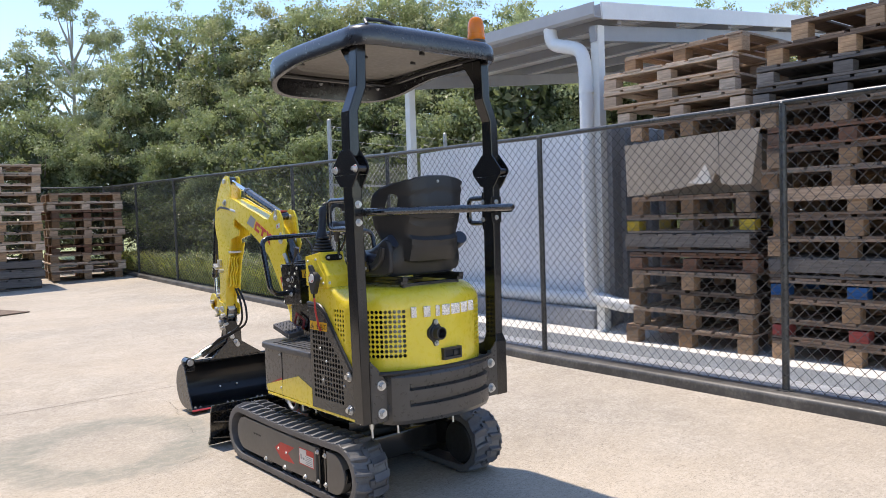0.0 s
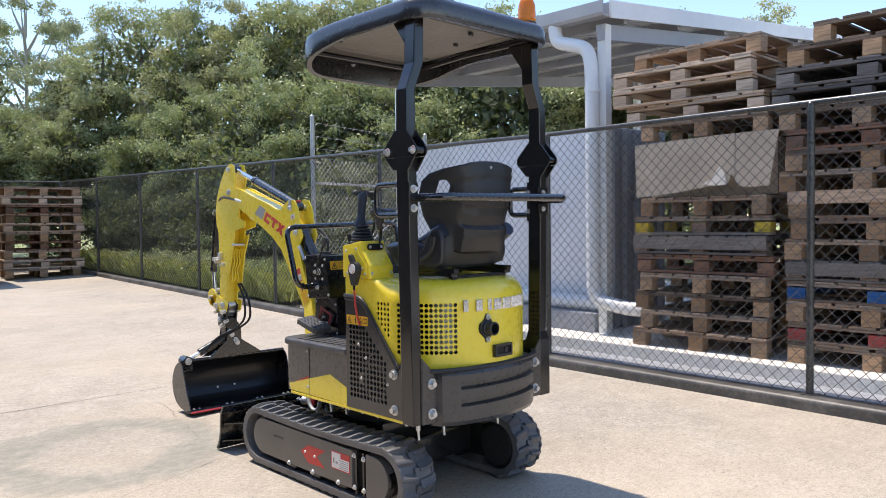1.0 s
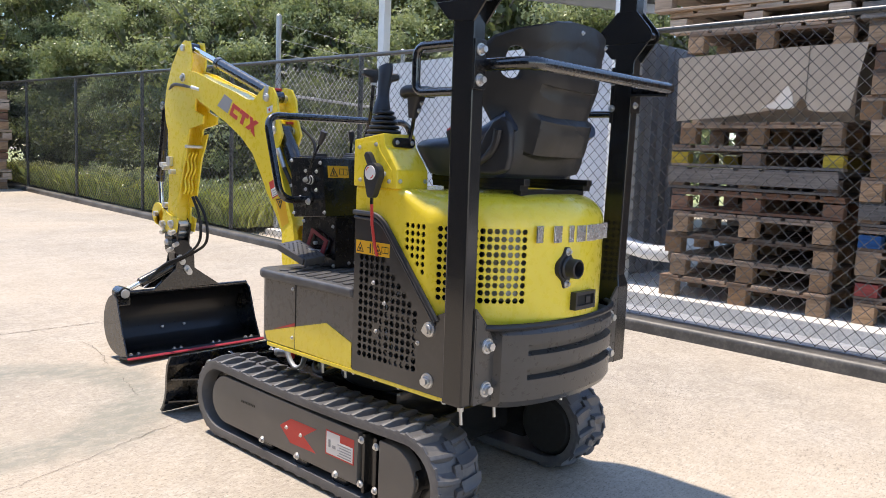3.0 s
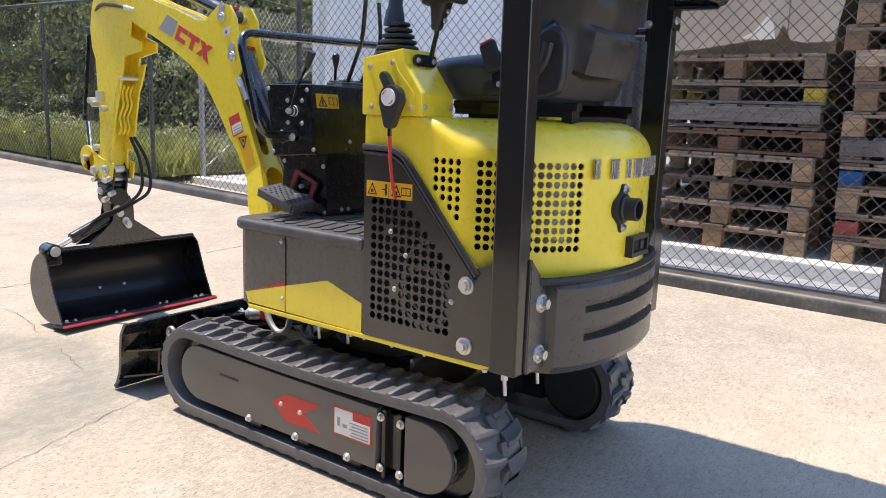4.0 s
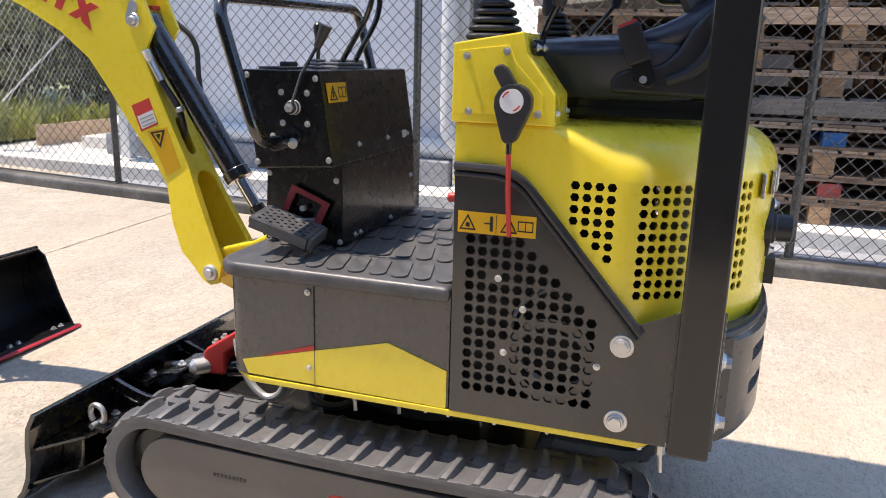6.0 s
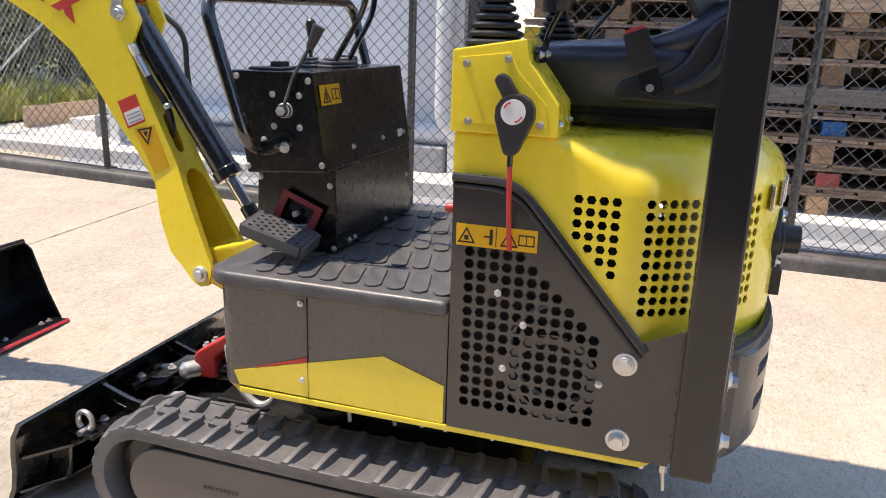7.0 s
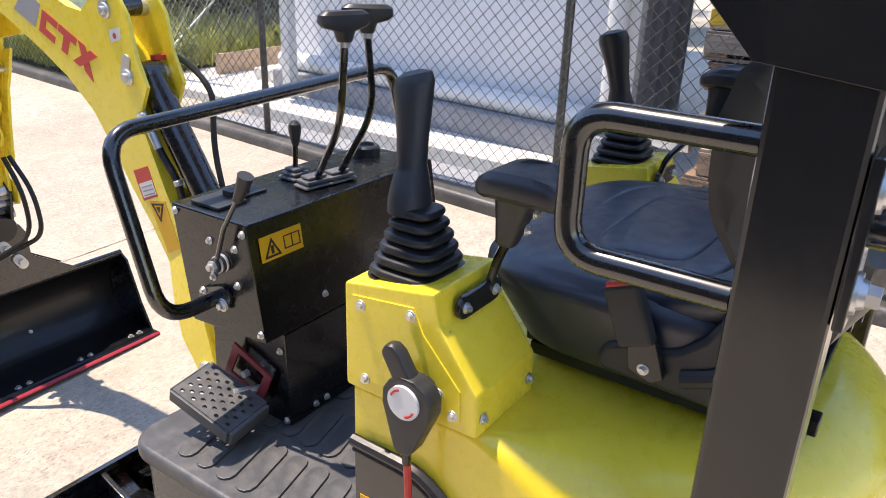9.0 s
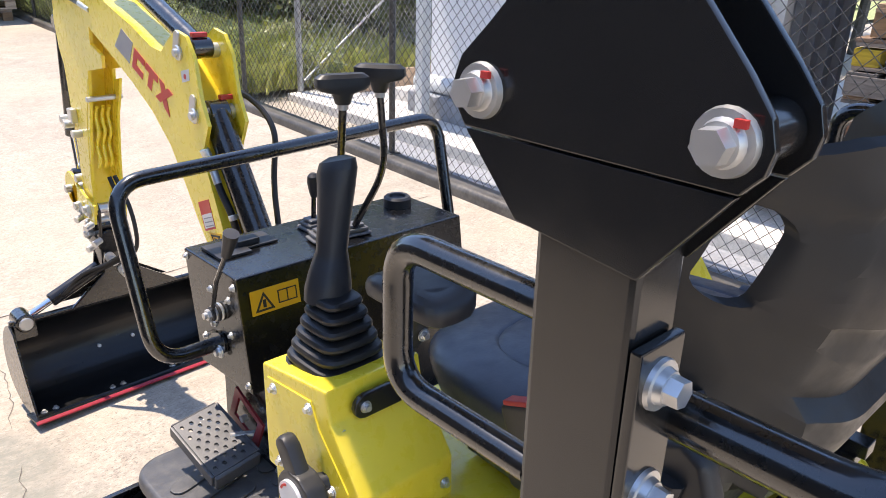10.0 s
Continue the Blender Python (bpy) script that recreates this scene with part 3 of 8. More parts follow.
# ---- grey tank store behind the fence ----
store = thing("storage_tank", "pale grey steel-sided tank store with dark ribbed end wall", "building", kind="structure")
WA, WB = Vector((3.86, 4.45, 0)), Vector((3.535, 1.32, 0))
wd = (WB - WA).normalized()
wn_out = Vector((wd.y, -wd.x, 0))
if wn_out.x > 0:
    wn_out = -wn_out
bm = bm_new()
inner = [WA, WB, WB - wn_out * 0.90, WA - wn_out * 0.90]
add_prism(bm, [(p.x, p.y) for p in inner], "z", 0.235, 2.135, 0.01)
wall_ob = part("wall", bm, M_WALL, store)
# sheet joints on the front: slightly proud sheets
for k in range(4):
    for j, (z0, z1) in enumerate(((0.50, 1.30), (1.306, 2.13))):
        a, b = WA.lerp(WB, k / 4 + 0.001), WA.lerp(WB, (k + 1) / 4 - 0.001)
        bm = bm_new()
        quad = [a, b, b + wn_out * 0.006, a + wn_out * 0.006]
        add_prism(bm, [(p.x, p.y) for p in quad], "z", z0, z1, 0.002)
        part("sheet_panel", bm, M_WALL, wall_ob)
# ribbed end wall
bm = bm_new()
ed = -wn_out
n = 5
pts = []
for k in range(n):
    for f, o in ((0.0, 0.0), (0.50, 0.0), (0.58, 0.045), (0.88, 0.045), (0.96, 0.0)):
        pts.append(WB + ed * (0.90 * (k + f) / n) + wd * (0.004 + o))
lo = [bm.verts.new((p.x, p.y, 0.235)) for p in pts]
hi = [bm.verts.new((p.x, p.y, 2.12)) for p in pts]
for k in range(len(pts) - 1):
    bm.faces.new((lo[k], lo[k + 1], hi[k + 1], hi[k]))
part("ribbed_sheet", bm, M_RIBBED, store, "pale grey ribbed steel sheet", angle=0.3)
# plinth and pipe along the foot
bm = bm_new()
a, b = WA + wn_out * 0.0, WB + wd * 0.12
quad = [a, b, b + wn_out * 0.26, a + wn_out * 0.26]
add_prism(bm, [(p.x, p.y) for p in quad], "z", 0.225, 0.415, 0.02)
part("plinth", bm, M_BLOCK, store, "blue grey concrete plinth")
bm = bm_new()
add_tube(bm, [a + wn_out * 0.12 + Vector((0, 0, 0.485)), b + wn_out * 0.12 + Vector((0, 0, 0.485))], 0.075, 18)
part("base_pipe", bm, M_PVC, store, "grey drain pipe on the plinth")
bm = bm_new()
add_box(bm, 3.82, 4.35, 4.47, 4.95, 0.225, 0.34, 0.01)
part("foot_block", bm, M_SLAB, store)

# ---- shelter roof with gutter and downpipe ----
shelter = thing("shelter", "pale steel skillion shelter roof on posts with white downpipe", "shelter", kind="structure")
RX0, RX1, RY0, RY1 = 3.26, 9.2, 1.05, 5.02


def roof_z(x):
    return 3.10 + 0.112 * (x - RX0)


bm = bm_new()
n = 44
pts = []
for k in range(n):
    for f, o in ((0.0, 0.0), (0.30, 0.0), (0.42, 0.028), (0.62, 0.028), (0.74, 0.0)):
        pts.append((RY0 + (RY1 - RY0) * (k + f) / n, o))
pts.append((RY1, 0.0))
ra = [bm.verts.new((RX0, y, roof_z(RX0) + o)) for y, o in pts]
rb = [bm.verts.new((RX1, y, roof_z(RX1) + o)) for y, o in pts]
for k in range(len(pts) - 1):
    bm.faces.new((ra[k], ra[k + 1], rb[k + 1], rb[k]))
part("roof_sheet", bm, M_ROOF, shelter, "ribbed pale steel roof sheet", angle=0.3)
for k, x in enumerate((3.55, 4.5, 5.5, 6.5, 7.5, 8.5, 9.1)):
    bm = bm_new()
    z = roof_z(x)
    add_box(bm, x - 0.03, x + 0.03, RY0 + 0.03, RY1 - 0.03, z - 0.105, z - 0.012, 0.004)
    part("purlin", bm, M_STEELGREY, shelter)
for y in (RY0 + 0.11, RY1 - 0.9):
    bm = bm_new()
    m = Matrix.Translation((RX0, y, roof_z(RX0) - 0.20)) @ Matrix.Rotation(-math.atan(0.112), 4, "Y")
    add_box(bm, 0.0, RX1 - RX0, -0.035, 0.035, -0.05, 0.09, 0.004, m)
    part("rafter", bm, M_STEELGREY, shelter)
bm = bm_new()
m = Matrix.Translation((RX0, RY0 - 0.012, roof_z(RX0))) @ Matrix.Rotation(-math.atan(0.112), 4, "Y")
add_box(bm, -0.02, RX1 - RX0, -0.010, 0.010, -0.075, 0.075, 0.002, m)
part("fascia", bm, M_PVC, shelter, "white steel fascia")
bm = bm_new()
add_prism(bm, [(RX0 - 0.115, 3.165), (RX0 - 0.120, 3.06), (RX0 - 0.10, 3.035), (RX0 + 0.01, 3.035), (RX0 + 0.01, 3.165), (RX0 - 0.005, 3.165), (RX0 - 0.005, 3.05), (RX0 - 0.095, 3.05), (RX0 - 0.105, 3.165)], "y", RY0, RY1, 0.0)
part("gutter", bm, M_STEELGREY, shelter, "grey folded steel gutter")
for x, y in ((3.33, 1.16), (3.45, 4.10), (8.6, 1.16), (8.6, 4.1)):
    bm = bm_new()
    add_box(bm, x - 0.045, x + 0.045, y - 0.045, y + 0.045, 0.225, roof_z(x) - 0.11, 0.004)
    add_box(bm, x - 0.09, x + 0.09, y - 0.09, y + 0.09, 0.225, 0.240, 0.003)
    part("post", bm, M_ROOF, shelter)
bm = bm_new()
add_tube(bm, rounded([(3.21, 1.62, 3.05), (3.21, 1.60, 2.90), (3.235, 1.27, 2.80), (3.240, 1.235, 2.62), (3.240, 1.225, 0.55), (3.26, 0.90, 0.485), (3.27, 0.72, 0.485)], 0.13, 8), 0.062, 18)
pipe = part("downpipe", bm, M_PVC, shelter, "white plastic downpipe with swan neck")
for z in (2.42, 1.3):
    bm = bm_new()
    add_cyl(bm, (3.24, 1.23, z - 0.02), (3.24, 1.23, z + 0.02), 0.068, seg=18)
    part("pipe_collar", bm, M_PVC, pipe)

# ---- pallets ----
PL, PW = 1.165, 1.10


def build_pallet(material, block_mat, boards, seed, name_label, skirt=False, mid_mat=None, feet=False, deep=0.0):
    """Block pallet, long side along local y, base at z 0."""
    random.seed(seed)
    p = thing("pallet", name_label, "pallet", "stacked timber pallets")
    bm = bm_new()
    half = 0.43 * PL / boards
    add_box(bm, -PW / 2, PW / 2, -half, half, -0.009, 0.009, 0.002)
    me_deck = finish(bm, "deck_board", material)
    bm = bm_new()
    add_box(bm, -0.05, 0.05, -PL / 2, PL / 2, -0.009, 0.009, 0.002)
    me_long = finish(bm, "runner_board", material)
    bm = bm_new()
    # pallets with bare feet have taller blocks and no lower runners
    add_box(bm, -0.05, 0.05, -0.062, 0.062, -0.057 if feet else -0.039, (0.0495 if feet else 0.039) + deep, 0.003)
    me_mid = finish(bm.copy(), "block", mid_mat or block_mat)
    me_block = finish(bm, "block", block_mat)
    if skirt:
        bm = bm_new()
        add_box(bm, -0.009, 0.009, -PL / 2, PL / 2, -0.045, 0.045, 0.002)
        me_skirt = finish(bm, "side_board", material)
        for x in (-PW / 2 - 0.0095, PW / 2 + 0.0095):
            shared("side_board", me_skirt, p, Matrix.Translation((x, 0, 0.085 + deep * 1.35)))
    for k in range(boards):
        y = -PL / 2 + half + (PL - 2 * half) * k / (boards - 1)
        shared("deck_board", me_deck, p, Matrix.Translation((random.uniform(-0.006, 0.006), y + random.uniform(-0.006, 0.006), 0.135 + deep)) @ Matrix.Rotation(random.uniform(-0.008, 0.008), 4, "Z"))
    for x in (-PW / 2 + 0.05, 0, PW / 2 - 0.05):
        shared("runner_board", me_long, p, Matrix.Translation((x, random.uniform(-0.005, 0.005), 0.1165 + deep)) @ Matrix.Rotation(random.uniform(-0.005, 0.005), 4, "Z"))
        if not feet:
            shared("runner_board", me_long, p, Matrix.Translation((x, random.uniform(-0.006, 0.006), 0.0095)) @ Matrix.Rotation(random.uniform(-0.006, 0.006), 4, "Z"))
        for y in (-PL / 2 + 0.062, 0, PL / 2 - 0.062):
            shared("block", me_mid if y == 0 else me_block, p, Matrix.Translation((x, y, 0.058)) @ Matrix.Rotation(random.uniform(-0.02, 0.02), 4, "Z"))
    return p


PROTO = [build_pallet(M_WOOD, M_CHIP, 7, 1, "weathered brown timber pallet in a stack", feet=True),
         build_pallet(M_WOODDARK, M_CHIP, 6, 2, "dark old timber pallet in a stack", feet=True),
         build_pallet(M_WOODRED, M_WOODRED, 7, 3, "reddish brown timber pallet in a stack"),
         build_pallet(M_WOODNEW, M_WOODNEW, 6, 4, "fresh pale timber pallet on top of a stack"),
         build_pallet(M_WOOD, M_YELLOWWOOD, 7, 5, "weathered pallet with yellow painted end blocks", mid_mat=M_WOOD),
         build_pallet(M_WOOD, M_BLUEWOOD, 7, 6, "timber pallet with blue painted blocks in a stack"),
         build_pallet(M_WOODDARK, M_REDWOOD, 6, 7, "dark pallet with red painted blocks"),
         build_pallet(M_WOODGREY, M_WOODDARK, 7, 8, "weathered grey timber pallet with boarded sides", skirt=True),
         build_pallet(M_WOOD, M_CHIP, 7, 9, "deep timber pallet with wide side boards", skirt=True, deep=0.044),
         build_pallet(M_WOODGREY, M_WOODGREY, 7, 10, "blackened grey timber pallet in a stack")]
USED = set()


def put_pallet(kind, m):
    """The first of a kind is the built one, the rest are copies."""
    if kind in USED:
        return copy_thing(PROTO[kind], m)
    USED.add(kind)
    PROTO[kind].matrix_basis = m
    return PROTO[kind]


def stack(x, y, z, turn, kinds, step, seed, slip=0.012, length=1.0):
    rnd = random.Random(seed)
    for k, kind in enumerate(kinds):
        put_pallet(kind, pose(x + rnd.uniform(-slip, slip), y + rnd.uniform(-slip, slip), z + step * k, 0, 0, turn + rnd.uniform(-1.6, 1.6)) @ Matrix.Diagonal((1, length, 1, 1)))


def front_stack(face_x, y_mid, *rest):
    stack(face_x + PW / 2, y_mid, *rest)


ZS = 0.233
front_stack(3.02, 0.125, ZS, 1.5, [0, 0, 1, 0, 2, 7, 4, 0], 0.1503, 21, 0.026, 0.935)
put_pallet(0, pose(3.57, 0.10, 1.890, 0, 0, 2) @ Matrix.Diagonal((1, 0.93, 1, 1)))
for kind, x, y, z, turn in ((3, 3.60, 0.165, 2.037, -2.0), (3, 3.58, 0.300, 2.182, 2.5), (3, 3.57, 0.280, 2.327, 0.5), (0, 3.66, 0.160, 2.472, -3.0)):
    put_pallet(kind, pose(x, y, z, 0.0, 0.4, turn))
# the dark stack: kind, base height, shift along the row
for kind, z, dy, turn in ((1, 0.233, 0.02, 1.0), (6, 0.378, -0.02, 0.4), (0, 0.523, 0.04, 1.6), (5, 0.668, -0.01, 0.2), (7, 0.815, 0.03, -0.6), (0, 0.962, 0.05, 1.2), (1, 1.108, 0.0, 0.5),
                          (8, 1.253, -0.03, -0.4), (0, 1.442, 0.09, 0.9), (1, 1.587, 0.05, 1.8), (2, 1.732, 0.03, 0.0), (1, 1.877, 0.07, -1.2), (9, 2.022, 0.09, 0.8), (9, 2.167, 0.06, 1.5), (1, 2.312, 0.01, -0.8), (1, 2.457, -0.17, -2.0)):
    put_pallet(kind, pose(3.03 + PW / 2 + 0.02 * math.sin(40 * z), -1.13 + dy, z, 0, 0, turn))
front_stack(3.02, -2.40, ZS, -1.0, [0, 2, 1, 0, 1, 2, 0, 0, 2, 1, 0, 1, 0, 2], 0.1455, 23, 0.03)
# a second row behind, added to block the light between the front pallets
front_stack(4.20, 0.10, ZS, 1.0, [1, 1, 0, 1, 1, 0, 1, 1, 1, 0, 1, 1, 1], 0.1455, 24)
front_stack(4.22, -1.14, ZS, -1.0, [1, 0, 1, 1, 1, 1, 0, 1, 1, 1, 1, 0, 1], 0.1455, 25)
# stacks by the far corner of the yard
for x, y, scale, turn, kinds, seed in ((2.20, 13.80, 1.20, 84, [0, 3, 0, 2, 0, 3, 0, 2, 3, 0], 31), (0.50, 13.10, 1.22, 86, [7, 7, 7, 0, 3, 0, 0, 3, 3, 0, 3, 0, 3], 32)):
    r = random.Random(seed)
    for k, kind in enumerate(kinds):
        put_pallet(kind, pose(x + r.uniform(-0.03, 0.03), y + r.uniform(-0.03, 0.03), ground_z(x, y) + 0.1455 * scale * k, 0, 0, turn + r.uniform(-2, 2)) @ Matrix.Scale(scale, 4))

# large flattened carton between the pallets
carton = thing("cardboard_carton", "big brown cardboard carton with torn lower corner between pallets", "carton", m=Matrix.Translation((0, 0, 0)))
bm = bm_new()
front = [(0.625, 1.437), (0.640, 1.860), (0.30, 1.872), (-0.10, 1.885), (-0.525, 1.887), (-0.490, 1.700), (-0.455, 1.492), (-0.31, 1.486), (-0.225, 1.500), (-0.205, 1.555), (-0.175, 1.590), (-0.150, 1.525), (-0.10, 1.515), (0.02, 1.500), (0.30, 1.462)]
add_prism(bm, front, "x", 2.990, 3.000, 0.001)
part("front_flap", bm, M_CARD, carton)
bm = bm_new()
add_box(bm, 3.180, 3.95, -0.44, 0.60, 1.437, 1.86, 0.006)
part("carton_body", bm, M_CARD, carton)
bm = bm_new()
add_prism(bm, [(0.055, 1.520), (-0.02, 1.555), (-0.095, 1.655), (-0.125, 1.600), (-0.142, 1.512), (-0.06, 1.506)], "x", 2.978, 2.988, 0.001)
part("torn_flap", bm, M_CARDIN, carton, "pale torn cardboard edge")
bm = bm_new()
add_box(bm, 2.9885, 2.9995, -0.207, -0.203, 1.56, 1.884)
part("fold_line", bm, M_DARKIN, carton)
# dark sheet lying on the concrete
bm = bm_new()
add_box(bm, -0.55, 0.55, -0.4, 0.4, 0.0, 0.012, 0.002, Matrix.Translation((-0.50, 9.05, ground_z(0, 9.05) + 0.002)) @ Matrix.Rotation(radians(20), 4, "Z"))
tagged(part("board", bm, M_WOODDARK), "dark board lying flat on the concrete", "board")

# unseen dark wall added behind the walk, so that the black posts reflect something dark
bm = bm_new()
add_box(bm, -3.60, -3.42, -3.0, 9.0, 0.0, 3.1, 0.01)
tagged(part("reflected_wall", bm, M_DARKWALL), "unseen dark wall added for dark reflections in the machine", "wall", kind="structure")
# added backdrop that keeps lit slab and sky out of the pallet gaps
bm = bm_new()
add_box(bm, 6.60, 6.78, -9.0, 0.80, 0.23, 3.0, 0.01)
tagged(part("dark_backdrop", bm, M_DARKWALL), "dark backdrop added behind the stacked pallets to darken their gaps", "wall", kind="structure")


# ---- mini excavator: x to its right, y ahead, z up, its base at the origin ----
excavator = thing("mini_excavator", "yellow and black mini excavator with canopy parked on concrete yard", "excavator")
EX = excavator

ME_BOLT_BIG = bolt_mesh("big_bolt", 0.0135, 0.016, 0.004, M_ZINC)
ME_BOLT_MID = bolt_mesh("mid_bolt", 0.0098, 0.014, 0.004, M_ZINC)
ME_BOLT = bolt_mesh("bolt", 0.0072, 0.008, 0.0025, M_ZINC)
ME_SCREW = bolt_mesh("screw", 0.0042, 0.005, 0.0015, M_ZINC)


def bolt(p, way, parent=EX, size="bolt"):
    me = {"big": ME_BOLT_BIG, "mid": ME_BOLT_MID, "bolt": ME_BOLT, "screw": ME_SCREW}[size]
    return shared("bolt" if size != "screw" else "screw", me, parent, at(p, way) @ Matrix.Rotation((p[0] * 7 + p[1] * 13 + p[2] * 29) % 1.0, 4, "Z"))


def plate(bm, poly, axis, a, b, bev=0.002):
    add_prism(bm, poly, axis, a, b, bev)


# -- tracks --
YF, YR, ZC, RO = 0.745, -0.27, 0.160, 0.140


def belt_point(s, r):
    """A place along the belt's loop, with its outward way. s runs from 0 to the loop's length at radius RO."""
    straight, arc = YF - YR, math.pi * RO
    s %= 2 * (straight + arc)
    if s < straight:
        y = YR + s
        sag = -0.010 * math.sin(math.pi * s / straight)
        return (y, ZC + r + sag), math.pi / 2
    s -= straight
    if s < arc:
        a = math.pi / 2 - s / RO
        return (YF + r * math.cos(a), ZC + r * math.sin(a)), a
    s -= arc
    if s < straight:
        return (YF - s, ZC - r), -math.pi / 2
    s -= straight
    a = -math.pi / 2 - s / RO
    return (YR + r * math.cos(a), ZC + r * math.sin(a)), a


LOOP = 2 * (YF - YR + math.pi * RO)
LUGS = 42
lug_bm = bm_new()
# a staggered pair of swept ridges: steep in front, scooped behind, falling to the belt's edge
for way, dy in ((-1, 0.0), (1, 0.034)):
    t = bm_new()
    rows = []
    for k in range(6):
        u = k / 5
        y, h = dy - 0.004 + 0.013 * u * u, 0.022 * (1 - 0.62 * u ** 2.4) * (0.80 + 0.20 * min(1, 3 * u))
        rows.append([t.verts.new((way * (0.008 + 0.083 * u), y + a, b)) for a, b in ((-0.017, -0.004), (-0.011, h * 0.90), (-0.007, h), (0.001, h * 0.97), (0.005, h * 0.62), (0.014, h * 0.22), (0.025, -0.004))])
    for a, b in zip(rows, rows[1:]):
        for k in range(7):
            q = (a[k], a[(k + 1) % 7], b[(k + 1) % 7], b[k])
            t.faces.new(q if way > 0 else q[::-1])
    t.faces.new(rows[0] if way < 0 else rows[0][::-1])
    t.faces.new(rows[-1][::-1] if way < 0 else rows[-1])
    bmesh.ops.recalc_face_normals(t, faces=t.faces)
    absorb(lug_bm, t)
add_box(lug_bm, -0.016, 0.016, -0.006, 0.036, -0.004, 0.011, 0.003)
for x in (-0.086, 0.086):
    add_box(lug_bm, x - 0.006, x + 0.006, -0.034, 0.046, -0.012, 0.004, 0.003)
ME_LUG = finish(lug_bm, "lug", M_RUBBER)


def build_track(side):
    xc = side * 0.360
    outer = xc + side * 0.09
    bm = bm_new()
    n = 96
    rings = []
    for k in range(n):
        s = LOOP * k / n
        ring = []
        for r, xs in ((RO, -0.09), (RO, 0.09), (RO - 0.008, 0.093), (RO - 0.026, 0.090), (RO - 0.026, -0.090), (RO - 0.008, -0.093)):
            (y, z), _ = belt_point(s, r)
            ring.append(bm.verts.new((xc + xs, y, z)))
        rings.append(ring)
    for a, b in zip(rings, rings[1:] + rings[:1]):
        for k in range(6):
            bm.faces.new((a[k], a[(k + 1) % 6], b[(k + 1) % 6], b[k]))
    belt = part("track_belt", bm, M_RUBBER, EX, "ribbed black rubber track belt")
    for k in range(LUGS):
        (y, z), a = belt_point(LOOP * (k + 0.3) / LUGS, RO)
        m = Matrix.Translation((xc, y, z)) @ Matrix.Rotation(a - math.pi / 2, 4, "X")
        if side > 0:
            m = m @ Matrix.Rotation(math.pi, 4, "Z")
        shared("lug", ME_LUG, belt, m)
    # steel side frame with rounded nose, rear end plate and channel between
    bm = bm_new()
    nose = [math.pi * (0.5 - k / 14) for k in range(15)]
    cover = [(-0.062, 0.076), (-0.065, 0.250), (0.50, 0.256)] + [(0.692 + 0.098 * math.cos(q), 0.160 + (0.098 if q > 0 else 0.084) * math.sin(q)) for q in nose]
    plate(bm, cover, "x", outer - side * 0.050, outer - side * 0.004, 0.004)
    frame_part = part("track_frame", bm, M_FRAME, EX, "grey painted steel track side frame")
    bm = bm_new()
    end = [(-0.158, 0.060), (-0.158, 0.252)] + [(-0.214 - 0.098 * math.cos(q), 0.156 + 0.096 * math.sin(q)) for q in nose]
    plate(bm, end, "x", outer - side * 0.055, outer - side * 0.006, 0.004)
    part("sprocket_cover", bm, M_FRAME, EX)
    bm = bm_new()
    for y in (-0.082, -0.135):
        add_box(bm, min(outer - side * 0.012, outer - side * 0.07), max(outer - side * 0.012, outer - side * 0.07), y - 0.007, y + 0.007, 0.055, 0.250, 0.003)
    add_box(bm, xc - 0.06, xc + 0.06, -0.16, 0.70, 0.075, 0.240, 0.01)
    part("tension_channel", bm, M_LEG, EX)
    for y, z in ((-0.075, 0.228), (-0.075, 0.085), (-0.142, 0.225), (-0.142, 0.085)):
        bolt((outer - side * 0.010, y, z), "-x" if side < 0 else "x", frame_part)
    # wheels inside the belt
    for name, y, r, teeth in (("idler_wheel", YF, 0.105, 0), ("drive_sprocket", YR, 0.108, 11)):
        bm = bm_new()
        add_cyl(bm, (xc - 0.045, y, ZC), (xc + 0.045, y, ZC), r, seg=28, bev=0.008)
        add_cyl(bm, (xc - 0.075, y, ZC), (xc + 0.075, y, ZC), r * 0.45, seg=20, bev=0.004)
        for k in range(teeth):
            a = k * math.tau / teeth
            add_box(bm, xc - 0.02, xc + 0.02, -0.012, 0.012, r - 0.004, r + 0.012, 0.003, Matrix.Translation((0, y, ZC)) @ Matrix.Rotation(a, 4, "X"))
        wheel = part(name, bm, M_LEG, EX)
        for k in range(6):
            a = k * math.tau / 6
            bolt((xc - side * 0.076, y + 0.03 * math.cos(a), ZC + 0.03 * math.sin(a)), "x" if side < 0 else "-x", wheel, "screw")
    bm = bm_new()
    add_cyl(bm, (xc - side * 0.062, YR, ZC), (xc - side * 0.088, YR, ZC), 0.113, 0.098, seg=36, bev=0.004)
    part("motor_guard", bm, M_DARKIN, EX, "black travel motor guard")
    for y in (0.450, 0.245, 0.040):
        bm = bm_new()
        add_cyl(bm, (xc - 0.07, y, 0.070), (xc + 0.07, y, 0.070), 0.042, seg=24, bev=0.006)
        part("track_roller", bm, M_LEG, EX)
        bolt((outer - side * 0.004, y, 0.081), "-x" if side < 0 else "x", frame_part)
    # stickers on the outer face
    if side < 0:
        xo = outer + 0.0042
        bm = bm_new()
        plate(bm, [(0.344, 0.164), (0.281, 0.203), (0.140, 0.203), (0.211, 0.160), (0.145, 0.120), (0.282, 0.117)], "x", xo - 0.0012, xo, 0)
        part("arrow_decal", bm, M_DECALRED, frame_part, "red arrow sticker")
        for y, z in ((0.305, 0.166), (0.225, 0.160)):
            bolt((xo - 0.001, y, z), "-x", frame_part, "screw")
        bm = bm_new()
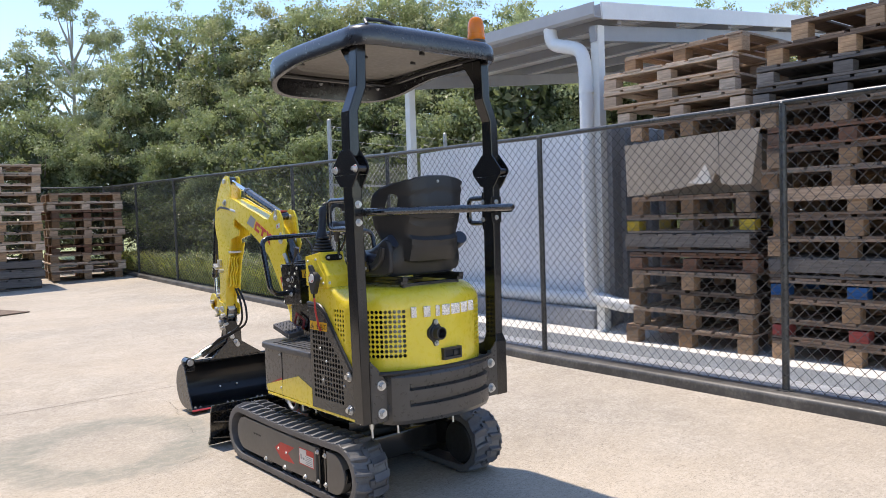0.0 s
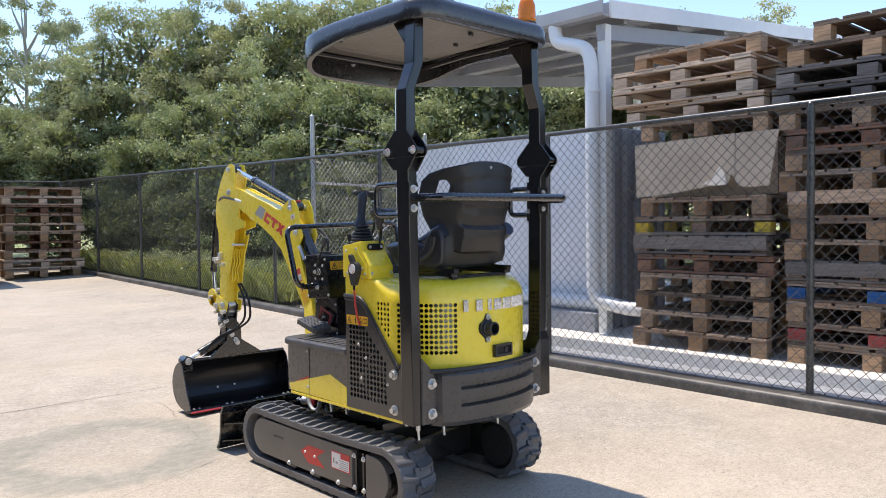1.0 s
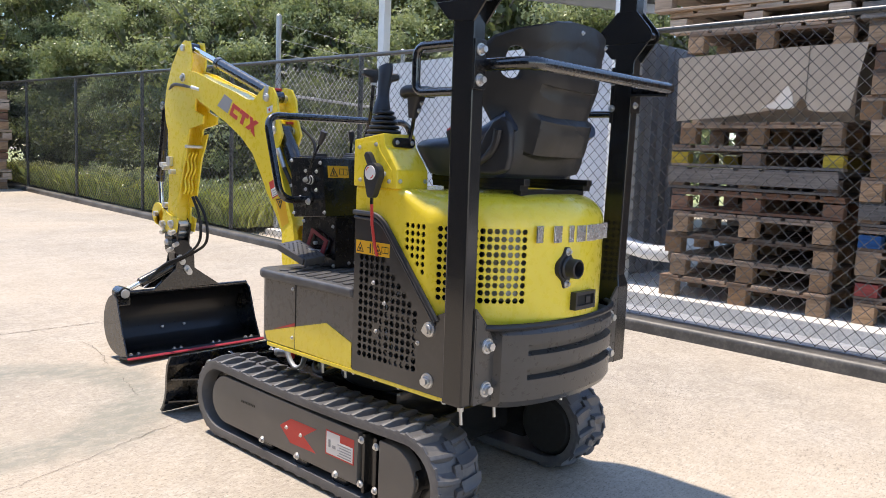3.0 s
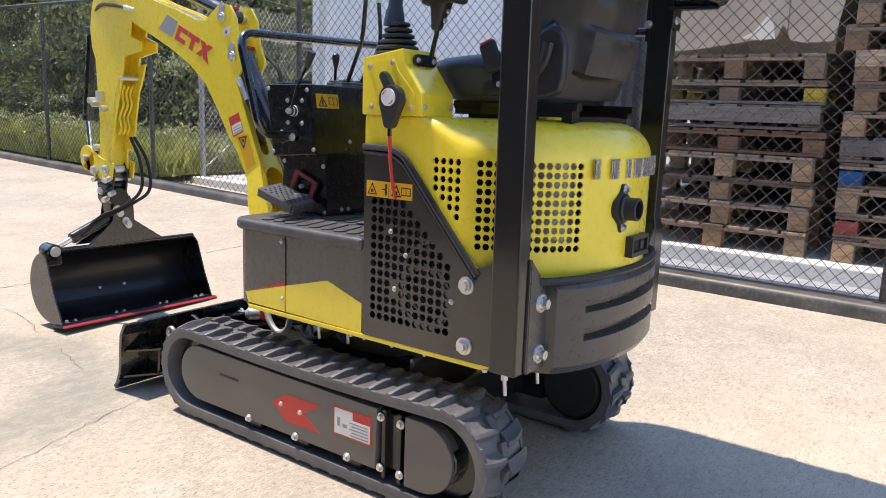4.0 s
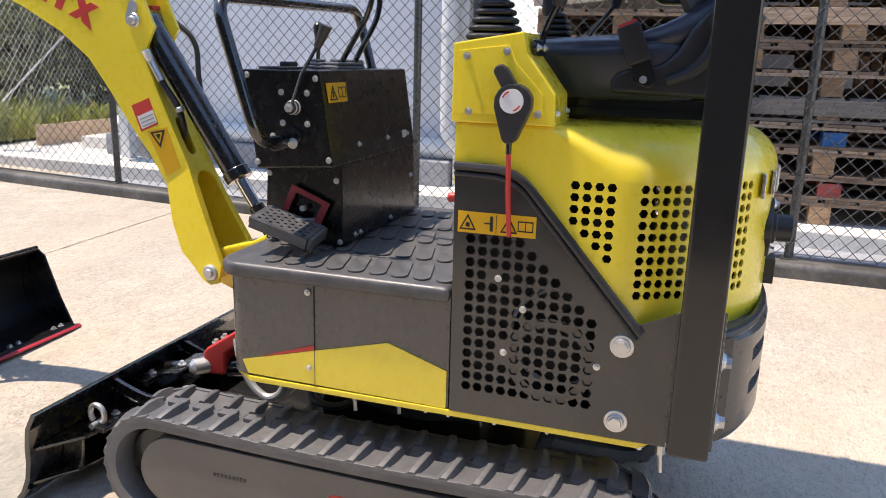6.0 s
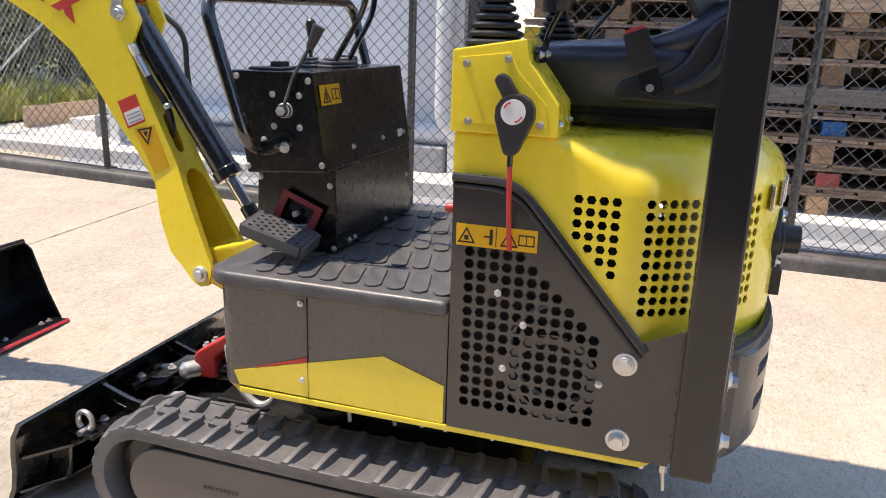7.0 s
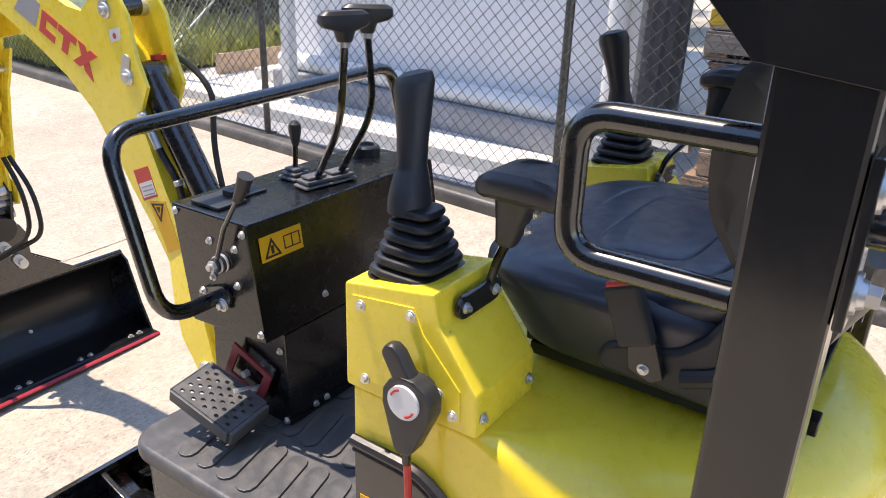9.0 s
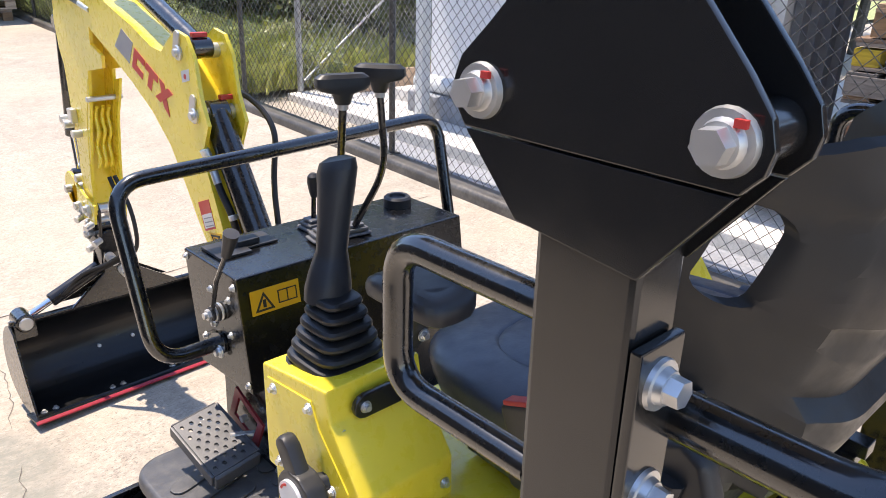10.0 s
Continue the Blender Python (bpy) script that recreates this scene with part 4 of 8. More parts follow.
        plate(bm, [(0.092, 0.137), (-0.048, 0.137), (-0.048, 0.220), (0.092, 0.220)], "x", xo - 0.0012, xo, 0)
        label = part("safety_label", bm, M_DECALRED, frame_part, "red bordered white safety sticker")
        bm = bm_new()
        plate(bm, [(0.087, 0.142), (-0.043, 0.142), (-0.043, 0.192), (0.020, 0.192), (0.020, 0.215), (0.087, 0.215)], "x", xo - 0.002, xo - 0.0008, 0)
        part("label_field", bm, M_DECALWHITE, frame_part)
        bm = bm_new()
        for k in range(5):
            add_box(bm, xo - 0.0028, xo - 0.0016, -0.036, 0.030 - 0.008 * (k % 2), 0.147 + 0.009 * k, 0.150 + 0.009 * k)
        add_box(bm, xo - 0.0028, xo - 0.0016, 0.066, 0.076, 0.165, 0.190)
        add_box(bm, xo - 0.0028, xo - 0.0016, 0.040, 0.056, 0.165, 0.175)
        part("label_print", bm, M_DECALGREY, frame_part)
        bm = bm_new()
        for k in range(9):
            add_box(bm, xo - 0.0015, xo - 0.0003, 0.500 + 0.010 * k, 0.506 + 0.010 * k, 0.186, 0.194)
        part("embossed_mark", bm, M_LEG, frame_part)


build_track(-1)
build_track(1)

# -- undercarriage between the tracks --
bm = bm_new()
add_box(bm, -0.285, 0.285, -0.10, 0.60, 0.10, 0.235, 0.02)
add_box(bm, -0.20, 0.20, 0.02, 0.44, 0.22, 0.31, 0.02)
add_box(bm, -0.12, 0.12, 0.55, 0.78, 0.10, 0.22, 0.015)
part("undercarriage_frame", bm, M_LEG, EX)
bm = bm_new()
add_cyl(bm, (0, 0.19, 0.30), (0, 0.19, 0.40), 0.235, seg=40, bev=0.006)
ring = part("slew_ring", bm, M_PLASTIC, EX)
for k in range(14):
    a = k * math.tau / 14
    bolt((0.243 * math.cos(a), 0.19 + 0.243 * math.sin(a), 0.385), "-z", ring)
# fittings and a pale hose below the platform
bm = bm_new()
add_tube(bm, rounded([(-0.16, 0.700, 0.400), (-0.19, 0.672, 0.352), (-0.20, 0.632, 0.292), (-0.20, 0.588, 0.266), (-0.20, 0.548, 0.288), (-0.20, 0.530, 0.340), (-0.20, 0.525, 0.400)], 0.030), 0.0105)
part("clear_hose", bm, M_GALV, EX, "pale braided hose")
bm = bm_new()
add_tube(bm, rounded([(-0.10, 0.47, 0.40), (-0.22, 0.47, 0.30), (-0.25, 0.36, 0.30), (-0.18, 0.28, 0.36)], 0.05), 0.009)
add_tube(bm, rounded([(0.05, 0.50, 0.40), (-0.10, 0.55, 0.30), (-0.20, 0.42, 0.27), (-0.12, 0.25, 0.33)], 0.05), 0.009)
part("hydraulic_hose", bm, M_HOSE, EX)
for x, y in ((-0.33, -0.38), (0.10, -0.44), (-0.20, -0.40), (-0.30, 0.30), (-0.28, 0.20)):
    bm = bm_new()
    add_cyl(bm, (x, y, 0.41), (x, y, 0.375), 0.010, seg=6)
    add_cyl(bm, (x, y, 0.38), (x, y - 0.004, 0.335), 0.005, seg=8)
    part("grease_fitting", bm, M_ZINC, EX)

# -- dozer blade --
prof = [(1.070, 0.258), (1.094, 0.215), (1.102, 0.165), (1.104, 0.120), (1.112, 0.075), (1.130, 0.035), (1.150, 0.012)]
bm = bm_new()
front = [(y + 0.016, z) for y, z in prof]
plate(bm, prof + front[::-1], "x", -0.470, 0.470, 0.002)
blade = part("dozer_blade", bm, M_GLOSS, EX, "curved gloss black dozer blade")
bm = bm_new()
add_prism(bm, [(1.118, 0.045), (1.150, 0.006), (1.162, 0.008), (1.132, 0.047)], "x", -0.468, 0.468, 0.001)
part("cutting_edge", bm, M_GLOSS, blade)
bm = bm_new()
# shelf plate, gussets and push arms behind the blade
add_prism(bm, [(-0.455, 1.098), (0.455, 1.098), (0.36, 1.030), (0.16, 0.990), (-0.16, 0.990), (-0.36, 1.030)], "z", 0.150, 0.158, 0.001)
add_prism(bm, [(-0.455, 1.120), (0.455, 1.120), (0.36, 1.060), (0.16, 1.020), (-0.16, 1.020), (-0.36, 1.060)], "z", 0.050, 0.058, 0.001)
for x in (-0.36, -0.16, 0.16, 0.36):
    add_prism(bm, [(1.108, 0.056), (1.100, 0.152), (1.04, 0.152), (1.05, 0.056)], "x", x - 0.005, x + 0.005, 0.001)
part("blade_stiffener", bm, M_GLOSS, blade)
for x in (-0.155, 0.155):
    bm = bm_new()
    add_prism(bm, [(1.10, 0.07), (1.095, 0.20), (1.02, 0.175), (0.70, 0.215), (0.66, 0.19), (0.66, 0.13), (1.02, 0.07)], "x", x - 0.028, x + 0.028, 0.008)
    part("push_arm", bm, M_GLOSS, blade)
    edge = rounded([(x, 1.086, 0.252), (x, 1.040, 0.234), (x, 0.978, 0.214), (x, 0.885, 0.206), (x, 0.70, 0.206)], 0.05, 6)
    bm = bm_new()
    add_prism(bm, [(p[1], p[2]) for p in edge] + [(p[1], p[2] - 0.030) for p in edge[::-1]], "x", x - 0.050, x - 0.036, 0.002)
    part("guide_rib", bm, M_GLOSS, blade)
bm = bm_new()
add_cyl(bm, (0.0, 1.06, 0.20), (0.0, 0.82, 0.245), 0.020, seg=16, bev=0.003)
add_cyl(bm, (0.0, 0.84, 0.241), (0.0, 0.55, 0.29), 0.032, seg=18, bev=0.004)
part("blade_cylinder", bm, M_GLOSS, blade)
bm = bm_new()
add_tube(bm, [Vector((-0.313, 1.033 + 0.022 * math.cos(a), 0.197 + 0.026 * math.sin(a))) for a in np.linspace(-0.9, math.pi + 0.9, 15)], 0.0075)
add_cyl(bm, (-0.338, 1.033, 0.172), (-0.288, 1.033, 0.172), 0.008, seg=12)
part("shackle", bm, M_ZINC, blade)
bm = bm_new()
add_box(bm, -0.335, -0.291, 0.995, 1.075, 0.157, 0.170, 0.003)
part("shackle_lug", bm, M_GLOSS, blade)
for p in ((-0.235, 1.045, 0.160), (0.235, 1.045, 0.160), (0.30, 1.05, 0.160)):
    bolt(p, "z", blade)
for x in (-0.20, 0.20):
    bm = bm_new()
    add_cyl(bm, (x - 0.02, 0.845, 0.235), (x + 0.02, 0.845, 0.235), 0.020, seg=20, bev=0.003)
    add_cyl(bm, (x - 0.035, 0.845, 0.235), (x + 0.035, 0.845, 0.235), 0.012, seg=16)
    part("pivot_pin", bm, M_ZINC, blade)

# -- platform --
bm = bm_new()
add_prism(bm, [(-0.384, -0.337), (-0.384, 0.520), (-0.350, 0.570), (0.350, 0.570), (0.384, 0.520), (0.384, -0.337), (0.28, -0.43), (-0.28, -0.43)], "z", 0.405, 0.4185, 0.002)
platform = part("platform", bm, M_YELLOW, EX, "yellow steel base plate")
for y in (0.05, 0.10, -0.05, -0.16):
    bolt((-0.372, y, 0.404), "-z", platform, "screw")
for y in (-0.34,):
    bolt((-0.36, y, 0.404), "-z", platform)
# red clevis of the blade cylinder
bm = bm_new()
add_prism(bm, [(0.884, 0.224), (0.897, 0.236), (0.898, 0.286), (0.886, 0.302), (0.786, 0.368), (0.690, 0.420), (0.690, 0.384), (0.790, 0.320), (0.824, 0.294), (0.823, 0.240), (0.834, 0.226)], "x", -0.040, 0.060, 0.008, None, 3)
clevis = part("clevis", bm, M_RED, EX, "red painted cylinder clevis")
bm = bm_new()
add_cyl(bm, (-0.070, 0.922, 0.247), (-0.012, 0.880, 0.247), 0.024, seg=24, bev=0.012)
part("pivot_pin", bm, M_ZINC, clevis)
for y, z in ((0.862, 0.317), (0.832, 0.337)):
    bolt((-0.022, y, z), "z", clevis)
# bracket with bent plate ahead of the clevis
bm = bm_new()
add_prism(bm, [(1.095, 0.100), (1.085, 0.205), (1.040, 0.205), (0.985, 0.240), (0.930, 0.250), (0.930, 0.243), (0.980, 0.230), (1.035, 0.192), (1.050, 0.100)], "x", -0.115, 0.050, 0.003)
part("blade_lug", bm, M_GLOSS, blade)
for y, z in ((1.062, 0.206), (0.955, 0.250)):
    bolt((-0.06, y, z), "z", blade)

# step box with rounded front corner
plan = [(0.048, -0.380)] + [(0.575 - 0.04 + 0.04 * math.cos(a), -0.340 - 0.04 * math.sin(a)) for a in np.linspace(math.pi / 2, 0, 7)] + \
       [(0.575 - 0.04 + 0.04 * math.cos(a), 0.340 + 0.04 * math.sin(a)) for a in np.linspace(0, math.pi / 2, 7)] + [(0.048, 0.380)]
bm = bm_new()
add_prism(bm, [(x, y) for y, x in plan], "z", 0.420, 0.664, 0.003)
step_box = part("step_box", bm, M_CHARCOAL, EX, "grey sheet steel step box")
bm = bm_new()
plate(bm, [(0.537, 0.455), (0.524, 0.424), (0.053, 0.420), (0.053, 0.503), (0.184, 0.546), (0.356, 0.5025)], "x", -0.3822, -0.3806, 0)
part("stripe_decal", bm, M_YELLOW, step_box, "yellow wedge stripe")
bm = bm_new()
plate(bm, [(0.486, 0.4705), (0.356, 0.5035), (0.356, 0.5155)], "x", -0.3822, -0.3806, 0)
part("stripe_decal", bm, M_DECALRED, step_box, "thin red wedge stripe")
bm = bm_new()
add_box(bm, -0.3826, -0.379, 0.3549, 0.3561, 0.421, 0.655)
part("panel_seam", bm, M_DARKIN, step_box)
bolt((-0.383, 0.370, 0.634), "-x", step_box, "screw")
bolt((-0.383, 0.369, 0.461), "-x", step_box, "screw")
# rubber mat with raised bars
plan_mat = [(0.05, -0.392)] + [(0.600 - 0.06 + 0.06 * math.cos(a), -0.332 - 0.06 * math.sin(a)) for a in np.linspace(math.pi / 2, 0, 9)] + \
           [(0.600 - 0.06 + 0.06 * math.cos(a), 0.332 + 0.06 * math.sin(a)) for a in np.linspace(0, math.pi / 2, 9)] + [(0.05, 0.392)]
bm = bm_new()
add_prism(bm, [(x, y) for y, x in plan_mat], "z", 0.650, 0.684, 0.012, None, 3)
mat = part("rubber_mat", bm, M_MAT, EX, "ribbed dark rubber floor mat")
bm = bm_new()
add_prism(bm, slot(0, 0, 0.094, 0.0185, 0, 5), "z", 0, 0.005, 0.002)
ME_BAR = finish(bm, "mat_bar", M_MAT)
for i in range(5):
    for k in range(10):
        x, y = -0.300 + 0.150 * i, 0.085 + 0.050 * k
        if y < 0.565 - (0.05 if abs(x) > 0.25 else 0):
            shared("mat_bar", ME_BAR, mat, Matrix.Translation((x, y, 0.6835)) @ Matrix.Rotation(radians(14), 4, "Z"))

# -- left and right engine side panels with hexagon holes --
SCREWS = ((-0.048, 0.715), (-0.100, 0.658), (-0.065, 0.564), (-0.249, 0.562))


def build_side(side):
    x0, x1 = (-0.3855, -0.3815) if side < 0 else (0.3815, 0.3855)
    outer = [(0.044, 0.419), (0.046, 0.918), (0.030, 0.924), (-0.052, 0.922), (-0.078, 0.914), (-0.100, 0.897), (-0.312, 0.652), (-0.388, 0.688), (-0.388, 0.419)]
    holes = []
    for j in range(14):
        # each row from the top is one hole longer, up to eleven
        for i in range(min(5 + j, 11)):
            y, z = 0.010 - 0.0243 * i, 0.790 - 0.0238 * j
            if all(math.dist((y, z), q) > 0.013 for q in SCREWS):
                holes.append(ngon(y, z, 0.0104, 6, 0))
    bm = bm_new()
    add_perforated(bm, outer, holes, "x", x0, x1)
    panel = part("side_panel", bm, M_PANEL, EX, "dark perforated sheet steel side panel")
    # radiator behind the holes, coloured near-black for the shade in there
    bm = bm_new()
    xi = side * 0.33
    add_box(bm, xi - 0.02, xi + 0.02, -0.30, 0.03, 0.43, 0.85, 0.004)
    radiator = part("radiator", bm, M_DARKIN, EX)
    bm = bm_new()
    add_tube(bm, [(xi + side * 0.026, -0.17 + 0.098 * math.cos(a), 0.60 + 0.098 * math.sin(a)) for a in np.linspace(0, math.tau, 33)], 0.0045, 8)
    part("fan_ring", bm, M_STEELGREY, radiator, "grey fan ring behind the mesh")
    # flat shroud ring close behind the panel
    bm = bm_new()
    add_perforated(bm, ngon(-0.158, 0.557, 0.088, 40), [ngon(-0.158, 0.557, 0.069, 40)], "x", min(x0, x1) + 0.0046 if side < 0 else x0 - 0.0046, max(x0, x1) + 0.0046 if side < 0 else x0 - 0.0006)
    part("shroud_ring", bm, M_PANEL, panel, "dark sheet ring behind the perforated panel")
    # rubber edging along the top and slanted edge
    bm = bm_new()
    path = rounded([(side * 0.389, 0.046, 0.930), (side * 0.389, -0.075, 0.928), (side * 0.389, -0.325, 0.640)], 0.045, 8)
    add_tube(bm, path, 0.0085, 8)
    path = rounded([(side * 0.386, 0.046, 0.915), (side * 0.386, -0.070, 0.912), (side * 0.386, -0.318, 0.628)], 0.045, 8)
    add_tube(bm, path, 0.0055, 8)
    part("edge_seal", bm, M_PLASTIC, panel, "black rubber edge seal")
    way = "-x" if side < 0 else "x"
    for y, z in SCREWS:
        bolt((side * 0.3855, y, z), way, panel, "screw")
    for z in (0.611, 0.457):
        bolt((side * 0.3855, -0.293, z), way, panel, "big")
    return panel


panel_left = build_side(-1)
build_side(1)


def decal_bars(parent, x, y0, y1, z0, z1):
    """Amber warning strip: two triangles, a stick symbol, a book."""
    bm = bm_new()
    add_box(bm, x - 0.001, x, min(y0, y1), max(y0, y1), z0, z1)
    strip = part("warning_label", bm, M_DECALYELLOW, parent, "amber warning label with black symbols")
    bm = bm_new()
    w, h = y1 - y0, z1 - z0
    for f in (0.13, 0.66):
        c = y0 + w * f
        tri = [(c - 0.017, z0 + h * 0.14), (c + 0.017, z0 + h * 0.14), (c, z0 + h * 0.88)]
        tri_in = [(c - 0.0125, z0 + h * 0.21), (c + 0.0125, z0 + h * 0.21), (c, z0 + h * 0.74)]
        add_perforated(bm, tri, [tri_in], "x", x - 0.0016, x - 0.0008)
        add_box(bm, x - 0.0016, x - 0.0008, c - 0.004, c + 0.004, z0 + h * 0.28, z0 + h * 0.48)
    c = y0 + w * 0.36
    s = 1 if w > 0 else -1
    add_box(bm, x - 0.0016, x - 0.0008, c - 0.010, c + 0.002, z0 + h * 0.47, z0 + h * 0.54)
    add_box(bm, x - 0.0016, x - 0.0008, c + s * 0.012 - 0.003, c + s * 0.012 + 0.003, z0 + h * 0.15, z0 + h * 0.85)
    c = y0 + w * 0.87
    book = [(c - 0.015, z0 + h * 0.25), (c + 0.015, z0 + h * 0.25), (c + 0.015, z0 + h * 0.75), (c - 0.015, z0 + h * 0.75)]
    book_in = [(c - 0.013, z0 + h * 0.31), (c + 0.013, z0 + h * 0.31), (c + 0.013, z0 + h * 0.69), (c - 0.013, z0 + h * 0.69)]
    add_perforated(bm, book, [book_in], "x", x - 0.0016, x - 0.0008)
    add_box(bm, x - 0.0016, x - 0.0008, c - 0.0008, c + 0.0008, z0 + h * 0.3, z0 + h * 0.7)
    add_box(bm, x - 0.0016, x - 0.0008, y0 + w * 0.5 - 0.0006, y0 + w * 0.5 + 0.0006, z0 + h * 0.06, z0 + h * 0.94)
    part("label_print", bm, M_DECALBLACK, strip)


decal_bars(panel_left, -0.3857, 0.037, -0.117, 0.801, 0.843)

# -- engine hood: a wrapped sheet with hexagon holes, rounded shoulder and closed top --
HYF = 0.0487
HZ0, DZ, NZ = 0.6303, 0.0222, 13
# half the plan: flat flank, a soft fold, then the long turn to the middle of the rear
HALF = [(-0.381, HYF), (-0.381, -0.265)] + rounded([(-0.381, -0.265, 0), (-0.3815, -0.289, 0), (-0.364, -0.328, 0)], 0.030, 4)[1:-1]
HALF = [(p[0], p[1]) for p in HALF] + [(-0.364, -0.328), (-0.346, -0.360), (-0.325, -0.396), (-0.298, -0.432), (-0.259, -0.464), (-0.213, -0.496), (-0.157, -0.525), (-0.098, -0.545), (-0.045, -0.555), (0.0, -0.558)]
PLAN = HALF + [(-x, y) for x, y in HALF[-2::-1]]
RUN = [0.0]
for p, q in zip(PLAN, PLAN[1:]):
    RUN.append(RUN[-1] + math.dist(p, q))
HOOD_LEN = RUN[-1]


def plan_point(s):
    s = max(0.0, min(HOOD_LEN, s))
    k = min(max(i for i, r in enumerate(RUN) if r <= s), len(PLAN) - 2)
    f = (s - RUN[k]) / (RUN[k + 1] - RUN[k])
    return Vector((PLAN[k][0] + (PLAN[k + 1][0] - PLAN[k][0]) * f, PLAN[k][1] + (PLAN[k + 1][1] - PLAN[k][1]) * f))


def hood_plan(s, inset=0.0):
    """Plan of the hood: along the left side, round the rear and back along the right. s in metres from the front left."""
    p = (plan_point(s - 0.008) + plan_point(s + 0.008)) / 2 if 0.05 < s < HOOD_LEN - 0.05 else plan_point(s)
    if inset:
        reach = 0.02 + inset
        d = (plan_point(s + reach) - plan_point(s - reach)).normalized()
        p = p + Vector((-d.y, d.x)) * inset
    return p.x, p.y


# columns of cells: closer together where the second field of vents lies
EDGES = [0.0222 * k for k in range(15)]
for w in [0.0195] * 2 + [0.0207] * 13:
    EDGES.append(EDGES[-1] + w)
REST = round((HOOD_LEN / 2 - EDGES[-1]) / 0.022)
EDGES += [EDGES[-1] + (HOOD_LEN / 2 - EDGES[-1]) * k / REST for k in range(1, REST + 1)]
EDGES += [HOOD_LEN - e for e in EDGES[-2::-1]]
NS = len(EDGES) - 1
bm = bm_new()
vid = {}


def hood_vert(s, z, inset=0.0):
    key = (round(s, 5), round(z, 5))
    if key not in vid:
        x, y = hood_plan(s, inset)
        vid[key] = bm.verts.new((x, y, z))
    return vid[key]


def holed(i, j):
    """Which cells carry a hole: three fields on each flank."""
    k = min(i, NS - 1 - i)
    if 10 <= k <= 13:
        return 6 + (13 - k) <= j <= 12
    return 16 <= k <= 28 and 3 <= j <= 12


def behind_panel(i, j):
    """Cells that the side panel covers are left out, so that its holes look into the dark."""
    k = min(i, NS - 1 - i)
    y, z = hood_plan((EDGES[k] + EDGES[k + 1]) / 2)[1], HZ0 + (j + 0.5) * DZ
    return y > -0.31 and z < 0.905 + min(0, y + 0.08) * 1.165 - 0.012


for i in range(NS):
    for j in range(NZ):
        if behind_panel(i, j):
            continue
        s0, s1, z0, z1 = EDGES[i], EDGES[i + 1], HZ0 + j * DZ, HZ0 + (j + 1) * DZ
        c = [hood_vert(s0, z0), hood_vert(s1, z0), hood_vert(s1, z1), hood_vert(s0, z1)]
        if not holed(i, j):
            bm.faces.new(c)
            continue
        sc, zc = (s0 + s1) / 2, (z0 + z1) / 2
        turns = [math.radians(q) for q in (-120, -60, 0, 60, 120, 180)]
        hexa = [hood_vert(sc + 0.0090 * math.cos(a), zc + 0.0090 * math.sin(a)) for a in turns]
        inner = []
        for a in turns:
            x, y = hood_plan(sc + 0.0090 * math.cos(a), 0.005)
            inner.append(bm.verts.new((x, y, zc + 0.0090 * math.sin(a))))
        bm.faces.new((c[0], c[1], hexa[1], hexa[0]))
        bm.faces.new((c[1], hexa[2], hexa[1]))
        bm.faces.new((c[1], c[2], hexa[2]))
        bm.faces.new((c[2], hexa[3], hexa[2]))
        bm.faces.new((c[2], c[3], hexa[4], hexa[3]))
        bm.faces.new((c[3], hexa[5], hexa[4]))
        bm.faces.new((c[3], c[0], hexa[5]))
        bm.faces.new((c[0], hexa[0], hexa[5]))
        for q in range(6):
            bm.faces.new((hexa[q], hexa[(q + 1) % 6], inner[(q + 1) % 6], inner[q]))
# shoulder, tight under the consoles and broad behind them, and the flat top
ZT = HZ0 + NZ * DZ + 0.094


def hood_shoulder(i, k):
    """Point k of 0 to 9 up the shoulder at column i."""
    e = min(EDGES[i], HOOD_LEN - EDGES[i])
    g = max(0.0, min(1.0, (e - 0.160) / 0.170))
    g = g * g * (3 - 2 * g)
    rin, rz = 0.010 + 0.098 * g, 0.010 + 0.082 * g
    a = k / 9 * math.pi / 2
    x, y = hood_plan(EDGES[i], rin * (1 - math.cos(a)))
    return x, y, ZT - rz + rz * math.sin(a)


prev = [hood_vert(EDGES[i], HZ0 + NZ * DZ) for i in range(NS + 1)]
for k in range(10):
    row = [bm.verts.new(hood_shoulder(i, k)) for i in range(NS + 1)]
    for i in range(NS):
        bm.faces.new((prev[i], prev[i + 1], row[i + 1], row[i]))
    prev = row
bm.faces.new(prev)
for f in bm.faces:
    f.smooth = True
hood = part("engine_hood", bm, M_YELLOW, EX, "rounded glossy yellow engine hood with hexagonal vents", angle=0.7)
# front skirt below the consoles
bm = bm_new()
add_box(bm, -0.379, 0.379, 0.030, 0.044, 0.925, 1.011, 0.003)
part("seat_pedestal", bm, M_YELLOW, EX)
bm = bm_new()
add_box(bm, -0.379, 0.379, 0.030, 0.043, 0.66, 0.923, 0.003)
part("front_cover", bm, M_PANEL, EX, "satin black cover plate under the seat")
# added filler block so that the vents look into something; its near-black is the bay's shade
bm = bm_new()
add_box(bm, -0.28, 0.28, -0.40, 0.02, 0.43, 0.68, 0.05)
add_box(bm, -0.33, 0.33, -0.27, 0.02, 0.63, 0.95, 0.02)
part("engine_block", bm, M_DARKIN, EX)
bm = bm_new()
add_cyl(bm, (-0.185, -0.405, 0.700), (-0.185, -0.405, 0.935), 0.070, seg=28, bev=0.012)
part("silencer", bm, M_GALV, EX, "grey steel silencer behind the vents")
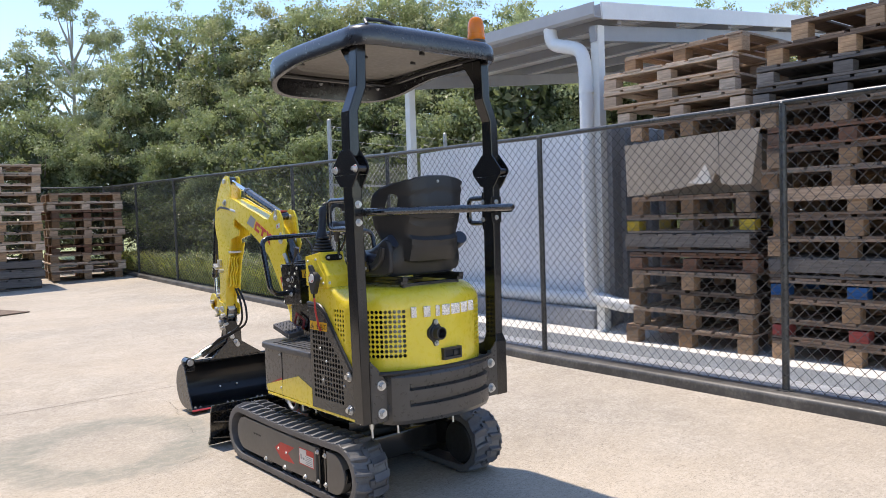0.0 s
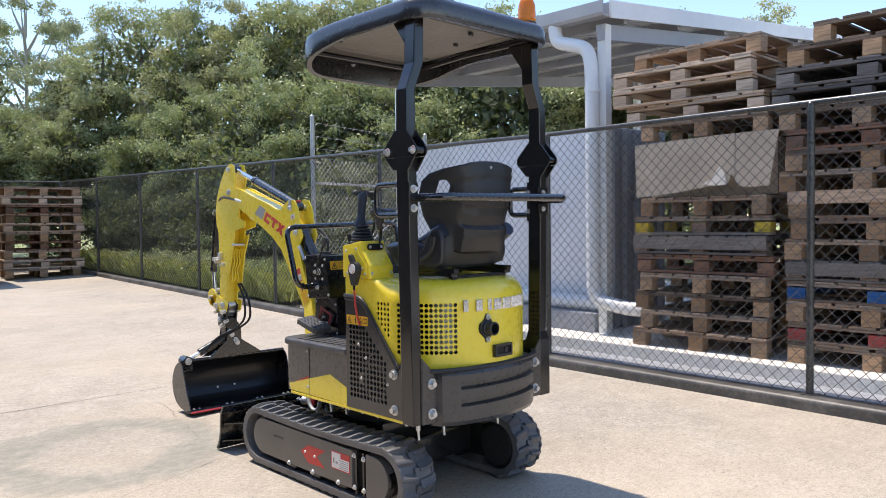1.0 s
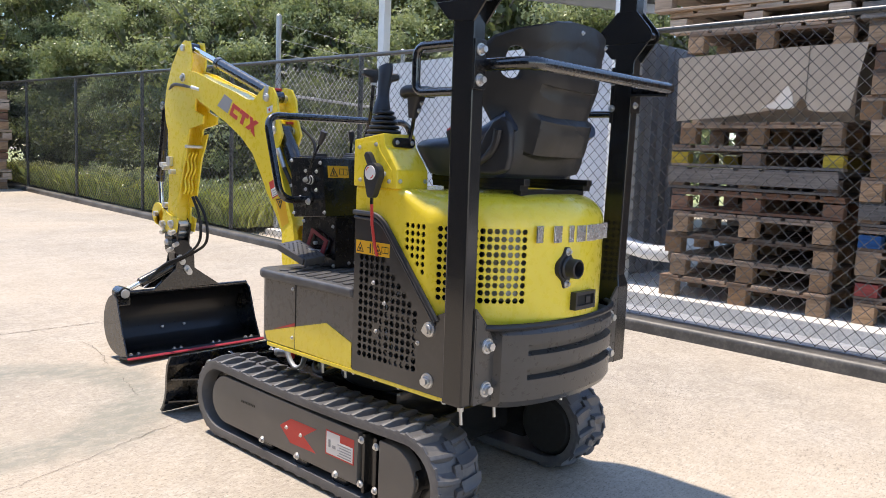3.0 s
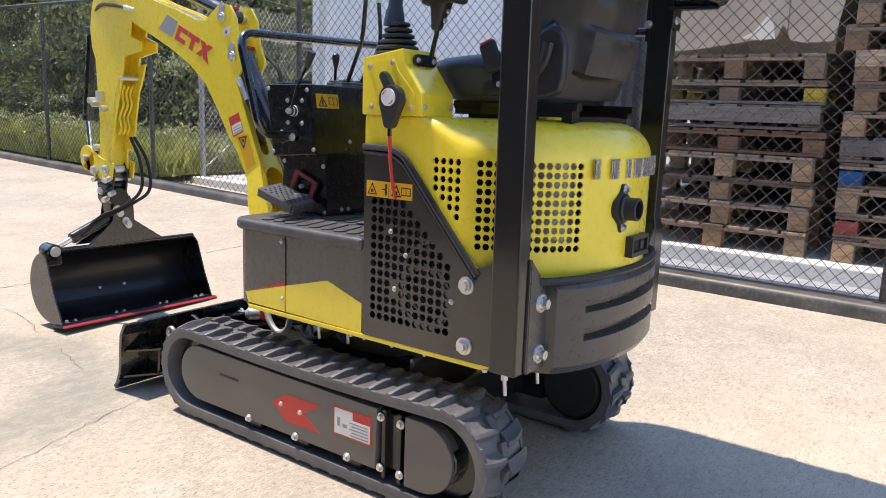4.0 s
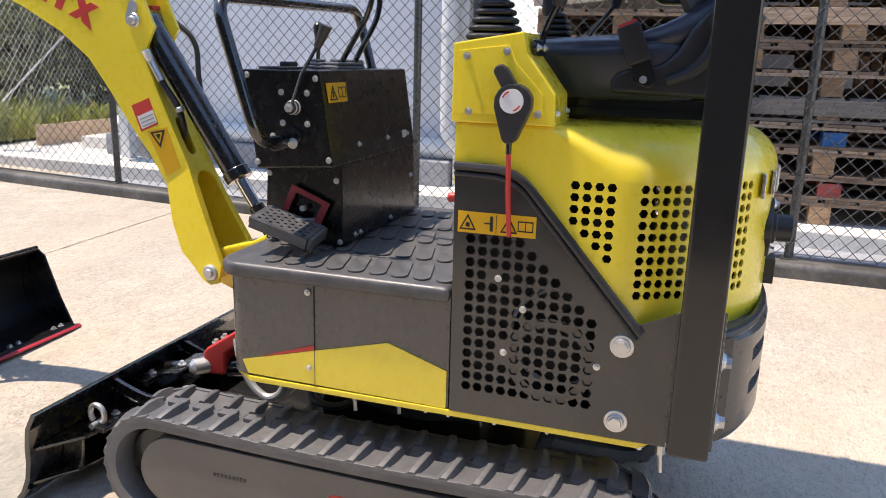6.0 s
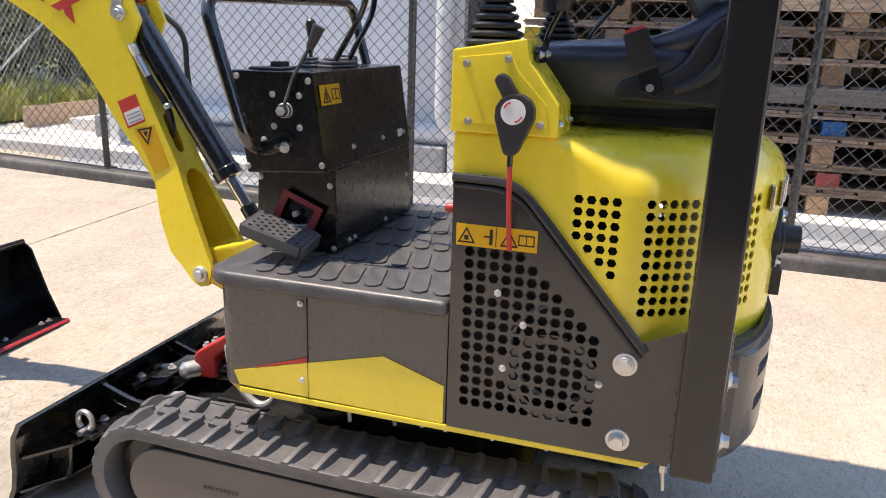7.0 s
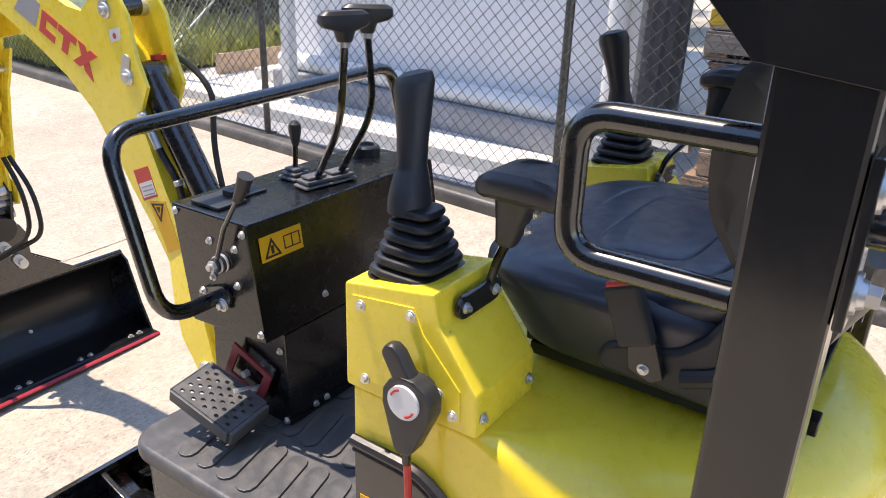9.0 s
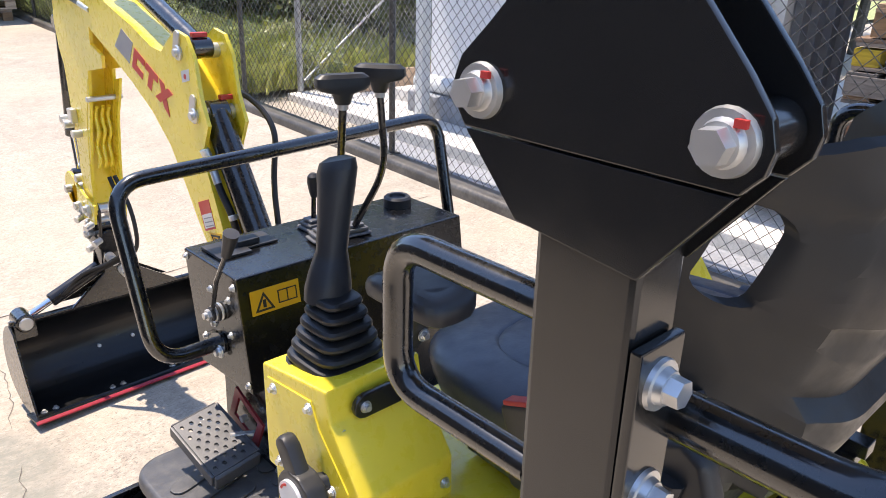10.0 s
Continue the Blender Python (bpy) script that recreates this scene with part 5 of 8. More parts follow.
# hood lock
bm = bm_new()
LK = (-0.076, -0.542, 0.802)
add_prism(bm, [(LK[0] + p[0], LK[2] + p[1]) for p in ((0.010, 0.062), (0.018, 0.040), (0.040, 0.018), (0.044, 0.0), (0.040, -0.018), (0.018, -0.040), (0.010, -0.062), (-0.010, -0.062), (-0.018, -0.040), (-0.040, -0.018), (-0.044, 0), (-0.040, 0.018), (-0.018, 0.040), (-0.010, 0.062))], "y", LK[1] - 0.012, LK[1] + 0.01, 0.004)
lock = part("hood_lock", bm, M_PLASTIC, hood, "black exhaust collar with two screws")
bm = bm_new()
add_lathe(bm, [(0.034, 0.0), (0.034, 0.008), (0.029, 0.012), (0.029, 0.040), (0.027, 0.042), (0.023, 0.042), (0.022, 0.006), (0.001, 0.005)], at((LK[0], LK[1] - 0.010, LK[2]), "-y"), 28)
part("outlet", bm, M_PLASTIC, lock)
for dz in (0.048, -0.048):
    bolt((LK[0], LK[1] - 0.012, LK[2] + dz), "-y", lock)
# latch
bm = bm_new()
outer = [(-0.054, -0.027), (0.054, -0.027), (0.054, 0.027), (-0.054, 0.027)]
inner = [(-0.045, -0.015), (0.045, -0.015), (0.045, 0.017), (-0.045, 0.017)]
add_perforated(bm, [(x + 0.004, z + 0.700) for x, z in outer], [[(x + 0.004, z + 0.700) for x, z in inner]], "y", -0.574, -0.540)
latch = part("latch", bm, M_PLASTIC, hood)
# near-black filler gives the latch opening its shade
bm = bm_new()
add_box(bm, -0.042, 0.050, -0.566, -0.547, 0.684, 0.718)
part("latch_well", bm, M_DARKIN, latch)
bm = bm_new()
add_box(bm, 0.012, 0.034, -0.571, -0.560, 0.689, 0.711, 0.002)
part("latch_button", bm, M_PLASTIC, latch)
# maker's mark as plain chrome blocks
W = [0.034, 0.040, 0.012, 0.034, 0.040, 0.036, 0.034]
x = -0.186
for k, w in enumerate(W):
    bm = bm_new()
    y = min((abs(p[0] - x - w / 2), p[1]) for p in (plan_point(HOOD_LEN * q / 400) for q in range(401)))[1] + 0.001
    m = Matrix.Translation((x + w / 2, y, 0.902)) @ Matrix.Rotation(-(x + w / 2) * 0.35, 4, "Z")
    add_box(bm, -w / 2 - 0.0062, w / 2 + 0.0062, -0.005, 0.002, -0.025, 0.025, 0.002, m)
    x += w + 0.0215
    ob = part("badge_block", bm, M_BADGE, hood, "plain chrome badge block")

# -- counterweight band: bulging, with two sunk grooves --
bm = bm_new()
NX, ZS = 36, [0.405, 0.424, 0.484, 0.492, 0.512, 0.515, 0.556, 0.564, 0.584, 0.587, 0.618, 0.634]
grid = []
for iz, z in enumerate(ZS):
    row = []
    for i in range(NX + 1):
        x = -0.312 + 0.624 * i / NX
        y = -0.455 - 0.118 * (1 - (x / 0.312) ** 2) ** 0.5
        if iz in (3, 4, 7, 8) and x > -0.215:
            y += 0.024
        if iz in (0, 11):
            y += 0.012
        row.append(bm.verts.new((x, y, z)))
    grid.append(row)
for a, b in zip(grid, grid[1:]):
    for i in range(NX):
        bm.faces.new((a[i], a[i + 1], b[i + 1], b[i]))
for row, flip in ((grid[0], True), (grid[-1], False)):
    back = [bm.verts.new((v.co.x, -0.30, v.co.z)) for v in (row[0], row[-1])]
    loop = [back[0]] + row + [back[1]]
    bm.faces.new(loop[::-1] if flip else loop)
part("counterweight", bm, M_WEIGHT, EX, "dark grey bulging counterweight with two grooves", angle=0.4)
bm = bm_new()
pts = [(-0.355 + 0.71 * i / 40, -0.440 - 0.118 * max(0.0, 1 - ((-0.355 + 0.71 * i / 40) / 0.355) ** 2) ** 0.62, 0.640) for i in range(41)]
add_tube(bm, pts, 0.010, 8)
part("hood_seal", bm, M_PLASTIC, EX, "black rubber seal under the hood")


# -- canopy posts --
def build_post(side):
    s = side
    way = "-x" if s < 0 else "x"
    bm = bm_new()
    def ring(xc, z, hy=0.0365, yc=-0.428, hx=0.025):
        return [(xc + dx * hx, yc + dy * hy, z) for dx, dy in ((-1, -1), (1, -1), (1, 1), (-1, 1))]
    levels = [ring(s * 0.404, 0.424), ring(s * 0.420, 1.540)] if s < 0 else [ring(0.412, 0.420, 0.045, hx=0.036), ring(0.412, 0.690, 0.045, hx=0.036), ring(0.408, 0.730), ring(0.420, 1.540)]
    upper = [ring(s * 0.420, 1.600, 0.034), ring(s * 0.418, 1.795, 0.032), ring(s * 0.372, 1.905, 0.032), ring(s * 0.366, 2.095, 0.032)]
    for lv in (levels, upper):
        t = bm_new()
        loops = [[t.verts.new(p) for p in r] for r in lv]
        for a, b in zip(loops, loops[1:]):
            for k in range(4):
                t.faces.new((a[k], a[(k + 1) % 4], b[(k + 1) % 4], b[k]))
        t.faces.new(loops[0][::-1])
        t.faces.new(loops[-1])
        bmesh.ops.recalc_face_normals(t, faces=t.faces)
        bmesh.ops.bevel(t, geom=[e for e in t.edges if e.calc_face_angle(0) > 0.9], offset=0.005, segments=2, affect="EDGES", profile=0.5)
        absorb(bm, t)
    post = part("canopy_post", bm, M_LEG, EX, "black square steel canopy post", angle=0.2)
    # folding knuckle: two pairs of plates
    bm = bm_new()
    knuckle = [(-0.392, 1.630), (-0.350, 1.586), (-0.328, 1.565), (-0.322, 1.550), (-0.324, 1.535), (-0.333, 1.522), (-0.513, 1.522), (-0.523, 1.533), (-0.526, 1.546), (-0.522, 1.560), (-0.508, 1.578), (-0.462, 1.630)]
    for x in (s * 0.4455, s * 0.3945):
        add_prism(bm, knuckle, "x", x - 0.0035, x + 0.0035, 0.0015)
    lower = [(-0.334, 1.5208), (-0.379, 1.473), (-0.466, 1.463), (-0.512, 1.5208)]
    for x in (s * 0.4455, s * 0.3945):
        add_prism(bm, lower, "x", x - 0.0035, x + 0.0035, 0.001)
    knuckle_part = part("knuckle_plate", bm, M_LEG, post, "bolted black hinge plates")
    for y in (-0.347, -0.503):
        bolt((s * 0.449, y, 1.546), way, knuckle_part, "mid")
        bm = bm_new()
        add_cyl(bm, (s * 0.40, y, 1.546), (s * 0.44, y, 1.546), 0.016, seg=16)
        part("spacer", bm, M_LEG, knuckle_part)
        bm = bm_new()
        add_box(bm, min(s * 0.4575, s * 0.4545), max(s * 0.4575, s * 0.4545), y - 0.012, y - 0.006, 1.555, 1.559)
        part("paint_mark", bm, M_DECALRED, knuckle_part, "red torque mark")
    # foot flange wrapping round to the counterweight
    bm = bm_new()
    add_prism(bm, [(s * 0.385, 0.424), (s * 0.278, 0.424), (s * 0.278, 0.560), (s * 0.345, 0.660), (s * 0.385, 0.700)], "y", -0.472, -0.464, 0.002)
    add_prism(bm, [(-0.385, 0.430), (-0.385, 0.686), (-0.40, 0.70), (-0.47, 0.70), (-0.47, 0.430)], "x", min(s * 0.381, s * 0.389), max(s * 0.381, s * 0.389), 0.002)
    flange = part("post_flange", bm, M_WEIGHT, post)
    for z in (0.589, 0.464):
        bolt((s * 0.334, -0.472, z), "-y", flange, "big")
    # grab handle ahead of the post
    bm = bm_new()
    xg = s * 0.428
    add_tube(bm, rounded([(xg, -0.392, 1.415), (xg, -0.245, 1.415), (xg, -0.245, 1.288), (xg, -0.392, 1.288)], 0.035, 8), 0.0125, 12)
    part("grab_handle", bm, M_GLOSS, post, "bent black tube grab handle")
    bm = bm_new()
    add_box(bm, min(s * 0.395, s * 0.388), max(s * 0.395, s * 0.388), -0.400, -0.386, 1.255, 1.445, 0.002)
    part("handle_plate", bm, M_LEG, post)
    for z in (1.395, 1.305):
        bolt((s * 0.388, -0.394, z), "x" if s < 0 else "-x", post)
    # gusset at the canopy
    bm = bm_new()
    add_prism(bm, [(-0.40, 2.10), (-0.40, 1.985), (-0.385, 1.985), (-0.30, 2.10)], "x", min(s * 0.355, s * 0.377), max(s * 0.355, s * 0.377), 0.004)
    part("gusset", bm, M_LEG, post)
    return post


build_post(-1)
build_post(1)
# bar behind the seat
bm = bm_new()
add_tube(bm, rounded([(-0.388, -0.470, 1.357), (-0.386, -0.612, 1.357), (0.392, -0.618, 1.364), (0.392, -0.478, 1.364)], 0.05, 8), 0.0175, 14)
rear_bar = part("rear_bar", bm, M_GLOSS, EX, "black tube guard bar behind the seat")
bm = bm_new()
add_box(bm, -0.445, -0.398, -0.474, -0.466, 1.290, 1.420, 0.002)
part("bar_bracket", bm, M_LEG, rear_bar)
bm = bm_new()
add_box(bm, 0.372, 0.440, -0.474, -0.466, 1.290, 1.420, 0.002)
add_prism(bm, [(0.345, -0.47), (0.392, -0.47), (0.392, -0.60), (0.375, -0.60)], "z", 1.340, 1.348, 0.001)
part("bar_bracket", bm, M_LEG, rear_bar)
for x in (-0.422, 0.405):
    for z in (1.393, 1.315):
        bolt((x, -0.473, z), "-y", rear_bar, "mid" if x < 0 else "bolt")

# -- canopy: moulded shell with rolled rim, liner below --
CX, CXM, CY0, CY1, CR, CF = 0.428, -0.006, -0.545, 0.430, 0.125, 0.240


def canopy_plan(off):
    """Rounded rectangle, off metres inside the rim, with a bowed front."""
    hx, y0, y1, rr, rf = CX - off, CY0 + off, CY1 - off, max(0.03, CR - off * 0.8), max(0.05, CF - off * 0.9)
    pts = []
    for cx, cy, a0, r in ((hx - rf, y1 - rf, 0, rf), (-hx + rf, y1 - rf, 90, rf), (-hx + rr, y0 + rr, 180, rr), (hx - rr, y0 + rr, 270, rr)):
        for k in range(9):
            a = radians(a0 + 90 * k / 8)
            pts.append((cx + r * math.cos(a), cy + r * math.sin(a)))
    # denser straight runs
    out = []
    for k, p in enumerate(pts):
        q = pts[(k + 1) % len(pts)]
        n = max(1, int(math.dist(p, q) / 0.06))
        out += [(p[0] + (q[0] - p[0]) * i / n, p[1] + (q[1] - p[1]) * i / n) for i in range(n)]
    return out


def canopy_row(bm, off, z, arch, deep=0.0):
    rows = []
    for x, y in canopy_plan(off):
        bow = 0.035 * (1 - (x / CX) ** 2) * max(0.0, (y - CY1 + CR) / CR) if y > CY1 - CR else 0.0
        drop = -0.040 * max(0.0, y / CY1) ** 2
        drop -= deep * max(0.0, min(1.0, (y + 0.05) / 0.40)) ** 1.3
        rows.append(bm.verts.new((x + CXM, y + bow, z + drop + arch * (1 - (x / CX) ** 2))))
    return rows


bm = bm_new()
rings = [canopy_row(bm, o, z, a, 0.045 * (z < 2.10)) for o, z, a in ((0.030, 2.078, 0.0), (0.008, 2.076, 0.0), (0.0, 2.090, 0.0), (0.0, 2.130, 0.0), (0.008, 2.152, 0.0), (0.030, 2.166, 0.004), (0.075, 2.178, 0.012), (0.16, 2.190, 0.022), (0.26, 2.198, 0.028))]
n = min(len(r) for r in rings)
def bridge(bm, a, b):
    """Join two closed rows that may differ in their number of points."""
    ia = ib = 0
    na, nb = len(a), len(b)
    while ia < na or ib < nb:
        if ib >= nb or (ia < na and (ia + 1) / na <= (ib + 1) / nb):
            bm.faces.new((a[ia % na], a[(ia + 1) % na], b[ib % nb]))
            ia += 1
        else:
            bm.faces.new((a[ia % na], b[(ib + 1) % nb], b[ib % nb]))
            ib += 1
for a, b in zip(rings, rings[1:]):
    bridge(bm, a, b)
bm.faces.new(rings[-1])
# inner lip turning down, deeper in front
lip = [canopy_row(bm, o, z, 0.0) for o, z in ((0.034, 2.128), (0.060, 2.138))]
bridge(bm, rings[0], lip[0])
bridge(bm, lip[0], lip[1])
canopy = part("canopy", bm, M_SHELL, EX, "dark grey moulded plastic canopy roof", angle=0.9)
bm = bm_new()
liner = canopy_row(bm, 0.055, 2.136, 0.006)
bm.faces.new(liner)
inner = canopy_row(bm, 0.13, 2.128, 0.0)
inner2 = canopy_row(bm, 0.15, 2.150, 0.0)
inner0 = canopy_row(bm, 0.105, 2.134, 0.0)
bridge(bm, inner0, inner)
bridge(bm, inner, inner2)
part("canopy_liner", bm, M_UNDER, canopy, "pale brown grey canopy liner")
# flat dark plate in place of a hollow, coloured as the recess's shade
bm = bm_new()
add_box(bm, -0.20, 0.22, -0.02, 0.25, 2.1285, 2.1325, 0.001)
part("recess_shade", bm, M_PLASTIC, canopy)
for x, y in ((-0.20, -0.20), (0.10, -0.30), (-0.10, -0.10), (0.20, -0.10), (-0.28, 0.20), (0.28, 0.20)):
    bm = bm_new()
    add_prism(bm, slot(x, y, 0.02, 0.009, 0.4), "z", 2.118, 2.134, 0.002)
    part("liner_clip", bm, M_PLASTIC, canopy)
bm = bm_new()
for s in (-1, 1):
    add_tube(bm, [(s * 0.366, -0.44, 2.112), (s * 0.372, 0.0, 2.114), (s * 0.34, 0.33, 2.085)], 0.013, 8)
add_tube(bm, [(-0.366, -0.44, 2.112), (0.366, -0.44, 2.112)], 0.013, 8)
add_tube(bm, [(-0.34, 0.33, 2.085), (0.34, 0.33, 2.085)], 0.013, 8)
part("canopy_frame", bm, M_LEG, canopy)
for p in ((-0.375, 0.355, 2.066), (-0.05, 0.40, 2.075), (0.30, 0.36, 2.07)):
    bolt(p, "-z", canopy)
bm = bm_new()
add_tube(bm, rounded([(-0.36, -0.50, 2.165), (-0.345, -0.46, 2.198), (-0.22, -0.44, 2.210), (-0.17, -0.46, 2.185)], 0.02), 0.008, 8)
part("roof_hook", bm, M_PLASTIC, canopy)
bm = bm_new()
add_box(bm, -0.02, 0.16, -0.36, -0.28, 2.205, 2.226, 0.006)
part("roof_vent", bm, M_PLASTIC, canopy)
# beacon
BX, BY, BZ = 0.335, -0.440, 2.166
bm = bm_new()
add_lathe(bm, [(0.046, 0.0), (0.046, 0.022), (0.040, 0.026)], at((BX, BY, BZ)), 28)
beacon = part("beacon_base", bm, M_PLASTIC, EX)
bm = bm_new()
add_lathe(bm, [(0.040, 0.024), (0.044, 0.034), (0.043, 0.050), (0.041, 0.054), (0.042, 0.058), (0.041, 0.085), (0.038, 0.110), (0.030, 0.128), (0.016, 0.138), (0.002, 0.140)], at((BX, BY, BZ)), 28)
part("beacon_lens", bm, M_AMBER, beacon, "amber plastic beacon dome")
bm = bm_new()
add_cyl(bm, (BX, BY, BZ + 0.026), (BX, BY, BZ + 0.09), 0.014, seg=12)
part("beacon_lamp", bm, M_CHROME, beacon)


# -- operator consoles --
def build_console(side):
    s = side
    xo, xi = s * 0.3885, s * 0.254
    lo, hi = min(xo, xi), max(xo, xi)
    way = "-x" if s < 0 else "x"
    prof = [(0.056, 1.012), (0.056, 1.156), (-0.076, 1.178), (-0.084, 1.140), (-0.139, 1.068), (-0.141, 1.012)]
    bm = bm_new()
    add_prism(bm, prof, "x", lo, hi, 0.004)
    con = part("console", bm, M_YELLOW, EX, "yellow sheet steel control console")
    bm = bm_new()
    cover = [(0.040, 1.030), (0.042, 1.143), (-0.050, 1.154), (-0.064, 1.124), (-0.117, 1.068), (-0.119, 1.028)]
    x = xo + s * 0.0018
    add_prism(bm, cover, "x", min(xo - s * 0.001, x), max(xo - s * 0.001, x), 0.0008)
    part("console_cover", bm, M_YELLOW, con)
    for y, z in ((0.028, 1.133), (-0.047, 1.143), (0.022, 1.033), (-0.109, 1.033), (-0.088, 1.055)):
        bolt((x, y, z), way, con, "screw")
    for p in ((s * 0.375, -0.141, 1.035), (s * 0.268, -0.141, 1.035)):
        bolt(p, "-y", con, "screw")
    bolt((s * 0.375, -0.085, 1.128), "-y", con, "screw")
    # square bellows under the joystick
    cx, cy, cz = s * 0.322, -0.006, 1.166
    bm = bm_new()
    def square(h, z):
        return [bm.verts.new((cx + h * 0.96 * math.copysign(abs(math.cos(a)) ** 0.52, math.cos(a)), cy + h * math.copysign(abs(math.sin(a)) ** 0.52, math.sin(a)), z)) for a in np.linspace(0, math.tau, 24, endpoint=False)]
    rows, z = [], cz - 0.004
    rows.append(square(0.054, z))
    for k in range(6):
        h = 0.052 - 0.0050 * k
        rows += [square(h - 0.008, z + 0.0008), square(h - 0.002, z + 0.0022), square(h, z + 0.0052), square(h, z + 0.0082), square(h - 0.002, z + 0.0115), square(h - 0.008, z + 0.0135)]
        z += 0.0148
    for a, b in zip(rows, rows[1:]):
        for k in range(24):
            bm.faces.new((a[k], a[(k + 1) % 24], b[(k + 1) % 24], b[k]))
    bm.faces.new(rows[-1])
    bm.faces.new(rows[0][::-1])
    joystick = part("joystick", bm, M_BELLOWS, con, "black rubber bellows with moulded grip")
    for dx, dy in ((-0.02, -0.054), (0.03, 0.05), (0.045, -0.05)):
        bolt((cx + dx, cy + dy, cz), "z", con, "screw")
    # grip: swept rings of a rounded oval
    bm = bm_new()
    base, top = Vector((s * 0.324, 0.008, 1.240)), Vector((s * 0.288, 0.026, 1.398))
    secs = [(0.0, 0.028, 0.026, 0), (0.08, 0.0285, 0.0265, 0), (0.18, 0.0255, 0.0240, 0), (0.30, 0.0205, 0.020, 0), (0.34, 0.0185, 0.0185, 0), (0.55, 0.0190, 0.0200, 0.001), (0.76, 0.0212, 0.0235, 0.002), (0.90, 0.0220, 0.0265, 0.004), (0.97, 0.0195, 0.0235, 0.005), (1.0, 0.009, 0.011, 0.006)]
    loops = []
    for f, rx, ry, dy in secs:
        c = base.lerp(top, f) + Vector((0, dy, 0))
        loops.append([bm.verts.new(c + Vector((rx * math.cos(a), ry * math.sin(a), -0.3 * ry * math.sin(a) * (f > 0.7)))) for a in np.linspace(0, math.tau, 16, endpoint=False)])
    for a, b in zip(loops, loops[1:]):
        for k in range(16):
            bm.faces.new((a[k], a[(k + 1) % 16], b[(k + 1) % 16], b[k]))
    bm.faces.new(loops[0][::-1])
    bm.faces.new(loops[-1])
    part("grip", bm, M_PLASTIC, joystick)
    # wrist rest on a cranked bar, set higher and further back on the other side
    ry, rz = (0.0, 0.0) if s < 0 else (-0.036, 0.034)
    bm = bm_new()
    add_prism(bm, slot(s * 0.315, 1.151, 0.064, 0.015, 0.0), "y", -0.094, -0.086, 0.002)
    add_tube(bm, rounded([(s * 0.290, -0.088, 1.155), (s * 0.288, -0.096, 1.190), (s * 0.306, -0.122 + ry, 1.236 + rz)], 0.03), 0.006, 8)
    part("rest_bracket", bm, M_LEG, con, "black bent steel bracket")
    for x in (s * 0.347, s * 0.283):
        bolt((x, -0.094, 1.151), "-y", con, "screw")
    bm = bm_new()
    stem = []
    for z, hx, hy, cy in ((1.226, 0.010, 0.010, -0.122), (1.230, 0.013, 0.012, -0.122), (1.255, 0.017, 0.017, -0.127), (1.292, 0.023, 0.027, -0.135)):
        stem.append([bm.verts.new((s * 0.312 + hx * math.copysign(abs(math.cos(a)) ** 0.6, math.cos(a)), cy + ry + hy * math.copysign(abs(math.sin(a)) ** 0.6, math.sin(a)), z + rz)) for a in np.linspace(0, math.tau, 20, endpoint=False)])
    for a, b in zip(stem, stem[1:]):
        for k in range(20):
            bm.faces.new((a[k], a[(k + 1) % 20], b[(k + 1) % 20], b[k]))
    bm.faces.new(stem[0][::-1])
    bm.faces.new(stem[-1])
    part("rest_stem", bm, M_PLASTIC, con)
    for z in (1.270, 1.248):
        bolt((s * 0.309, -0.144 - 0.42 * (z - 1.248) + ry, z + rz), "-y", con, "screw")
    bm = bm_new()
    pad = []
    for z, g in ((1.289, 0.86), (1.293, 0.97), (1.299, 1.0), (1.306, 1.0), (1.312, 0.95), (1.317, 0.82), (1.319, 0.55)):
        pad.append([bm.verts.new((s * 0.318 + 0.042 * g * math.copysign(abs(math.cos(a)) ** 0.6, math.cos(a)), -0.148 + ry + 0.056 * g * math.copysign(abs(math.sin(a)) ** 0.6, math.sin(a)), z + rz + 0.005 * math.cos(a * 2))) for a in np.linspace(0, math.tau, 24, endpoint=False)])
    for a, b in zip(pad, pad[1:]):
        for k in range(24):
            bm.faces.new((a[k], a[(k + 1) % 24], b[(k + 1) % 24], b[k]))
    bm.faces.new(pad[0][::-1])
    bm.faces.new(pad[-1])
    part("wrist_rest", bm, M_PLASTIC, con, "black moulded wrist rest")
    return con


con_left = build_console(-1)
build_console(1)

# -- safety lever on the left console with its red cable --
bm = bm_new()
body = [(-0.045, 1.078), (-0.036, 1.064), (-0.035, 1.045), (-0.052, 0.987), (-0.058, 0.981), (-0.072, 0.981), (-0.079, 0.988), (-0.104, 1.045), (-0.104, 1.064), (-0.096, 1.078), (-0.080, 1.087), (-0.060, 1.087)]
add_prism(bm, body, "x", -0.430, -0.404, 0.006)
add_prism(bm, [(-0.030, 1.108), (-0.037, 1.119), (-0.048, 1.121), (-0.058, 1.113), (-0.078, 1.082), (-0.050, 1.074)], "x", -0.428, -0.408, 0.006)
add_cyl(bm, (-0.405, -0.069, 1.060), (-0.388, -0.075, 1.060), 0.012, seg=14)
safety = part("safety_lever", bm, M_PLASTIC, con_left, "black teardrop safety lever")
bm = bm_new()
add_cyl(bm, (-0.430, -0.069, 1.057), (-0.434, -0.069, 1.057), 0.0215, seg=28)
part("dial_face", bm, M_DECALWHITE, safety, "pale round dial with red marks")
for a0 in (0.3, 3.4):
    bm = bm_new()
    add_perforated(bm, [(-0.069 + r * math.sin(a), 1.057 + r * math.cos(a)) for r, way in ((0.0180, 1), (0.0155, -1)) for a in [a0 + 0.1 * k for k in range(10)][::way]], [], "x", -0.4352, -0.4338)
    part("dial_print", bm, M_DECALRED, safety, "red arc print")
bm = bm_new()
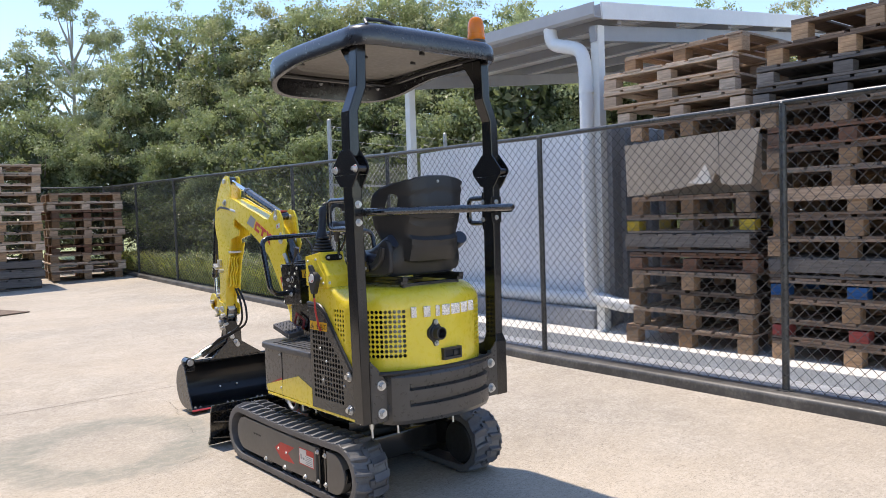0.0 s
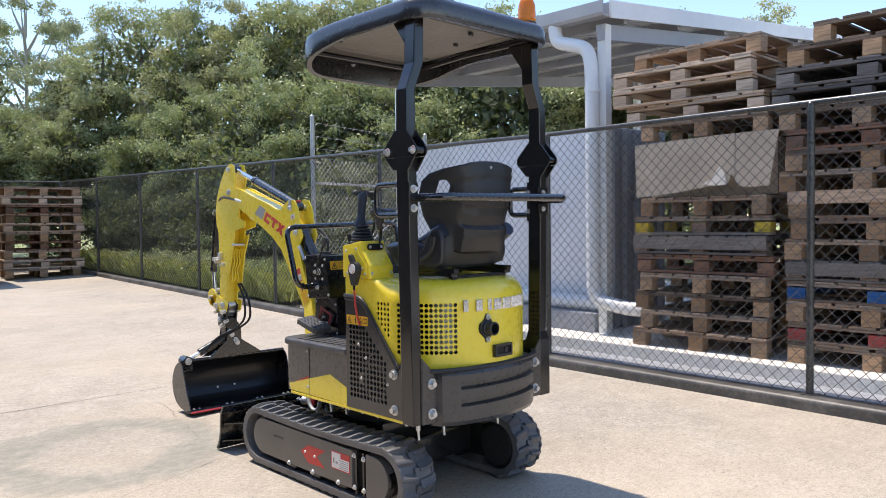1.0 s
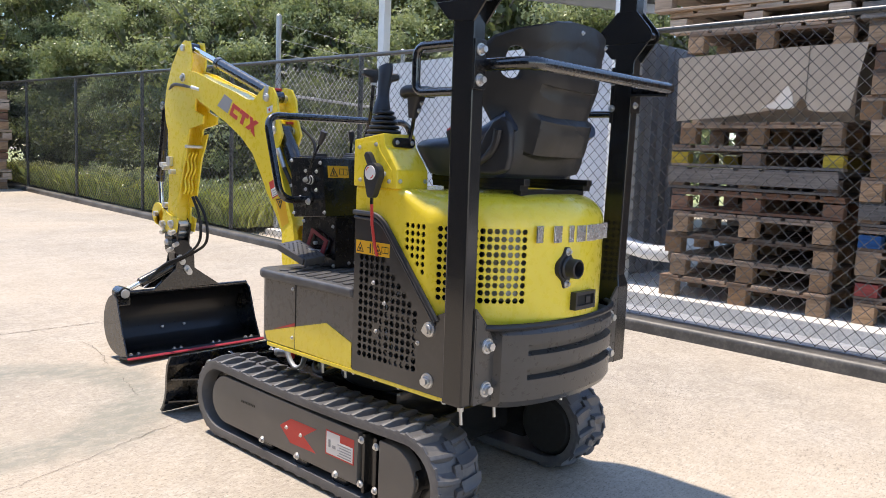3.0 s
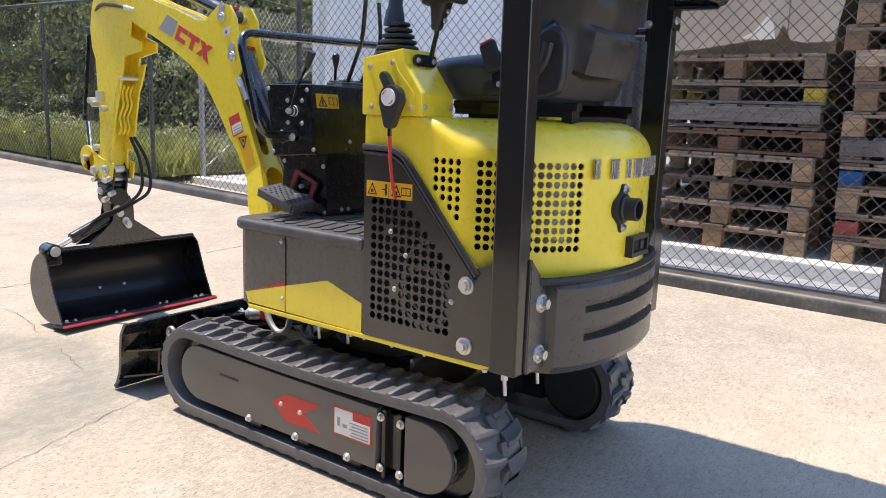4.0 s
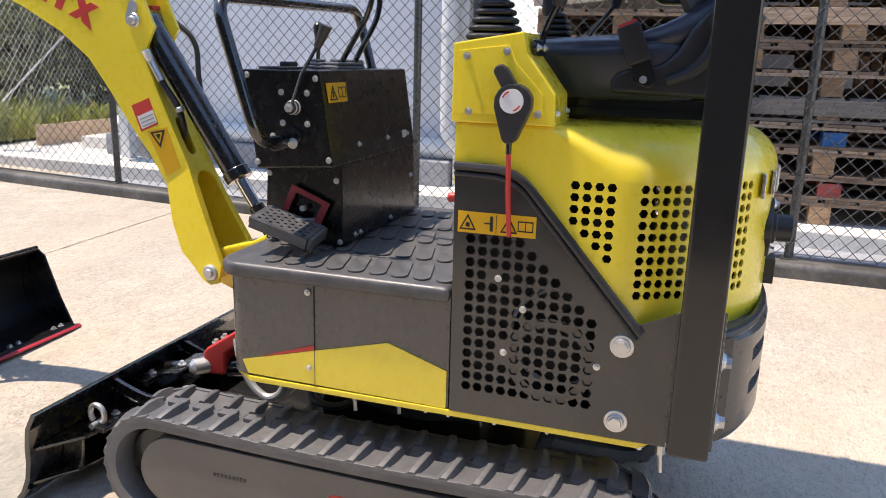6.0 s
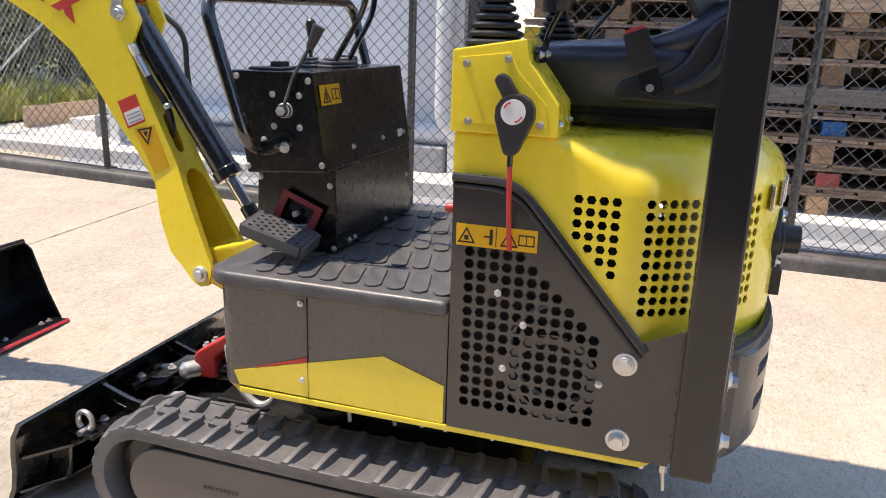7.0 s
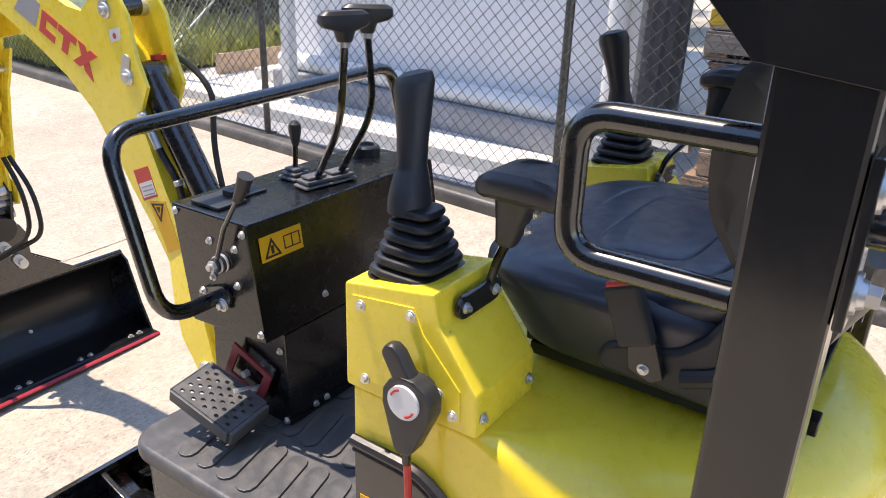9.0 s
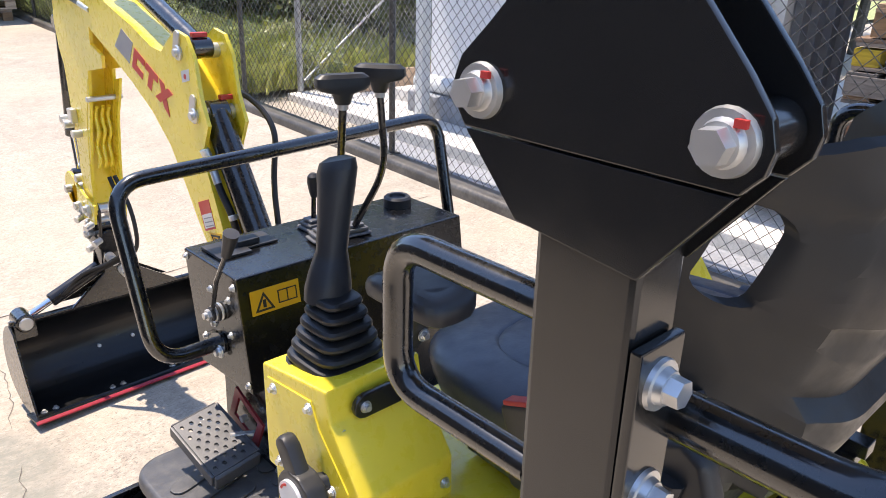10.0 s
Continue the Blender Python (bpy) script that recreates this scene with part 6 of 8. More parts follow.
add_cyl(bm, (-0.418, -0.0645, 0.985), (-0.418, -0.0645, 0.962), 0.0055, seg=10)
part("cable_ferrule", bm, M_LEG, safety)
bm = bm_new()
add_tube(bm, [(-0.418, -0.0645, 0.972), (-0.415, -0.066, 0.90), (-0.402, -0.067, 0.83), (-0.392, -0.067, 0.803)], 0.0048, 8)
part("red_cable", bm, M_RED, safety, "bright red cable sleeve")

# -- seat --
for x in (-0.17, 0.17):
    bm = bm_new()
    add_box(bm, x - 0.02, x + 0.02, -0.45, -0.10, 1.022, 1.040, 0.002)
    add_box(bm, x - 0.014, x + 0.014, -0.46, -0.09, 1.038, 1.058, 0.002)
    part("seat_rail", bm, M_LEG, EX, "black steel seat slide rail")
for y in (-0.44, -0.16):
    bm = bm_new()
    add_box(bm, -0.17, 0.17, y, y + 0.03, 1.003, 1.026, 0.003)
    part("rail_foot", bm, M_LEG, EX)


def loft(bm, rows, closed=True):
    loops = [[bm.verts.new(p) for p in r] for r in rows]
    n = len(loops[0])
    for a, b in zip(loops, loops[1:]):
        for k in range(n if closed else n - 1):
            bm.faces.new((a[k], a[(k + 1) % n], b[(k + 1) % n], b[k]))
    bm.faces.new(loops[0][::-1])
    bm.faces.new(loops[-1])


def super_ring(cx, cy, z, hx, hy, e=0.45, n=36, tilt=0.0):
    out = []
    for a in np.linspace(0, math.tau, n, endpoint=False):
        c, s = math.cos(a), math.sin(a)
        x, y = hx * math.copysign(abs(c) ** e, c), hy * math.copysign(abs(s) ** e, s)
        out.append((cx + x, cy + y, z + tilt * y))
    return out


def seat_ring(z, inset, front, n=64, dip=0.0):
    """One level of the cushion: a rounded outline, narrower towards the front."""
    out = []
    y0, y1 = -0.392 + inset, front - inset
    for a in np.linspace(0, math.tau, n, endpoint=False):
        c, q = math.cos(a), math.sin(a)
        y = (y0 + y1) / 2 + (y1 - y0) / 2 * math.copysign(abs(q) ** 0.42, q)
        half = 0.250 - 0.022 * ease((y + 0.20) / 0.20) - inset
        out.append((0.002 + half * math.copysign(abs(c) ** 0.42, c), y, z - dip + 0.04 * (-0.2 - y) * (z > 1.1)))
    return out


def ease(v):
    v = max(0.0, min(1.0, v))
    return v * v * (3 - 2 * v)


levels = [(1.056, 0.030, -0.060), (1.061, 0.018, -0.050), (1.085, 0.010, -0.040), (1.112, 0.004, -0.028), (1.138, 0.0, -0.012), (1.150, 0.0, -0.004), (1.159, 0.004, 0.0), (1.167, 0.012, 0.0), (1.172, 0.024, 0.0), (1.175, 0.042, -0.004),
          (1.1785, 0.064, -0.020), (1.1755, 0.069, -0.020), (1.1790, 0.075, -0.020), (1.1805, 0.110, -0.030), (1.1775, 0.115, -0.030), (1.1812, 0.121, -0.030), (1.183, 0.165, -0.040)]
bm = bm_new()
loft(bm, [seat_ring(*lv) for lv in levels])
cushion = part("seat_cushion", bm, M_SEAT, EX, "black moulded vinyl seat cushion with creased top", angle=0.9)
# raised side bolsters
for s in (-1, 1):
    bm = bm_new()
    add_tube(bm, rounded([(0.01 + s * 0.222, -0.235, 1.160), (0.01 + s * 0.226, -0.29, 1.170), (0.01 + s * 0.222, -0.35, 1.188), (0.01 + s * 0.205, -0.41, 1.225)], 0.08), 0.018, 12, 0.034)
    part("seat_bolster", bm, M_SEAT, cushion)
# backrest: tilted shell with openings in the wings, cushion in front, two raised pads behind
TILT_B = Matrix.Translation((0.006, -0.392, 1.085)) @ Matrix.Rotation(radians(20), 4, "X")
shell_half = [(0.190, -0.012), (0.200, 0.000), (0.206, 0.06), (0.222, 0.13), (0.240, 0.20), (0.250, 0.253), (0.248, 0.305), (0.234, 0.349), (0.208, 0.386), (0.167, 0.416), (0.118, 0.435), (0.055, 0.446)]
outline = shell_half + [(-x, z) for x, z in shell_half[::-1]]
holes = [slot(s * 0.200, 0.294, 0.062, 0.0165, math.pi / 2 + s * 0.10, 8) for s in (-1, 1)]


def back_form(x, z):
    """How far the moulded back lies ahead of its plane: wings forward, a raised box low down, a hand slot above it."""
    x = abs(x)
    wing = 0.15 + 0.85 * ease((z - 0.02) / 0.15) * (0.45 + 0.55 * ease((0.47 - z) / 0.14))
    y = 0.030 * ease((x - 0.06) / 0.12) * wing + 0.142 * wing * max(0.0, (x - 0.150) / 0.095) ** 1.25 - 0.014 * ease((0.19 - x) / 0.10) * ease((z - 0.02) / 0.10) * ease((0.42 - z) / 0.12)
    y += 0.060 * max(0.0, (z - 0.25) / 0.20) ** 1.6
    y -= 0.026 * ease((0.150 - x) / 0.012) * ease((z - 0.048) / 0.010) * ease((0.174 - z) / 0.014)
    y += 0.009 * ease((0.142 - x) / 0.008) * ease((z - 0.234) / 0.006) * ease((0.264 - z) / 0.006)
    y += 0.005 * ease((0.135 - x) / 0.01) * (ease((z - 0.146) / 0.004) * ease((0.154 - z) / 0.004) + ease((z - 0.156) / 0.004) * ease((0.164 - z) / 0.004))
    return y - 0.006 * ease((z - 0.385 + 1.1 * x * x) / 0.010)


def moulded(poly, cuts, y0, y1, step):
    """A plate cut into fine strips and bent to the form of the back."""
    t = bm_new()
    add_perforated(t, poly, cuts, "y", y0, y1)
    for axis in (0, 2):
        way = Vector((1, 0, 0)) if axis == 0 else Vector((0, 0, 1))
        lo_, hi_ = min(v.co[axis] for v in t.verts), max(v.co[axis] for v in t.verts)
        for k in range(1, int((hi_ - lo_) / step)):
            bmesh.ops.bisect_plane(t, geom=t.verts[:] + t.edges[:] + t.faces[:], plane_co=way * (lo_ + k * step), plane_no=way)
    for v in t.verts:
        v.co.y += back_form(v.co.x, v.co.z)
    bmesh.ops.transform(t, matrix=TILT_B, verts=t.verts)
    return t


backrest = part("backrest", moulded(outline, holes, -0.014, 0.0, 0.0125), M_BACK, EX, "dark grey moulded backrest with slots in its wings", angle=0.75)
bm = bm_new()
loft(bm, [[TILT_B @ Vector((x, y, z)) for x, y, z in super_ring(0, 0.020 + 0.06 * max(0.0, (z - 0.25) / 0.20) ** 1.6, z, hx, hy, 0.5, 28)] for z, hx, hy in ((0.07, 0.11, 0.012), (0.09, 0.122, 0.026), (0.20, 0.122, 0.030), (0.30, 0.118, 0.030), (0.35, 0.110, 0.026), (0.395, 0.09, 0.016))])
part("back_cushion", bm, M_SEAT, backrest)
for x, z in ((-0.008, 0.424), (0.150, 0.398)):
    p = TILT_B @ Vector((x, back_form(x, z) - 0.014, z))
    bolt(p, "-y", backrest, "screw")
# side hinge cover and belt buckle
for s, way in ((-1, "-x"),):
    bm = bm_new()
    add_prism(bm, [(-0.222, 1.070), (-0.216, 1.088), (-0.226, 1.108), (-0.250, 1.118), (-0.285, 1.120), (-0.312, 1.128), (-0.336, 1.150), (-0.358, 1.190), (-0.384, 1.224), (-0.412, 1.236), (-0.436, 1.222), (-0.450, 1.185), (-0.450, 1.120), (-0.440, 1.080), (-0.40, 1.066)], "x", min(s * 0.222, s * 0.250), max(s * 0.222, s * 0.250), 0.010, None, 3)
    hinge = part("hinge_cover", bm, M_PLASTIC, EX, "black moulded seat hinge cover")
    bm = bm_new()
    add_tube(bm, rounded([(s * 0.250, -0.322, 1.096), (s * 0.250, -0.365, 1.112), (s * 0.250, -0.400, 1.150), (s * 0.250, -0.408, 1.196)], 0.03), 0.011, 10, 0.015)
    part("tilt_handle", bm, M_PLASTIC, hinge)
    bm = bm_new()
    add_prism(bm, [(-0.262, 1.092), (-0.290, 1.082), (-0.304, 1.092), (-0.290, 1.135), (-0.255, 1.138)], "x", min(s * 0.252, s * 0.262), max(s * 0.252, s * 0.262), 0.002)
    part("belt_anchor", bm, M_LEG, hinge)
    bolt((s * 0.262, -0.280, 1.098), way, hinge, "screw")
    bm = bm_new()
    add_box(bm, -0.010, 0.010, -0.022, 0.022, 0.0, 0.075, 0.006, Matrix.Translation((s * 0.266, -0.272, 1.128)) @ Matrix.Rotation(radians(-22), 4, "X"))
    buckle = part("belt_buckle", bm, M_PLASTIC, hinge, "black seat belt buckle with red button")
    bm = bm_new()
    add_box(bm, -0.008, 0.008, -0.017, 0.017, 0.072, 0.079, 0.002, Matrix.Translation((s * 0.266, -0.272, 1.128)) @ Matrix.Rotation(radians(-22), 4, "X"))
    part("buckle_button", bm, M_RED, buckle)

# -- front control box --
bm = bm_new()
add_prism(bm, [(0.606, 1.092), (0.412, 1.094), (0.380, 0.882), (0.575, 0.868)], "x", -0.234, 0.290, 0.004)
box = part("control_box", bm, M_BOX, EX, "gloss black steel control box")
bm = bm_new()
add_prism(bm, [(0.575, 0.867), (0.381, 0.8815), (0.376, 0.690), (0.585, 0.690)], "x", -0.190, 0.286, 0.003)
part("box_base", bm, M_BOX, box)
for y, z in ((0.593, 1.080), (0.420, 1.076), (0.390, 0.898), (0.572, 0.884)):
    bolt((-0.235, y, z), "-x", box, "screw")
for y, z in ((0.393, 0.845), (0.568, 0.852), (0.385, 0.700), (0.57, 0.700)):
    bolt((-0.191, y, z), "-x", box, "screw")
for p in ((-0.08, 0.386, 0.92), (0.10, 0.386, 0.92), (0.24, 0.386, 0.92), (0.255, 0.379, 0.80)):
    bolt(p, "-y", box, "screw")
for x in (-0.125, -0.095, 0.10):
    bolt((x, 0.376, 0.706), "-y", box, "screw")
# amber label on the slanted rear face
MB = Matrix.Translation((-0.166, 0.4015, 1.045)) @ Matrix.Rotation(radians(-8.7), 4, "X")
bm = bm_new()
add_box(bm, -0.048, 0.048, -0.0012, 0.001, -0.022, 0.022, 0, MB)
tag = part("warning_label", bm, M_DECALYELLOW, box, "amber warning label with black symbols")
bm = bm_new()
t = bm_new()
add_perforated(t, [(-0.042, -0.017), (-0.004, -0.017), (-0.023, 0.017)], [[(-0.036, -0.0135), (-0.010, -0.0135), (-0.023, 0.010)]], "y", -0.0022, -0.0010)
add_box(t, -0.026, -0.020, -0.0022, -0.0010, -0.011, 0.003)
add_perforated(t, [(0.004, -0.012), (0.042, -0.012), (0.042, 0.012), (0.004, 0.012)], [[(0.006, -0.010), (0.022, -0.010), (0.022, 0.010), (0.006, 0.010)], [(0.024, -0.010), (0.040, -0.010), (0.040, 0.010), (0.024, 0.010)]], "y", -0.0022, -0.0010)
bmesh.ops.transform(t, matrix=MB, verts=t.verts)
absorb(bm, t)
part("label_print", bm, M_DECALBLACK, tag)
bm = bm_new()
add_box(bm, 0.205, 0.232, 0.3782, 0.3806, 0.893, 0.930, 0, Matrix.Translation((0, 0.006, 0)))
part("small_label", bm, M_DECALWHITE, box, "small white sticker")
# switch plate and cap on top
bm = bm_new()
add_box(bm, -0.215, -0.150, 0.500, 0.575, 1.093, 1.099, 0.002)
add_box(bm, -0.150, -0.085, 0.520, 0.580, 1.093, 1.098, 0.002)
add_box(bm, -0.165, -0.120, 0.525, 0.550, 1.098, 1.110, 0.003)
part("switch_plate", bm, M_PLASTIC, box)
bm = bm_new()
add_lathe(bm, [(0.030, 0.0), (0.030, 0.018), (0.026, 0.022), (0.018, 0.022), (0.016, 0.017), (0.001, 0.017)], at((0.228, 0.545, 1.093)), 24)
part("filler_cap", bm, M_PLASTIC, box, "round black filler cap")
# travel levers with T handles
for base, knee, top, turn in (((-0.009, 0.473, 1.095), (-0.047, 0.368, 1.235), (-0.048, 0.354, 1.374), -17), ((0.045, 0.463, 1.095), (0.075, 0.395, 1.235), (0.069, 0.404, 1.374), -48)):
    bm = bm_new()
    add_tube(bm, rounded([base, (base[0], base[1] - 0.01, base[2] + 0.02), knee, top], 0.05, 6), 0.0068, 10)
    lever = part("travel_lever", bm, M_GLOSS, box, "bent black rod lever with T handle")
    bm = bm_new()
    m = Matrix.Translation(base) @ Matrix.Rotation(radians(-8), 4, "Z")
    for w, z0, z1 in ((0.034, 0.0, 0.006), (0.029, 0.007, 0.015), (0.022, 0.016, 0.022)):
        add_box(bm, -w, w, -w * 0.62, w * 0.62, z0, z1, 0.003, m)
    part("lever_boot", bm, M_RUBBER, lever)
    bm = bm_new()
    m = Matrix.Translation(top) @ Matrix.Rotation(radians(turn), 4, "Z")
    add_cyl(bm, m @ Vector((0, 0, -0.006)), m @ Vector((0, 0, 0.004)), 0.0095, seg=14)
    part("ferrule", bm, M_ZINC, lever)
    bm = bm_new()
    loft(bm, [[m @ Vector((x, y, z)) for x, y, z in r] for r in (super_ring(0, 0, 0.003, 0.012, 0.012, 0.8, 16), super_ring(0, 0, 0.020, 0.018, 0.015, 0.8, 16), super_ring(0, 0, 0.026, 0.040, 0.015, 0.6, 16), super_ring(0, 0, 0.033, 0.047, 0.016, 0.6, 16), super_ring(0, 0, 0.046, 0.046, 0.015, 0.6, 16), super_ring(0, 0, 0.052, 0.037, 0.010, 0.6, 16))])
    part("handle", bm, M_PLASTIC, lever)
# small blade lever
bm = bm_new()
add_tube(bm, [(0.006, 0.538, 1.095), (0.010, 0.538, 1.172)], 0.005, 10)
small = part("blade_lever", bm, M_GLOSS, box)
bm = bm_new()
for w, z0, z1 in ((0.024, 1.093, 1.100), (0.020, 1.101, 1.108), (0.015, 1.109, 1.116)):
    add_box(bm, 0.006 - w, 0.006 + w, 0.538 - w, 0.538 + w, z0, z1, 0.003)
part("lever_boot", bm, M_RUBBER, small)
bm = bm_new()
add_lathe(bm, [(0.006, 0.0), (0.009, 0.010), (0.0125, 0.030), (0.0115, 0.042), (0.006, 0.048)], at((0.010, 0.538, 1.158)), 16)
part("knob", bm, M_PLASTIC, small)
# side lever
bm = bm_new()
add_tube(bm, [(-0.252, 0.474, 1.010), (-0.252, 0.445, 1.085), (-0.248, 0.395, 1.165)], 0.0042, 8)
side_lever = part("throttle_lever", bm, M_GLOSS, box, "thin black throttle lever")
bm = bm_new()
add_tube(bm, [(-0.2485, 0.408, 1.143), (-0.248, 0.396, 1.165), (-0.247, 0.386, 1.188)], 0.0085, 12, 0.0135)
part("knob", bm, M_PLASTIC, side_lever)
bm = bm_new()
add_cyl(bm, (-0.234, 0.474, 1.012), (-0.240, 0.474, 1.012), 0.017, seg=20, bev=0.002)
add_cyl(bm, (-0.246, 0.474, 1.012), (-0.250, 0.474, 1.012), 0.0155, seg=20, bev=0.001)
add_cyl(bm, (-0.256, 0.474, 1.012), (-0.262, 0.474, 1.012), 0.0105, seg=6)
add_cyl(bm, (-0.234, 0.474, 1.012), (-0.268, 0.474, 1.012), 0.006, seg=12)
part("lever_hub", bm, M_ZINC, side_lever)
bm = bm_new()
add_cyl(bm, (-0.240, 0.474, 1.012), (-0.246, 0.474, 1.012), 0.0165, seg=20, bev=0.001)
add_cyl(bm, (-0.250, 0.474, 1.012), (-0.256, 0.474, 1.012), 0.0135, seg=20, bev=0.001)
part("friction_disc", bm, M_PLASTIC, side_lever)
for dy, dz in ((0.032, 0.034), (-0.032, 0.034), (0.030, -0.034), (-0.032, -0.034)):
    bolt((-0.2345, 0.474 + dy, 1.010 + dz), "-x", box, "screw")
# hand rail hoop in front of the box
bm = bm_new()
add_tube(bm, rounded([(-0.234, 0.497, 0.938), (-0.350, 0.497, 0.938), (-0.356, 0.585, 1.240), (0.392, 0.605, 1.258), (0.372, 0.510, 0.945), (0.290, 0.500, 0.940)], 0.060, 8), 0.0135, 14)
rail = part("hand_rail", bm, M_GLOSS, EX, "bent gloss black tube hand rail")
for s, x in ((-1, -0.234), (1, 0.290)):
    bm = bm_new()
    add_prism(bm, slot(0.500, 0.940, 0.050, 0.020, -0.35), "x", min(x, x + s * 0.008), max(x, x + s * 0.008), 0.002)
    part("rail_flange", bm, M_GLOSS, rail)
for dy, dz in ((-0.024, -0.008), (0.026, 0.006)):
    bolt((-0.242, 0.500 + dy, 0.940 + dz), "-x", rail, "bolt" if dy < 0 else "screw")
# pedals: perforated tread on a red hinged frame
for x0, s in ((-0.192, -1), (0.252, 1)):
    way = "-x" if s < 0 else "x"
    MP = Matrix.Translation((x0 + s * 0.076, 0.479, 0.748)) @ Matrix.Rotation(radians(-5 * s), 4, "Z") @ Matrix.Rotation(radians(17), 4, "X") @ Matrix.Rotation(radians(6 * s), 4, "Y") @ Matrix.Diagonal((0.98, 0.72, 1, 1))
    bm = bm_new()
    t = bm_new()
    holes = [slot(-0.030 + 0.020 * i + (0.010 if j % 2 else 0) - 0.005, -0.078 + 0.0195 * j, 0.006, 0.0036, math.pi / 2, 3) for i in range(4) for j in range(9)]
    add_perforated(t, [(-0.046, -0.098), (0.046, -0.098), (0.046, 0.098), (-0.046, 0.098)], holes, "z", 0.004, 0.009)
    bmesh.ops.transform(t, matrix=MP, verts=t.verts)
    absorb(bm, t)
    pedal = part("pedal", bm, M_MAT, EX, "black perforated tread pedal")
    for rim in ((-0.048, 0.048, -0.112, -0.0985, -0.020, 0.010, 0.004), (-0.048, 0.048, 0.0985, 0.104, -0.006, 0.009, 0.002), (-0.052, -0.0465, -0.098, 0.098, -0.016, 0.009, 0.001), (0.0465, 0.052, -0.098, 0.098, -0.016, 0.009, 0.001)):
        bm = bm_new()
        add_box(bm, *rim, MP)
        part("pedal_rim", bm, M_MAT, pedal)
    bm = bm_new()
    x = x0 + s * 0.010
    add_perforated(bm, [(0.404, 0.793), (0.500, 0.832), (0.537, 0.752), (0.437, 0.722)], [[(0.424, 0.789), (0.490, 0.814), (0.515, 0.764), (0.447, 0.743)]], "x", min(x, x + s * 0.005), max(x, x + s * 0.005))
    part("pedal_bracket", bm, M_REDDARK, box, "dark red steel pedal bracket")
    bm = bm_new()
    add_cyl(bm, (x0, 0.450, 0.745), (x0 + s * 0.05, 0.470, 0.752), 0.008, seg=12)
    add_cyl(bm, (x0 + s * 0.012, 0.470, 0.778), (x0 + s * 0.024, 0.470, 0.778), 0.007, seg=10)
    part("pedal_pin", bm, M_ZINC, box)
# small red knob on the front cover
bm = bm_new()
add_lathe(bm, [(0.004, 0.0), (0.005, 0.012), (0.009, 0.015), (0.010, 0.024), (0.008, 0.031), (0.002, 0.033)], at((-0.335, 0.043, 0.858), "y"), 16)
part("stop_knob", bm, M_RED, EX, "small red knob")

# -- boom: hollow box of two cheek plates, x from 0.06 to 0.17 --
BX0, BX1 = 0.060, 0.172
boom_low = [(0.868, 0.484), (0.896, 0.476), (0.925, 0.488), (0.956, 0.520), (1.003, 0.560), (1.040, 0.645), (1.062, 0.750), (1.114, 0.835), (1.182, 0.925), (1.234, 1.005), (1.304, 1.100), (1.400, 1.175), (1.520, 1.238), (1.660, 1.300), (1.790, 1.352), (1.900, 1.420)]
boom_top = [(1.985, 1.480), (1.965, 1.510), (1.905, 1.515), (1.800, 1.492), (1.640, 1.440), (1.480, 1.395), (1.360, 1.352), (1.300, 1.345), (1.255, 1.378), (1.205, 1.408), (1.150, 1.398), (1.115, 1.350), (1.100, 1.260), (1.070, 1.190), (1.113, 1.110), (1.076, 1.020), (1.018, 0.885), (0.981, 0.800), (0.953, 0.730), (0.892, 0.600), (0.860, 0.535)]
outline = boom_low + boom_top


def flare(y, z):
    """How far the cheeks spread below the bend above the foot."""
    return 0.15 * max(0.0, (0.748 - z) + 0.776 * (1.060 - y)) * 0.79


boom = None
for x, way in ((BX0, -1), (BX1 - 0.010, 1)):
    bm = bm_new()
    add_perforated(bm, outline, [], "x", x, x + 0.010)
    bmesh.ops.bisect_plane(bm, geom=bm.verts[:] + bm.edges[:] + bm.faces[:], plane_co=(0, 1.060, 0.748), plane_no=(0, 0.613, 0.790))
    for v in bm.verts:
        v.co.x += way * flare(v.co.y, v.co.z)
    ob = part("boom_plate", bm, M_YELLOW, EX if boom is None else boom, "yellow curved steel boom" if boom is None else "")
    boom = boom or ob
bm = bm_new()
def skin(path, inset):
    """Web plate between the cheeks following an edge."""
    rows = []
    for p in path:
        rows.append([(BX0 + 0.004 - flare(*p), p[0], p[1]), (BX1 - 0.004 + flare(*p), p[0], p[1])])
    vs = [[bm.verts.new(q) for q in r] for r in rows]
    back = [[bm.verts.new((q[0], q[1] + inset[0], q[2] + inset[1])) for q in r] for r in rows]
    for a, b, c, d in zip(vs, vs[1:], back, back[1:]):
        bm.faces.new((a[0], a[1], b[1], b[0]))
        bm.faces.new((c[0], d[0], d[1], c[1]))
skin([(y, z + 0.004) for y, z in boom_low[3:]], (-0.004, 0.008))
skin([(1.87, 1.500), (1.640, 1.432), (1.480, 1.388), (1.360, 1.345), (1.29, 1.325), (1.20, 1.25), (1.13, 1.12)], (0.0, -0.010))
part("boom_web", bm, M_YELLOW, boom)
# rear plate of the box section: a slot for the hose and an arch above the foot
TOP_R, LOW_R = Vector((1.118, 1.118)), Vector((0.866, 0.545))
LEN_R = (LOW_R - TOP_R).length
XM, HW = (BX0 + BX1) / 2, (BX1 - BX0) / 2 - 0.006
t = bm_new()
arch = [(XM + 0.036 * math.cos(a), 0.395 - 0.036 * math.sin(a)) for a in np.linspace(0, math.pi, 13)]
add_perforated(t, [(XM - HW, 0), (XM + HW, 0), (XM + HW, LEN_R), (XM + 0.040, LEN_R)] + arch + [(XM - 0.040, LEN_R), (XM - HW, LEN_R)], [slot(XM - 0.010, 0.250, 0.078, 0.019, math.pi / 2, 8)], "z", 0, 0.008)
